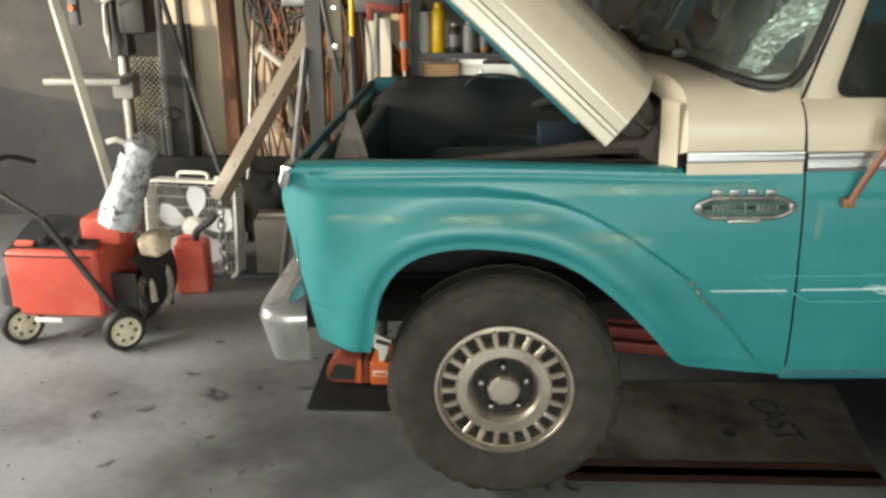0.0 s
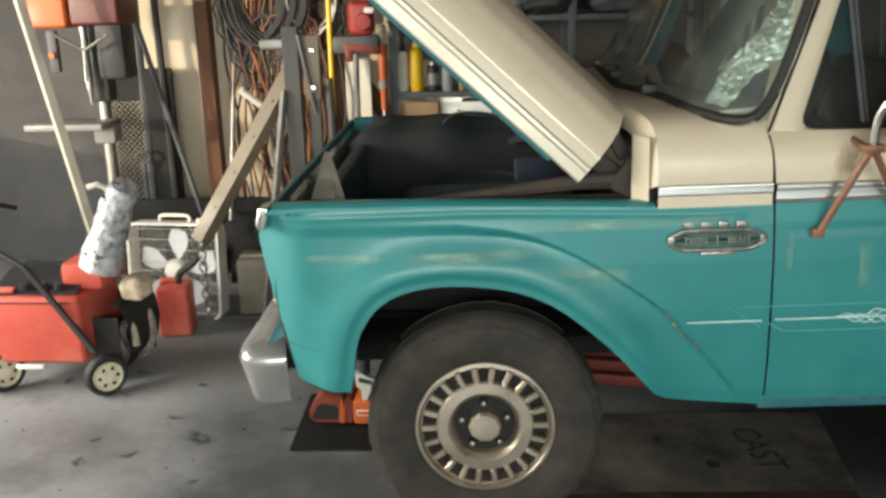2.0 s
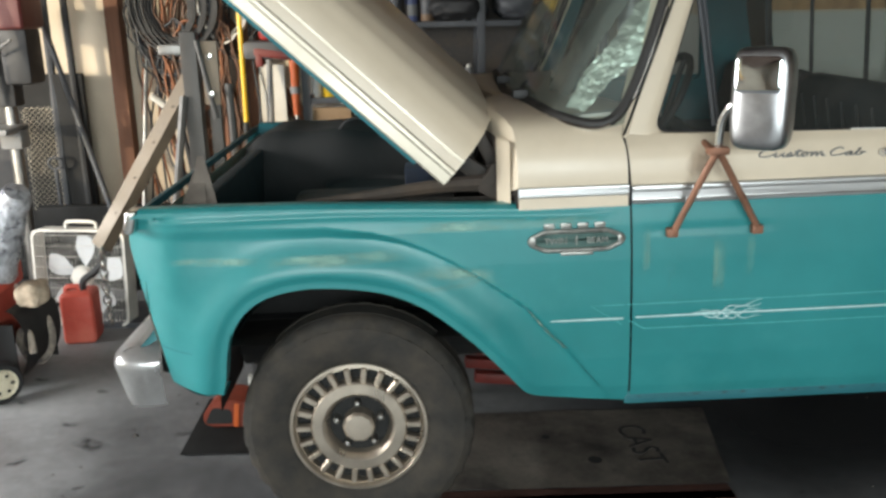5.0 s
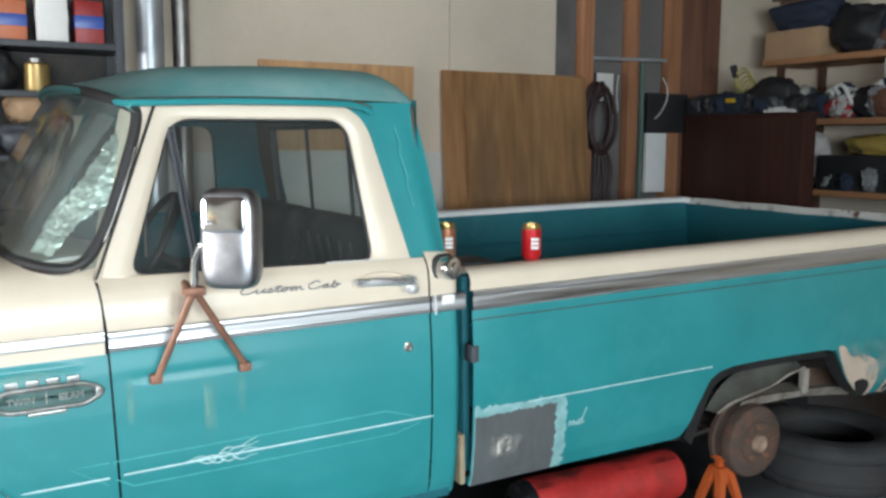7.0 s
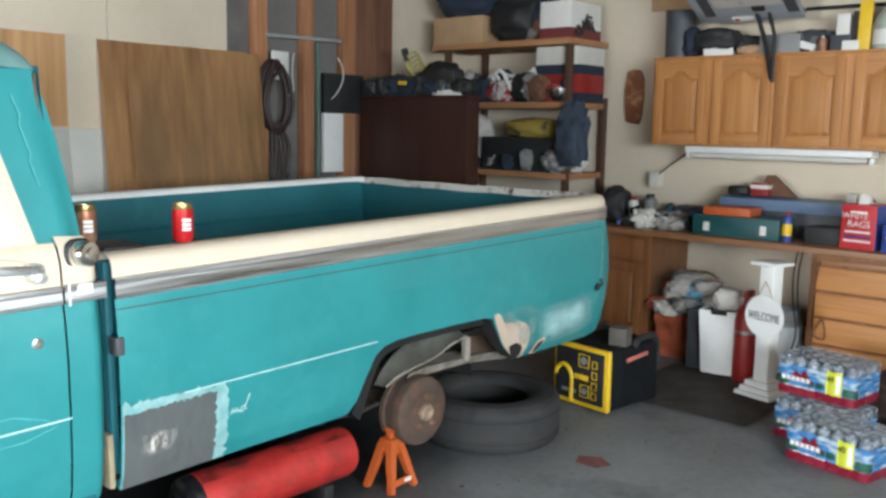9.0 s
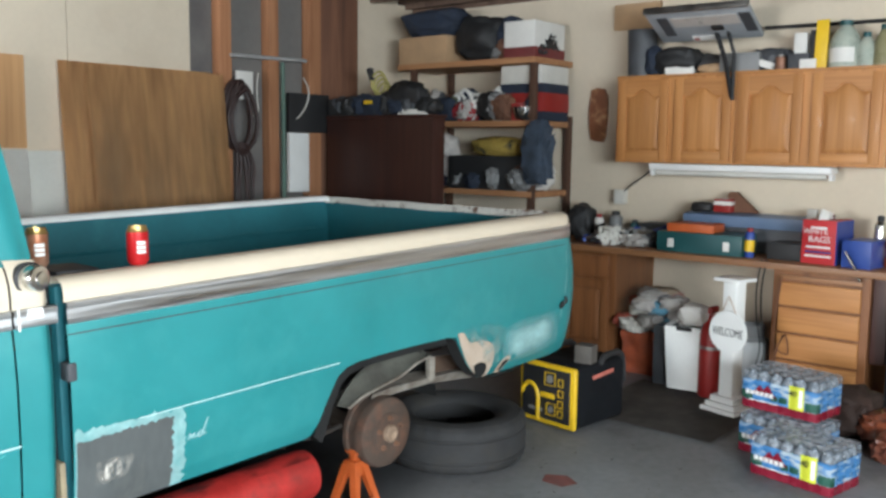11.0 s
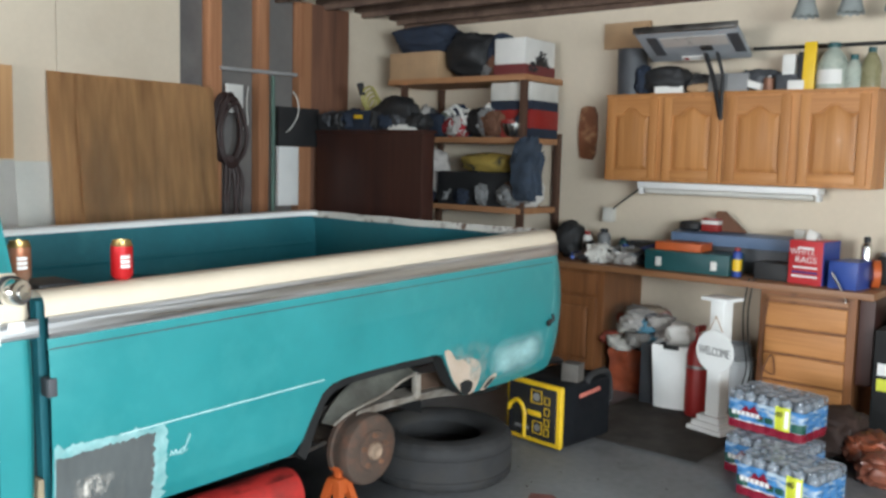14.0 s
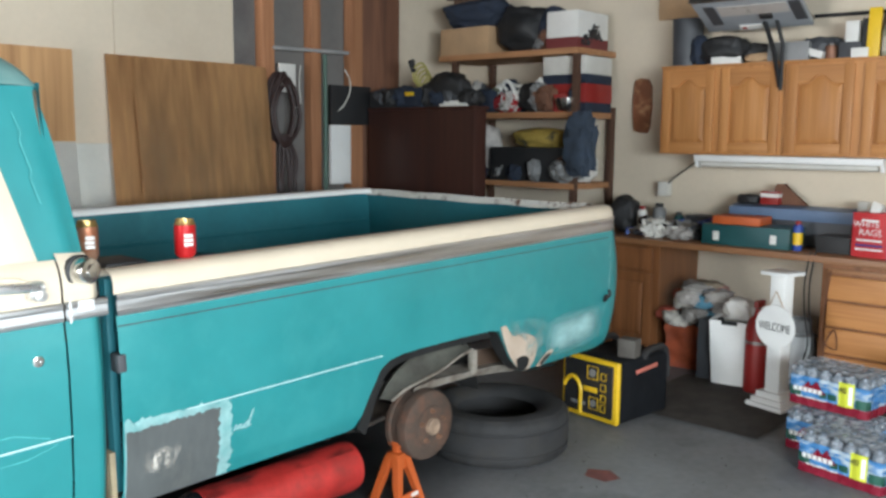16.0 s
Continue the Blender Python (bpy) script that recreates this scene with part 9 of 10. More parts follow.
for k in range(6):
    w, hh = 0.128 - 0.011 * (k % 4), 0.262 - 0.020 * (k % 3)
    bm = bm_new()
    tube(bm, [(4.815 + 0.006 * k + w * math.cos(a) * (1 - 0.25 * max(0.0, math.sin(a))), 2.965 - 0.014 * k, 1.765 - 0.008 * k + hh * math.sin(a) + 0.012 * math.sin(3 * a + k)) for a in [i * 2 * math.pi / 36 for i in range(36)]], 0.013, 6, closed=True)
    part("hose_loop", bm, HOSE, coil)
for k in range(5):
    x = 4.785 + 0.038 * k
    bm = bm_new()
    tube(bm, curve_pts([(4.80 + 0.012 * k, 2.93, 1.56), (x, 2.92, 1.40), (x + 0.02 * math.sin(4 * k), 2.925, 1.20), (x + 0.012, 2.93, 0.92)], 24), 0.013, 6)
    part("hose_strand", bm, HOSE, coil)
bm = bm_new()
box2(bm, (4.73, 2.985, 1.88), (4.885, 3.0, 2.09), 0.003)
simple("white_card", "small white card on the wall", "card", bm, PAPER)
bm = bm_new()
box2(bm, (5.215, 2.96, 1.646), (5.64, 3.0, 1.955), 0.01)
simple("hung_black_sheet", "black sheet hung between studs", "panel", bm, BLACK)
bm = bm_new()
box2(bm, (5.205, 2.95, 1.175), (5.41, 2.985, 1.642), 0.004)
simple("white_board", "narrow white board by the studs", "board", bm, WHITE)
bm = bm_new()
tube(bm, [(5.125, 2.92, 0.4), (5.160, 2.97, 2.18)], 0.018, 8)
simple("green_pole", "grey green pole leaning on the studs", "pole", bm, material("pole_green", (0.08, 0.14, 0.11), 0.5))
for x, sg in ((4.915, -0.30), (5.355, 0.35)):
    bm = bm_new()
    tube(bm, curve_pts([(x, 2.96, 2.08), (x + 0.10 * sg, 2.94, 2.0), (x + 0.10 * sg, 2.94, 1.90), (x - 0.05 * abs(sg), 2.95, 1.80), (x - 0.07, 2.955, 1.755)], 20), 0.005, 6)
    simple("white_cable", "thin white cable hanging on the studs", "cable", bm, OFFWHITE)
bm = bm_new()
tube(bm, [(1.44, 2.86, 0.0), (1.44, 2.86, 2.78)], 0.075, 20)
simple("metal_flue", "pale metal pipe up the wall", "pipe", bm, material("pale_zinc", (0.42, 0.44, 0.45), 0.4, 0.6, vary=0.15, scale=5))
bm = bm_new()
tube(bm, [(1.62, 2.90, 0.0), (1.62, 2.90, 2.80)], 0.05, 16)
simple("metal_pipe", "thin grey metal pipe up the wall", "pipe", bm, STEEL)

# shade under the truck painted as a black film, and scattered oil smudges
UNDER_SHADE = stain("underbody_shade", (0.010, 0.010, 0.011), 0.96, 1.6, (1, 1, 1), 0.12, 0.34, (0, 1))
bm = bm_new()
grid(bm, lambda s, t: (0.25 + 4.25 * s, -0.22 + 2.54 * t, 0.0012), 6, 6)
simple("oil_stain", "black film painting the shade on the concrete under the truck", "stain", bm, UNDER_SHADE)
SMUDGE = stain("floor_smudge", (0.026, 0.026, 0.027), 0.62, 30.0, (1, 1, 1), 0.36, 0.60, (0, 1))
random.seed(77)
for k in range(44):
    x, y = random.uniform(-2.6, 0.3), random.uniform(-0.75, 1.3)
    w = random.uniform(0.015, 0.05) * (1.8 if k % 7 == 0 else 1)
    bm = bm_new()
    grid(bm, lambda s, t: (w * (s - 0.5) * 2, w * random.uniform(0.45, 0.65) * (t - 0.5) * 2, 0), 3, 3)
    ob = simple("floor_smudge", "dark dried oil smudge on the concrete", "stain", bm, SMUDGE)
    ob.matrix_world = pose(x, y, 0.0022, 0, 0, random.uniform(-80, 80))
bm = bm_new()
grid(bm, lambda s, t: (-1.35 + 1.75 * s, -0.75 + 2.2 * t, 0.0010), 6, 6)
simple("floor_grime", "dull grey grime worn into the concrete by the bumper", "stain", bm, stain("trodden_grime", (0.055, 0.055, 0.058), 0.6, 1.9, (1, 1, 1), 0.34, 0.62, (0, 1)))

# crumbs and flakes on the concrete
random.seed(55)
vv, ff = [], []
for k in range(520):
    x, y = random.uniform(-2.6, 6.0), random.uniform(-1.2, 1.4)
    if 0.1 < y < 1.9 and 0.2 < x < 1.4:
        continue
    r, a = random.uniform(0.002, 0.008) * (2.0 if random.random() < 0.06 else 1.0), random.uniform(0, 6.28)
    i = len(vv)
    for j in range(4):
        b = a + j * 1.5708 + random.uniform(-0.4, 0.4)
        vv.append((x + r * math.cos(b), y + r * math.sin(b), 0.0008))
    vv.append((x, y, 0.001 + r * 0.5))
    ff += [(i + j, i + (j + 1) % 4, i + 4) for j in range(4)]
me = bpy.data.meshes.new("floor_debris")
me.from_pydata(vv, [], ff)
me.materials.append(material("grit", (0.05, 0.045, 0.04), 0.9, vary=0.5, scale=3, bump=0.0, colour2=(0.22, 0.20, 0.17), mask=(0.55, 0.65)))
tagged(new("floor_debris", me), "small dark flakes and grit on the concrete", "grit", kind="stuff")

# ---- metal shelving behind the hood ----
ms = thing("metal_shelf", "dark grey steel shelving packed with cans and boxes", "shelf", (0.4, 2.82, 0.0))
m = ms.matrix_world.inverted()
LEVELS = (0.60, 1.080, 1.485, 1.815, 2.070, 2.40)
for i, z in enumerate(LEVELS):
    bm = bm_new()
    box2(bm, (-0.44, 2.64, z - 0.032), (1.26, 3.0, z), 0.003)
    part("shelf_board", put(bm, m), DARKGREY, ms)
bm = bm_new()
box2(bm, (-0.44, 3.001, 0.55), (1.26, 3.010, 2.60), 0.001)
part("back_board", put(bm, m), material("dark_back_board", (0.055, 0.050, 0.046), 0.8, vary=0.35, scale=3, colour2=(0.10, 0.075, 0.05), mask=(0.5, 0.7)), ms, "dark mottled back board")
for x in (-0.455, 0.535, 1.225):
    for y in (2.635, 2.99):
        bm = bm_new()
        box2(bm, (x - 0.004, y - 0.003, 0.0), (x + 0.040, y + 0.006, 2.6), 0.001)
        box2(bm, (x - 0.004, y + 0.004, 0.0), (x + 0.002, y + 0.034 if y < 2.8 else y + 0.012, 2.6), 0.001)
        part("upright", put(bm, m), DARKGREY, ms)
random.seed(21)
DULLRED, DULLBLUE = material("faded_red_tin", (0.22, 0.05, 0.04), 0.5), material("faded_blue_tin", (0.07, 0.09, 0.20), 0.5)
CANM = [material("can_white", (0.36, 0.36, 0.38), 0.45, vary=0.25, scale=20), material("can_dusty_white", (0.42, 0.40, 0.37), 0.5, vary=0.25, scale=20), DARKGREY, DULLBLUE, DULLRED, material("can_silver", (0.30, 0.31, 0.33), 0.4, 0.6), BLACK, material("can_brown", (0.16, 0.10, 0.06), 0.5), GREY, material("can_amber", (0.30, 0.16, 0.04), 0.5)]


def row_of_cans(x0, x1, z, y=2.70, hmin=0.15, hmax=0.24, pick=None):
    x = x0
    while x < x1:
        r = random.choice((0.026, 0.031, 0.033, 0.036))
        h = random.uniform(hmin, hmax)
        mt = random.choice(pick or CANM)
        can((x + r, y + random.uniform(-0.02, 0.03), z + 0.001), r, h, mt, "old spray can or bottle on the steel shelf", random.choice((BLACK, DULLRED, GREY, STEEL, OFFWHITE)), "spray_can", random.choice((None, GREY, DULLRED, DULLBLUE, DARKGREY)), "can")
        x += 2 * r + random.uniform(0.004, 0.02)


can((-0.385, 2.70, 1.081), 0.026, 0.25, PAPER, "slim white tube on the shelf", BLACK, "spray_can", None)
can((-0.31, 2.70, 1.081), 0.038, 0.27, YELLOW, "yellow bottle on the shelf", YELLOW, "bottle", None, "bottle")
row_of_cans(-0.25, 0.48, 1.08, hmin=0.14, hmax=0.19)
row_of_cans(-0.40, 0.50, 1.485)
row_of_cans(-0.40, 0.10, 1.815)
row_of_cans(0.60, 0.92, 1.08, hmin=0.10, hmax=0.16, pick=[DULLBLUE, GREY])
row_of_cans(0.15, 0.42, 2.07)
carton((0.38, 2.78, 1.816), (0.23, 0.20, 0.21), BLACK, "black and yellow boxed car part", 0, "printed_box", (0.5, 0.35, YELLOW), False)
bm = bm_new()
box2(bm, (0.255, 2.675, 1.83), (0.285, 2.679, 2.0))
simple("red_box_edge", "red edge of a boxed part", "box", bm, RED)
can((0.84, 2.74, 1.816), 0.062, 0.17, material("brass_tin", (0.36, 0.25, 0.09), 0.4, 0.5), "round yellow and brown tin", STEEL, "tin", None)
bag("engine_part", (0.64, 2.80, 1.816), (0.22, 0.22, 0.20), BLACK, "dark greasy engine part on the shelf", 111, "car part")
bag("pale_bag", (0.42, 2.78, 1.65), (0.24, 0.18, 0.15), KRAFT, "tan paper bag on the shelf", 112)
bag("pale_bag", (0.80, 2.78, 1.65), (0.26, 0.18, 0.15), KRAFT, "tan paper bag beside black parts", 113)
bag("engine_part", (0.42, 2.72, 1.486), (0.34, 0.24, 0.15), BLACK, "black rubber parts on the shelf", 114, "car part")
# out-of-view wall added to block direct sun from the south-west
bag("engine_part", (0.82, 2.72, 1.486), (0.38, 0.24, 0.17), DARKGREY, "dark metal parts on the shelf", 115, "car part")
bag("engine_part", (1.08, 2.74, 1.486), (0.26, 0.24, 0.20), BLACK, "dark hoses heaped on the shelf", 116, "car part")
for k, (x, w, h, mt) in enumerate(((0.72, 0.16, 0.20, material("orange_box", (0.45, 0.13, 0.05), 0.5)), (0.92, 0.15, 0.26, PAPER), (1.10, 0.14, 0.22, RED), (0.58, 0.08, 0.2, BLUE))):
    carton((x, 2.76, 2.071), (w, 0.16, h), mt, "printed bottle carton on the top shelf", 0, "printed_box", (0.5, 0.3, PAPER if k % 2 else BLUE), False)
bag("engine_part", (1.0, 2.74, 1.081), (0.42, 0.26, 0.24), BLACK, "dark motor parts on the low shelf", 117, "car part")
carton((0.62, 2.74, 1.081), (0.10, 0.14, 0.07), OFFWHITE, "small pale carton on the shelf", 0, "small_box", None, False)
carton((-0.30, 2.76, 0.78), (0.22, 0.20, 0.24), KRAFT, "cardboard box under the cans")
carton((0.20, 2.76, 0.72), (0.52, 0.20, 0.30), material("brushed_case", (0.48, 0.46, 0.42), 0.35, 0.7, vary=0.15, scale=5), "brushed metal box under the cans", 0, "metal_box", None, False)
carton((0.0, 2.78, 0.601), (1.6, 0.24, 0.10), DARKGREY, "dark flat tool tray on the low shelf", 0, "tool_tray", None, False)

bm = bm_new()
box2(bm, (-0.27, 2.862, 0.0), (0.16, 2.868, 1.045), 0.001)
simple("steel_sheet", "bright bare steel sheet standing under the shelf", "sheet", bm, material("brushed_sheet_steel", (0.46, 0.42, 0.37), 0.34, 0.9, vary=0.1, scale=3, bump=0, stretch=(1, 1, 6)))

# ---- tools along the wall ----
hp = thing("engine_hoist", "grey folding engine hoist with a hanging chain", "engine hoist", (-0.80, 1.60, 0.0))
m = hp.matrix_world.inverted()
HOIST = material("hoist_grey", (0.075, 0.068, 0.062), 0.5, 0.3, vary=0.15, scale=8)
HOIST2 = material("hoist_tan", (0.20, 0.155, 0.11), 0.55, 0.2, vary=0.15, scale=8)
bm = bm_new()
box2(bm, (-0.835, 1.565, 0.0), (-0.765, 1.635, 1.475), 0.005)
part("mast", put(bm, m), HOIST, hp)
bm = bm_new()
tube(bm, [(-0.80, 1.66, 1.30), (-1.262, 1.52, 0.535)], 0.047, 4)
part("boom", put(bm, m), HOIST2, hp, "tan drilled boom arm")
for k in range(4):
    bm = bm_new()
    t = 0.2 + 0.2 * k
    lathe(bm, [(0.0, 0.0), (0.011, 0.0)], 12, m @ pose(-0.80 - 0.462 * t, 1.624 - 0.14 * t, 1.30 - 0.765 * t, 90, 0, 0))
    part("boom_hole", bm, FLAT_BLACK, hp)
bm = bm_new()
box(bm, (-0.885, 1.60, 1.40), (0.10, 0.05, 0.045), 0.01)
part("pump_handle_socket", put(bm, m), STEEL, hp)
bm = bm_new()
box2(bm, (-0.745, 1.565, 1.16), (-0.675, 1.585, 1.435), 0.004)
part("ram_bracket", put(bm, m), HOIST2, hp, "tan bolted bracket plate")
bm = bm_new()
box2(bm, (-0.735, 1.588, 0.62), (-0.685, 1.625, 1.24), 0.006)
part("ram_arm", put(bm, m), HOIST, hp)
for z in (1.37, 1.21):
    bm = bm_new()
    lathe(bm, [(0.0, 0.02), (0.014, 0.018), (0.016, 0.0)], 6, m @ pose(-0.705, 1.545, z, 90, 0, 0))
    part("bolt", bm, CHROME, hp)
bm = bm_new()
tube(bm, [(-0.76, 1.56, 1.44), (-0.70, 1.56, 1.10)], 0.012)
tube(bm, [(-0.64, 1.58, 1.25), (-0.63, 1.58, 0.7)], 0.018)
part("ram", put(bm, m), HOIST, hp)
bm = bm_new()
tube(bm, [(-0.835, 1.56, 1.20), (-0.98, 1.40, 0.08)], 0.018, 6)
part("brace", put(bm, m), HOIST, hp)
for y in (1.45, 1.75):
    bm = bm_new()
    box2(bm, (-0.88, y - 0.04, 0.0), (0.25, y + 0.04, 0.08), 0.005)
    part("leg", put(bm, m), FLAT_BLACK, hp)
for k in range(11):
    bm = bm_new()
    a = k % 2
    tube(bm, [(-1.235 + (0.017 * math.cos(t) if a else 0.005), 1.44 + (0.0 if a else 0.017 * math.cos(t)), 0.53 - 0.032 * k + 0.025 * math.sin(t)) for t in [i * math.pi / 5 for i in range(10)]], 0.0055, 5, closed=True)
    part("chain_link", put(bm, m), CHROME, hp)

# box fan
FANBLADE = material("fan_blade", (0.50, 0.52, 0.54), 0.5)
fn = thing("box_fan", "white box fan standing on the floor", "fan", (-1.55, 1.975, -0.024), (-5, 0, -8))
loop = round_loop([(-0.25, 0.03), (0.25, 0.03), (0.25, 0.53), (-0.25, 0.53)], 0.05, 6)
bm = bm_new()
n = len(loop)
rg = [[bm.verts.new((p.x, y, p.y)) for p in loop] for y in (-0.05, 0.05)]
rg2 = [[bm.verts.new((p.x * 0.95, y, 0.28 + (p.y - 0.28) * 0.95)) for p in loop] for y in (-0.05, 0.05)]
for k in range(n):
    j = (k + 1) % n
    bm.faces.new((rg[0][k], rg[0][j], rg[1][j], rg[1][k]))
    bm.faces.new((rg[0][k], rg[0][j], rg2[0][j], rg2[0][k]))
    bm.faces.new((rg[1][k], rg[1][j], rg2[1][j], rg2[1][k]))
    bm.faces.new((rg2[0][k], rg2[0][j], rg2[1][j], rg2[1][k]))
part("frame", bm, OFFWHITE, fn)
bm = bm_new()
for k in range(27):
    x = -0.23 + 0.46 * k / 26
    tube(bm, [(x, -0.047, 0.05), (x, -0.047, 0.51)], 0.0010, 3, False)
for k in range(9):
    z = 0.06 + 0.44 * k / 8
    tube(bm, [(-0.235, -0.049, z), (0.235, -0.049, z)], 0.0016, 3, False)
tagged(part("grille", bm, OFFWHITE, fn), kind="stuff")
for k in range(5):
    bm = bm_new()
    a0 = k * 2 * math.pi / 5 + 0.25
    grid(bm, lambda s, t: (0.21 * (0.2 + 0.8 * s) * math.cos(a0 + (t - 0.5) * (0.2 + 0.62 * math.sin(math.pi * (0.10 + 0.78 * s)))), -0.01 + 0.03 * t, 0.28 + 0.21 * (0.2 + 0.8 * s) * math.sin(a0 + (t - 0.5) * (0.2 + 0.62 * math.sin(math.pi * (0.10 + 0.78 * s))))), 10, 6)
    part("blade", bm, FANBLADE, fn)
bm = bm_new()
lathe(bm, [(0.0, 0.03), (0.05, 0.025), (0.06, 0.0)], 20, pose(0, -0.02, 0.28, 90, 0, 0))
part("hub", bm, OFFWHITE, fn)
bm = bm_new()
tube(bm, curve_pts([(-0.08, 0, 0.53), (-0.075, 0, 0.56), (0.0, 0, 0.565), (0.075, 0, 0.56), (0.08, 0, 0.53)], 16), 0.009)
part("carry_handle", bm, OFFWHITE, fn)
bm = bm_new()
lathe(bm, [(0.02, 0), (0.02, 0.02), (0.0, 0.02)], 12, pose(0.14, 0, 0.53))
part("knob", bm, OFFWHITE, fn)

# fuel can
fc = thing("fuel_can", "red plastic fuel can with black spout", "fuel can", (-1.492, 1.765, 0.0), (0, 0, 6))
bm = bm_new()
box2(bm, (-0.078, -0.08, 0.0), (0.078, 0.08, 0.255), 0.025, 3)
part("body", bm, SNOWRED, fc)
bm = bm_new()
tube(bm, curve_pts([(0.02, 0, 0.25), (0.03, 0, 0.30), (0.09, 0, 0.345), (0.13, 0, 0.385)], 16), 0.018)
part("spout", bm, BLACK, fc)
bm = bm_new()
tube(bm, curve_pts([(-0.06, 0, 0.25), (-0.05, 0, 0.272), (0.0, 0, 0.272), (0.01, 0, 0.25)], 12), 0.014)
part("handle", bm, SNOWRED, fc)
carton((-1.13, 2.05, 0.0), (0.20, 0.22, 0.31), material("grey_board", (0.15, 0.135, 0.11), 0.8, vary=0.2, scale=6), "worn grey cardboard box on the floor", 5)
bm = bm_new()
box2(bm, (-1.55, 1.90, 0.0), (-0.95, 2.25, 0.028), 0.004)
simple("dark_board", "dark board lying at the wall foot", "board", bm, DARKGREY)

# snow blower
sb = thing("snow_blower", "faded red snow blower with white discharge chute", "snow blower", (-1.78, 1.22, 0.0), (0, 0, -3))
bm = bm_new()
box2(bm, (-0.27, -0.16, 0.13), (0.14, 0.22, 0.42), 0.03, 3)
part("engine_cover", bm, SNOWRED, sb)
bm = bm_new()
vs = [bm.verts.new(p) for p in ((-0.27, -0.165, 0.40), (0.12, -0.165, 0.40), (0.10, 0.05, 0.49), (-0.25, 0.05, 0.49), (-0.25, 0.20, 0.48), (0.10, 0.20, 0.48))]
bm.faces.new(vs[:4])
bm.faces.new((vs[3], vs[2], vs[5], vs[4]))
bmesh.ops.solidify(bm, geom=bm.faces[:], thickness=0.02)
part("control_panel", bm, DARKGREY, sb, "dark sloping control panel")
for x in (-0.12, -0.04, 0.03):
    bm = bm_new()
    lathe(bm, [(0.0, 0.025), (0.018, 0.024), (0.022, 0.0)], 14, pose(x, -0.08, 0.445, 22, 0, 0))
    part("knob", bm, BLACK, sb)
bm = bm_new()
box(bm, (-0.20, -0.10, 0.438), (0.08, 0.03, 0.012), 0.004, (22, 0, 0))
part("red_label", bm, SNOWRED, sb)
bm = bm_new()
box2(bm, (0.02, -0.05, 0.42), (0.20, 0.20, 0.54), 0.03)
part("top_cowl", bm, SNOWRED, sb)
bm = bm_new()
grid(bm, lambda s, t: (0.17 + 0.13 * math.sin(math.pi * (0.1 + 0.75 * s)), -0.06 + 0.32 * t, 0.20 - 0.165 * math.cos(math.pi * (0.05 + 0.9 * s))), 16, 8)
box2(bm, (0.13, -0.06, 0.04), (0.25, -0.05, 0.30), 0.004)
box2(bm, (0.11, 0.25, 0.04), (0.27, 0.26, 0.34), 0.004)
part("auger_housing", bm, BLACK, sb, "black auger housing")
bm = bm_new()
tube(bm, curve_pts([(0.27 + 0.05 * math.cos(k), -0.05 + 0.028 * k, 0.17 + 0.09 * math.sin(k)) for k in range(11)], 44), 0.016, 6)
part("auger", bm, material("worn_auger", (0.33, 0.28, 0.23), 0.7, vary=0.4, scale=12, colour2=(0.06, 0.05, 0.05), mask=(0.45, 0.6)), sb, "worn pale spiral auger")
bm = bm_new()
box2(bm, (-0.30, -0.155, 0.17), (-0.26, -0.06, 0.30), 0.008)
part("side_cap", bm, DARKGREY, sb)
bm = bm_new()
box2(bm, (-0.16, -0.175, 0.112), (-0.04, -0.16, 0.130), 0.003)
part("white_plate", bm, PAPER, sb)
CHUTE = material("dented_foil_chute", (0.40, 0.41, 0.44), 0.42, 0.4, vary=0.5, scale=26, bump=0.5, colour2=(0.08, 0.08, 0.10), mask=(0.53, 0.60))
bm = bm_new()
a, b = Vector((0.17, 0.0, 0.50)), Vector((0.285, 0.02, 0.80))
rr = tube(bm, [a.lerp(b, k / 12) for k in range(13)], [0.085 - 0.018 * (k / 12) for k in range(13)], 24, False)
for ring in rr:
    for v in ring:
        v.co += Vector((1, 1, 0.4)) * 0.012 * noise.noise(v.co * 22)
part("chute", bm, CHUTE, sb, "white wrapped discharge chute")
bm = bm_new()
lathe(bm, [(0.0, 0.06), (0.05, 0.05), (0.07, 0.0), (0.06, -0.03)], 16, pose(0.30, 0.02, 0.82, 20, 30, 0))
part("deflector", bm, CHUTE, sb)
bm = bm_new()
tube(bm, [(0.28, 0.02, 0.83), (0.22, -0.02, 0.87), (0.18, -0.03, 0.86)], 0.012)
part("chute_crank", bm, OFFWHITE, sb)
bm = bm_new()
tube(bm, [(-0.05, -0.18, 0.56), (0.20, -0.19, 0.20)], 0.014, 8)
tube(bm, curve_pts([(-0.05, -0.18, 0.56), (-0.30, -0.15, 0.72), (-0.36, 0.1, 0.76), (-0.34, 0.3, 0.70)], 20), 0.012, 8)
part("handle_bar", bm, BLACK, sb, "black handle bar")
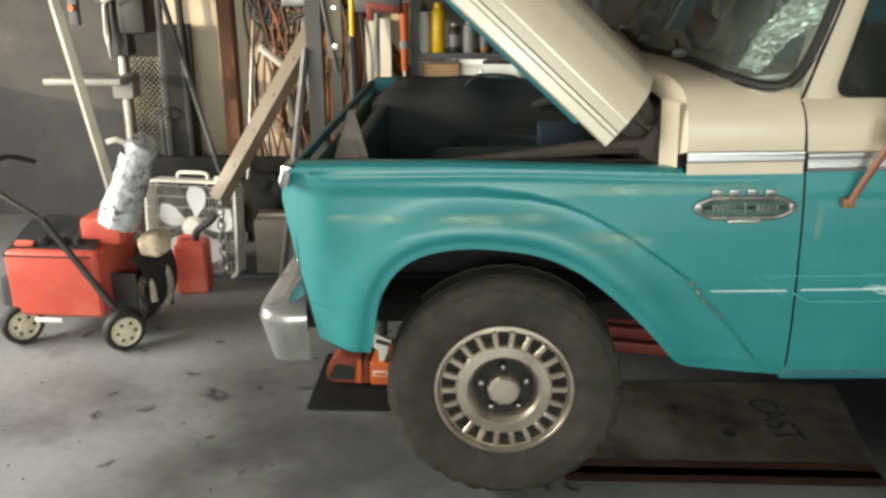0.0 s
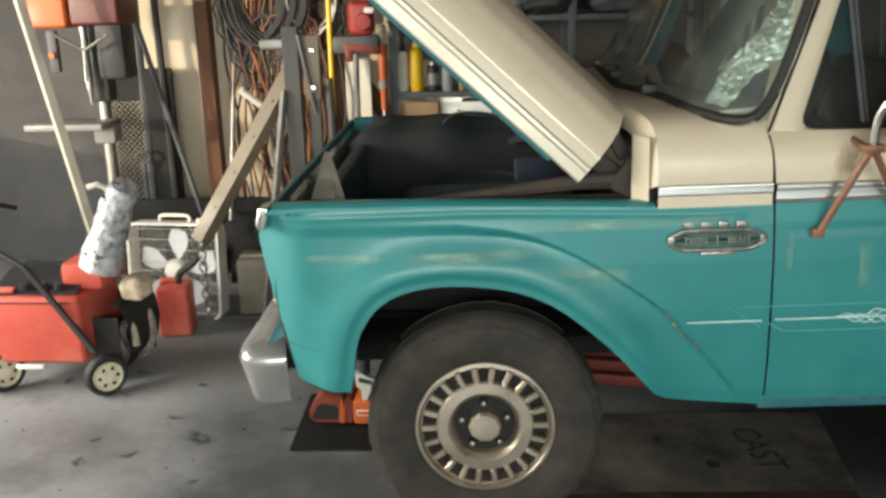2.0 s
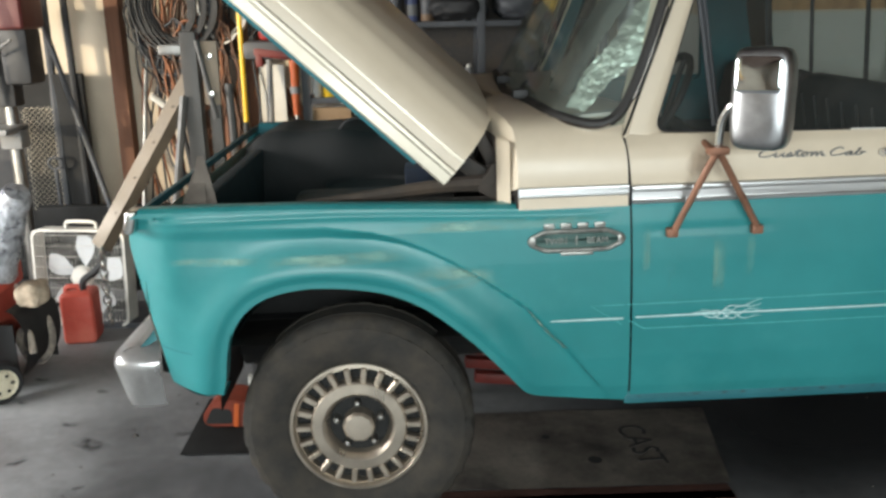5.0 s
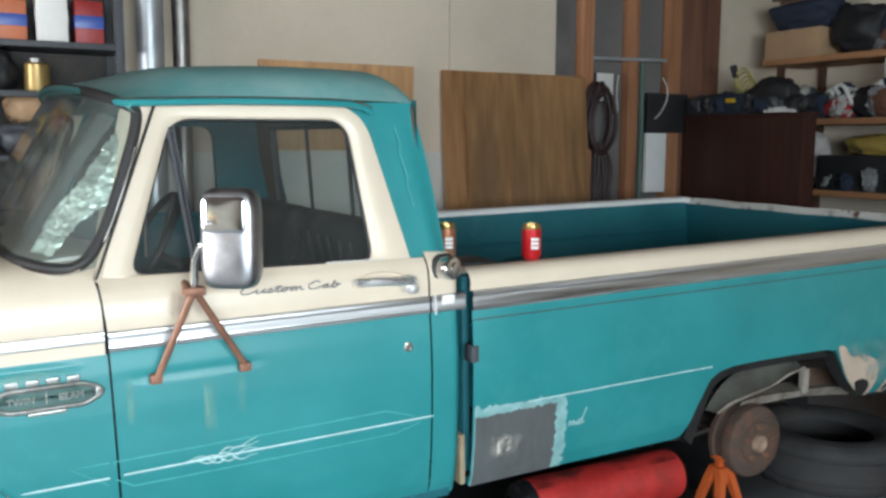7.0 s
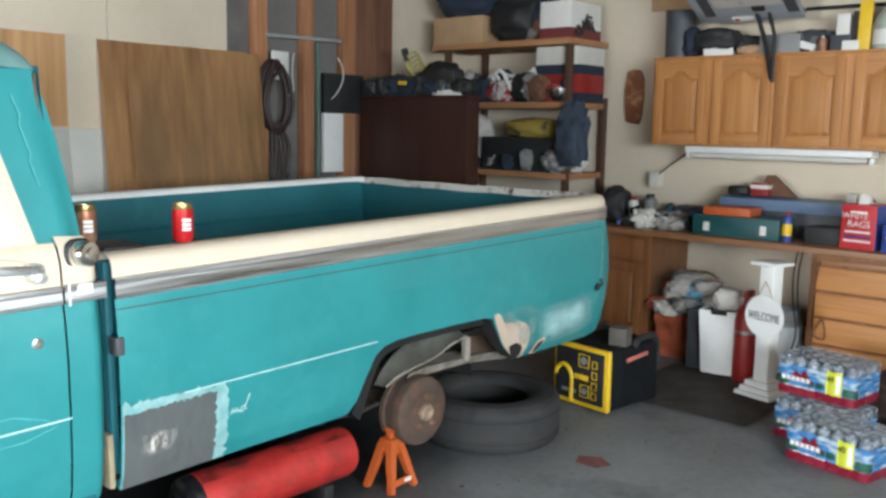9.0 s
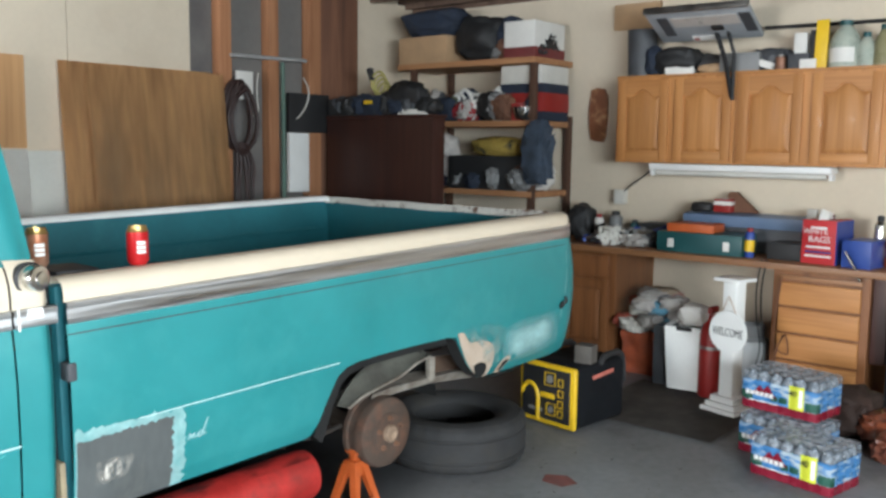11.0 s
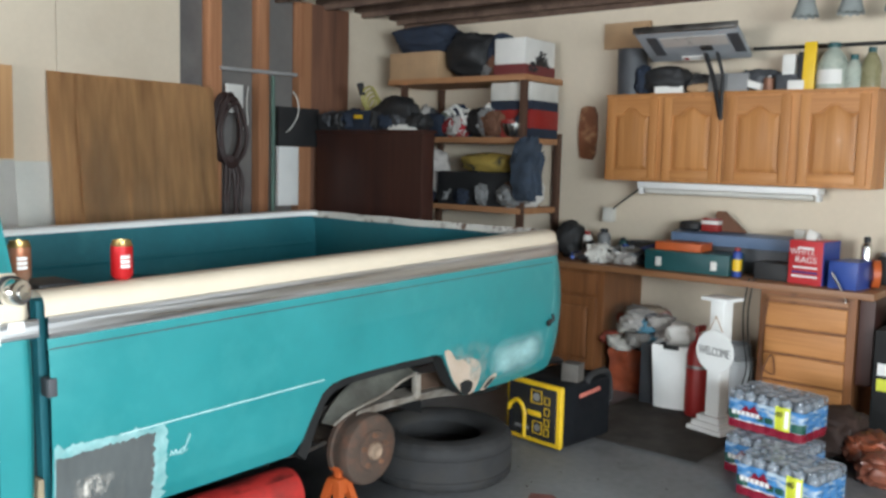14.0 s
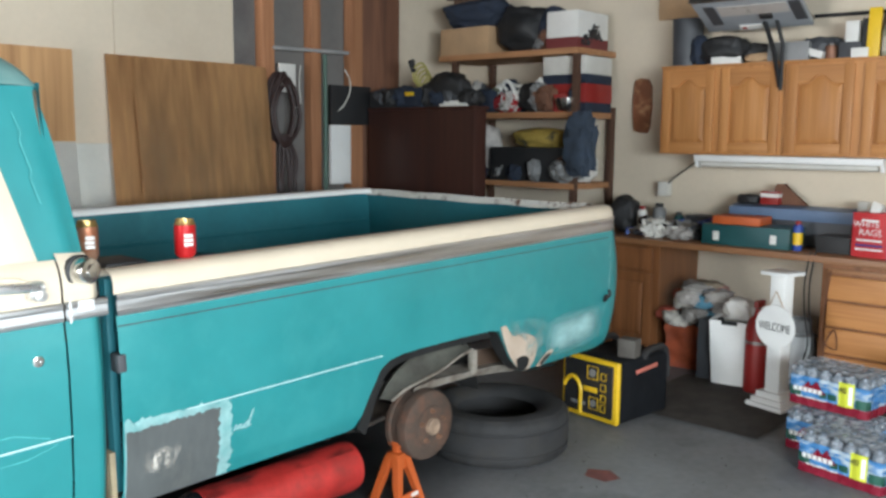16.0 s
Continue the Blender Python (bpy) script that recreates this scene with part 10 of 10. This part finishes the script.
for x, y in ((-0.24, -0.14), (0.225, -0.17)):
    bm = bm_new()
    lathe(bm, [(0.05, -0.022), (0.080, -0.024), (0.087, -0.016), (0.087, 0.016), (0.080, 0.024), (0.05, 0.022)], 32, pose(x, y, 0.088, 90, 0, 48))
    wl = part("wheel", bm, BLACK, sb)
    bm = bm_new()
    lathe(bm, [(0.0, 0.034), (0.02, 0.034), (0.022, 0.028), (0.052, 0.022), (0.062, 0.030), (0.064, 0.0)], 28, pose(x, y, 0.088, 90, 0, 48))
    part("hubcap", bm, material("cream_wheel", (0.62, 0.56, 0.42), 0.55), wl, "cream wheel centre")
    for k in range(6):
        bm = bm_new()
        q = pose(x, y, 0.088, 90, 0, 48) @ pose(0, 0, 0.031, 0, 0, 60 * k)
        lathe(bm, [(0.0, 0.0), (0.008, 0.0)], 8, q @ Matrix.Translation((0.038, 0, 0)))
        part("wheel_slot", bm, FLAT_BLACK, wl)
bag("tan_cloth", (-1.47, 1.24, 0.355), (0.12, 0.16, 0.11), material("tan_fur", (0.50, 0.40, 0.30), 0.95, vary=0.3, scale=16), "tan cloth draped on the snow blower", 121, "cloth")

# drill press
dp = thing("drill_press", "grey floor drill press with orange head", "drill press", (-2.03, 2.50, 0.0))
bm = bm_new()
box2(bm, (-0.20, -0.26, 0.0), (0.20, 0.22, 0.07), 0.015)
part("base", bm, DARKGREY, dp)
bm = bm_new()
tube(bm, [(0, 0, 0.05), (0, 0, 1.55)], 0.034, 18)
part("column", bm, STEEL, dp, "bright steel column")
bm = bm_new()
box2(bm, (-0.045, -0.05, 1.08), (0.055, 0.07, 1.49), 0.015)
part("column_shroud", bm, BLACK, dp, "black casting behind the spindle")
bm = bm_new()
box2(bm, (-0.36, -0.22, 0.945), (0.06, 0.06, 0.98), 0.01)
box2(bm, (-0.06, -0.06, 0.85), (0.06, 0.06, 0.985), 0.02)
part("table", bm, GREY, dp)
bm = bm_new()
box2(bm, (-0.285, -0.16, 1.475), (-0.080, 0.14, 1.66), 0.03, 3)
part("head", bm, ORANGE, dp, "orange drill head")
bm = bm_new()
box2(bm, (-0.076, -0.14, 1.485), (0.19, 0.14, 1.66), 0.03, 3)
part("belt_cover", bm, material("dark_red_cover", (0.10, 0.02, 0.018), 0.5), dp, "dark red belt cover")
bm = bm_new()
box2(bm, (0.03, -0.10, 1.20), (0.18, 0.10, 1.50), 0.03)
part("motor", bm, BLACK, dp, "black motor")
bm = bm_new()
box2(bm, (-0.185, -0.19, 1.25), (-0.135, -0.15, 1.465), 0.01)
part("switch_box", bm, DARKGREY, dp)
bm = bm_new()
lathe(bm, [(0.0, 0.0), (0.016, 0.0), (0.016, 0.02), (0.0, 0.02)], 12, pose(-0.16, -0.19, 1.34, 90, 0, 0))
part("red_button", bm, ORANGE, dp)
bm = bm_new()
tube(bm, [(-0.025, -0.10, 1.48), (-0.025, -0.10, 1.16)], 0.020, 12)
tube(bm, [(-0.025, -0.10, 1.16), (-0.025, -0.10, 1.07)], [0.016, 0.005], 10)
part("quill", bm, STEEL, dp)
for a in (0.5, 2.6, 4.7):
    bm = bm_new()
    tube(bm, [(0.0, -0.17, 1.36), (0.16 * math.cos(a), -0.19, 1.36 + 0.16 * math.sin(a))], 0.008)
    part("feed_handle", bm, STEEL, dp)

# long things leaning on the wall
def pole(p, q, r, mat, label, name="pole", cat="pole"):
    bm = bm_new()
    tube(bm, [p, q], r, 8)
    return simple(name, label, cat, bm, mat)


bm = bm_new()
p, q = Vector((-2.225, 2.02, 1.85)), Vector((-1.875, 1.98, 0.0))
tube(bm, [q, p], 0.028, 4)
simple("angle_strip", "pale drilled steel strip leaning", "strip", bm, material("pale_slotted_steel", (0.52, 0.50, 0.44), 0.45, 0.4))
pole((-1.44, 2.55, 0.0), (-1.36, 2.95, 1.7), 0.012, STEEL, "thin steel pole leaning on the wall")
pole((-1.412, 2.69, 0.60), (-1.409, 2.705, 0.66), 0.028, BLACK, "black clamp on a steel pole", "clamp", "clamp")
pole((-1.99, 2.86, 1.7), (-1.50, 2.60, 0.1), 0.016, DARKGREY, "dark iron bar leaning on the wall", "iron_bar", "bar")
pole((-1.98, 2.95, 0.0), (-1.98, 3.0, 2.3), 0.025, DARKGREY, "dark upright post against the wall", "upright_post", "post")
pole((-1.82, 2.90, 0.0), (-1.87, 3.0, 2.2), 0.022, BLACK, "black pole against the wall")
pole((-0.79, 2.66, 0.75), (-0.785, 2.68, 2.1), 0.014, YELLOW, "yellow fibreglass tool handle", "long_handled_tool", "handle")
pole((-0.79, 2.66, 0.0), (-0.79, 2.66, 0.95), 0.018, BLACK, "black grip of a yellow handle", "long_handled_tool", "handle")
pole((-0.98, 2.55, 0.2), (-1.13, 2.95, 1.55), 0.016, GREY, "grey rod leaning behind the hoist", "rod", "rod")
pole((-1.02, 2.6, 0.1), (-1.30, 2.95, 1.35), 0.014, BLACK, "dark rod leaning behind the hoist", "rod", "rod")
pole((-0.90, 2.6, 0.0), (-0.95, 2.98, 1.45), 0.02, STUD_DARK, "brown wooden handle leaning on the wall", "long_handled_tool", "handle")
pole((-0.66, 2.7, 0.6), (-0.68, 2.97, 1.6), 0.018, GREY, "grey tool shaft hung on the wall", "tool_shaft", "handle")
pole((-1.13, 2.62, 0.98), (-1.28, 2.55, 1.12), 0.02, OFFWHITE, "short pale pipe hung on the hoist", "pipe", "pipe")
bm = bm_new()
for i in range(36):
    for j in range(5):
        x, z = -2.155 + 0.034 * j + 0.017 * (i % 2), 0.42 + 0.017 * i
        tube(bm, [(x - 0.017, 2.93, z), (x, 2.93, z + 0.0155), (x + 0.017, 2.93, z), (x, 2.93, z - 0.0155)], 0.0028, 3, closed=True)
tagged(simple("expanded_mesh", "expanded metal mesh panel on the wall", "mesh", bm, material("mesh_tan", (0.30, 0.27, 0.22), 0.6, 0.3)), kind="stuff")
bm = bm_new()
box2(bm, (-2.26, 2.955, 0.0), (-1.80, 3.0, 1.22), 0.004)
simple("dark_board", "dark board standing behind the metal mesh", "board", bm, FLAT_BLACK)
bm = bm_new()
box2(bm, (-2.10, 2.80, 0.29), (-1.20, 2.86, 0.45), 0.006)
box2(bm, (-2.08, 2.82, 0.0), (-2.02, 2.86, 0.30), 0.004)
box2(bm, (-1.28, 2.82, 0.0), (-1.22, 2.86, 0.30), 0.004)
simple("low_rack", "dark low wooden rack along the wall foot", "rack", bm, FLAT_BLACK)
sv = thing("shovel", "small dark shovel hung by its grip", "shovel", (-1.99, 2.88, 0.40))
bm = bm_new()
tube(bm, [(0, 0, 0.0), (0, 0, 0.26)], 0.013)
part("shaft", bm, DARKGREY, sv)
bm = bm_new()
tube(bm, [(0.04 * math.cos(a), 0, 0.30 + 0.035 * math.sin(a)) for a in [i * math.pi / 6 for i in range(12)]], 0.009, 6, closed=True)
part("grip", bm, DARKGREY, sv)
bm = bm_new()
grid(bm, lambda s, t: (-0.07 + 0.14 * s, 0.01 * math.sin(math.pi * s), -0.26 * t), 6, 6)
bmesh.ops.solidify(bm, geom=bm.faces[:], thickness=0.004)
part("blade", bm, DARKGREY, sv)
# coils of cord
random.seed(8)
CORD = [BLACK, material("brown_cord", (0.11, 0.05, 0.026), 0.6), material("orange_cord", (0.24, 0.085, 0.032), 0.6), DARKGREY]
for k, (x, z, rx, rz, mt) in enumerate(((-1.20, 1.50, 0.20, 0.34, CORD[0]), (-1.16, 1.46, 0.17, 0.40, CORD[1]), (-1.10, 1.40, 0.14, 0.36, CORD[2]), (-1.24, 1.56, 0.19, 0.22, CORD[0]), (-0.90, 1.62, 0.10, 0.20, OFFWHITE), (-1.02, 0.95, 0.10, 0.55, CORD[1]), (-1.12, 0.90, 0.12, 0.60, CORD[2]), (-0.95, 1.0, 0.08, 0.50, CORD[1]), (-0.84, 1.48, 0.08, 0.14, CORD[0]), (-1.16, 1.62, 0.18, 0.30, CORD[0]), (-1.22, 1.50, 0.16, 0.26, CORD[3]), (-1.10, 1.66, 0.15, 0.34, CORD[1]), (-1.06, 1.30, 0.10, 0.42, CORD[1]), (-1.20, 1.05, 0.08, 0.45, CORD[3]))):
    bm = bm_new()
    for j in range(4):
        ph = random.random()
        tube(bm, [(x + 0.02 * random.uniform(-1, 1) + (rx + 0.012 * j) * math.cos(a), 2.90 - 0.02 * j + 0.01 * math.sin(3 * a + ph), z + (rz + 0.012 * j) * math.sin(a) + 0.02 * math.sin(2 * a + 5 * ph)) for a in [i * 2 * math.pi / 28 for i in range(28)]], 0.007, 5, closed=True)
    simple("cord_coil", "extension cord coiled and hung on the wall", "cord", bm, mt, group="cords hung on the wall")
for k in range(24):
    bm = bm_new()
    x = -1.42 + 0.026 * k + 0.03 * random.random()
    tube(bm, curve_pts([(x, 3.005, 1.75), (x + 0.05 * random.uniform(-1, 1), 2.92, 1.3), (x + 0.10 * random.uniform(-1, 1), 2.90, 0.9), (x + 0.1 * random.uniform(-1, 1), 2.90, 0.35)], 20), 0.007, 5)
    simple("hanging_cord", "loose cord hanging down the wall", "cord", bm, CORD[k % 4], group="cords hung on the wall")
for k in range(3):
    bm = bm_new()
    for j in range(5):
        q = 0.13 + 0.014 * j + 0.012 * k
        tube(bm, [(-1.24 + 0.05 * k + q * math.cos(a), 2.86 - 0.015 * j - 0.01 * k, 1.60 + (q + 0.05) * math.sin(a) + 0.012 * math.sin(3 * a + j)) for a in [i * 2 * math.pi / 30 for i in range(30)]], 0.008, 5, closed=True)
    simple("cord_coil", "thick black cord coiled and hung on the wall", "cord", bm, BLACK, group="cords hung on the wall")
# trimmers
tm = thing("string_trimmer", "red string trimmer engine hung upside down", "trimmer", (-0.60, 2.62, 1.40))
bm = bm_new()
box(bm, (0, 0, 0.09), (0.14, 0.16, 0.18), 0.04, (0, 0, 0), 3)
part("engine_cover", bm, RED, tm)
bm = bm_new()
lathe(bm, [(0.0, 0.03), (0.04, 0.03), (0.05, 0.0)], 18, pose(0.02, -0.08, 0.07, 90, 0, 0))
part("recoil_cover", bm, RED, tm)
bm = bm_new()
box(bm, (-0.03, -0.02, -0.05), (0.26, 0.12, 0.10), 0.03)
part("guard", bm, DARKGREY, tm)
bm = bm_new()
box(bm, (0.0, -0.06, -0.07), (0.20, 0.05, 0.045), 0.015, (0, 8, 0))
box(bm, (-0.07, -0.06, -0.10), (0.04, 0.05, 0.08), 0.012)
part("lever", bm, material("dark_red_plastic", (0.14, 0.018, 0.014), 0.5), tm)
bm = bm_new()
box(bm, (0.05, -0.085, 0.13), (0.05, 0.004, 0.03))
part("label_plate", bm, PAPER, tm)
tr = thing("grease_gun", "orange red tube tool hanging on the shelf post", "tool", (-0.49, 2.60, 0.99))
bm = bm_new()
tube(bm, [(0, 0, 0.0), (0, 0, 0.36)], [0.018, 0.028], 14)
part("barrel", bm, ORANGE, tr)
bm = bm_new()
lathe(bm, [(0.03, 0.12), (0.03, 0.16)], 14)
part("grey_band", bm, GREY, tr)
bm = bm_new()
tube(bm, [(0, 0, 0), (0, 0, -0.12)], 0.012)
part("nozzle", bm, STEEL, tr)
bm = bm_new()
tube(bm, curve_pts([(0, 0, 0.36), (-0.01, 0, 0.44), (0.03, 0, 0.47), (0.05, 0, 0.40)], 12), 0.004, 5)
part("hook", bm, STEEL, tr)
bm = bm_new()
box2(bm, (-0.75, 2.95, 0.72), (-0.60, 3.0, 1.25), 0.003)
simple("pale_board", "pale board between dark studs", "board", bm, OFFWHITE)
random.seed(31)
for k in range(3, 10):
    x = -2.9 + 0.26 * k
    bag("dark_clutter", (x, 2.70 + 0.1 * math.sin(k), 0.0), (0.30, 0.30, 0.25 + 0.20 * random.random()), FLAT_BLACK, "dark heap of tools at the wall foot", 200 + k, "clutter")
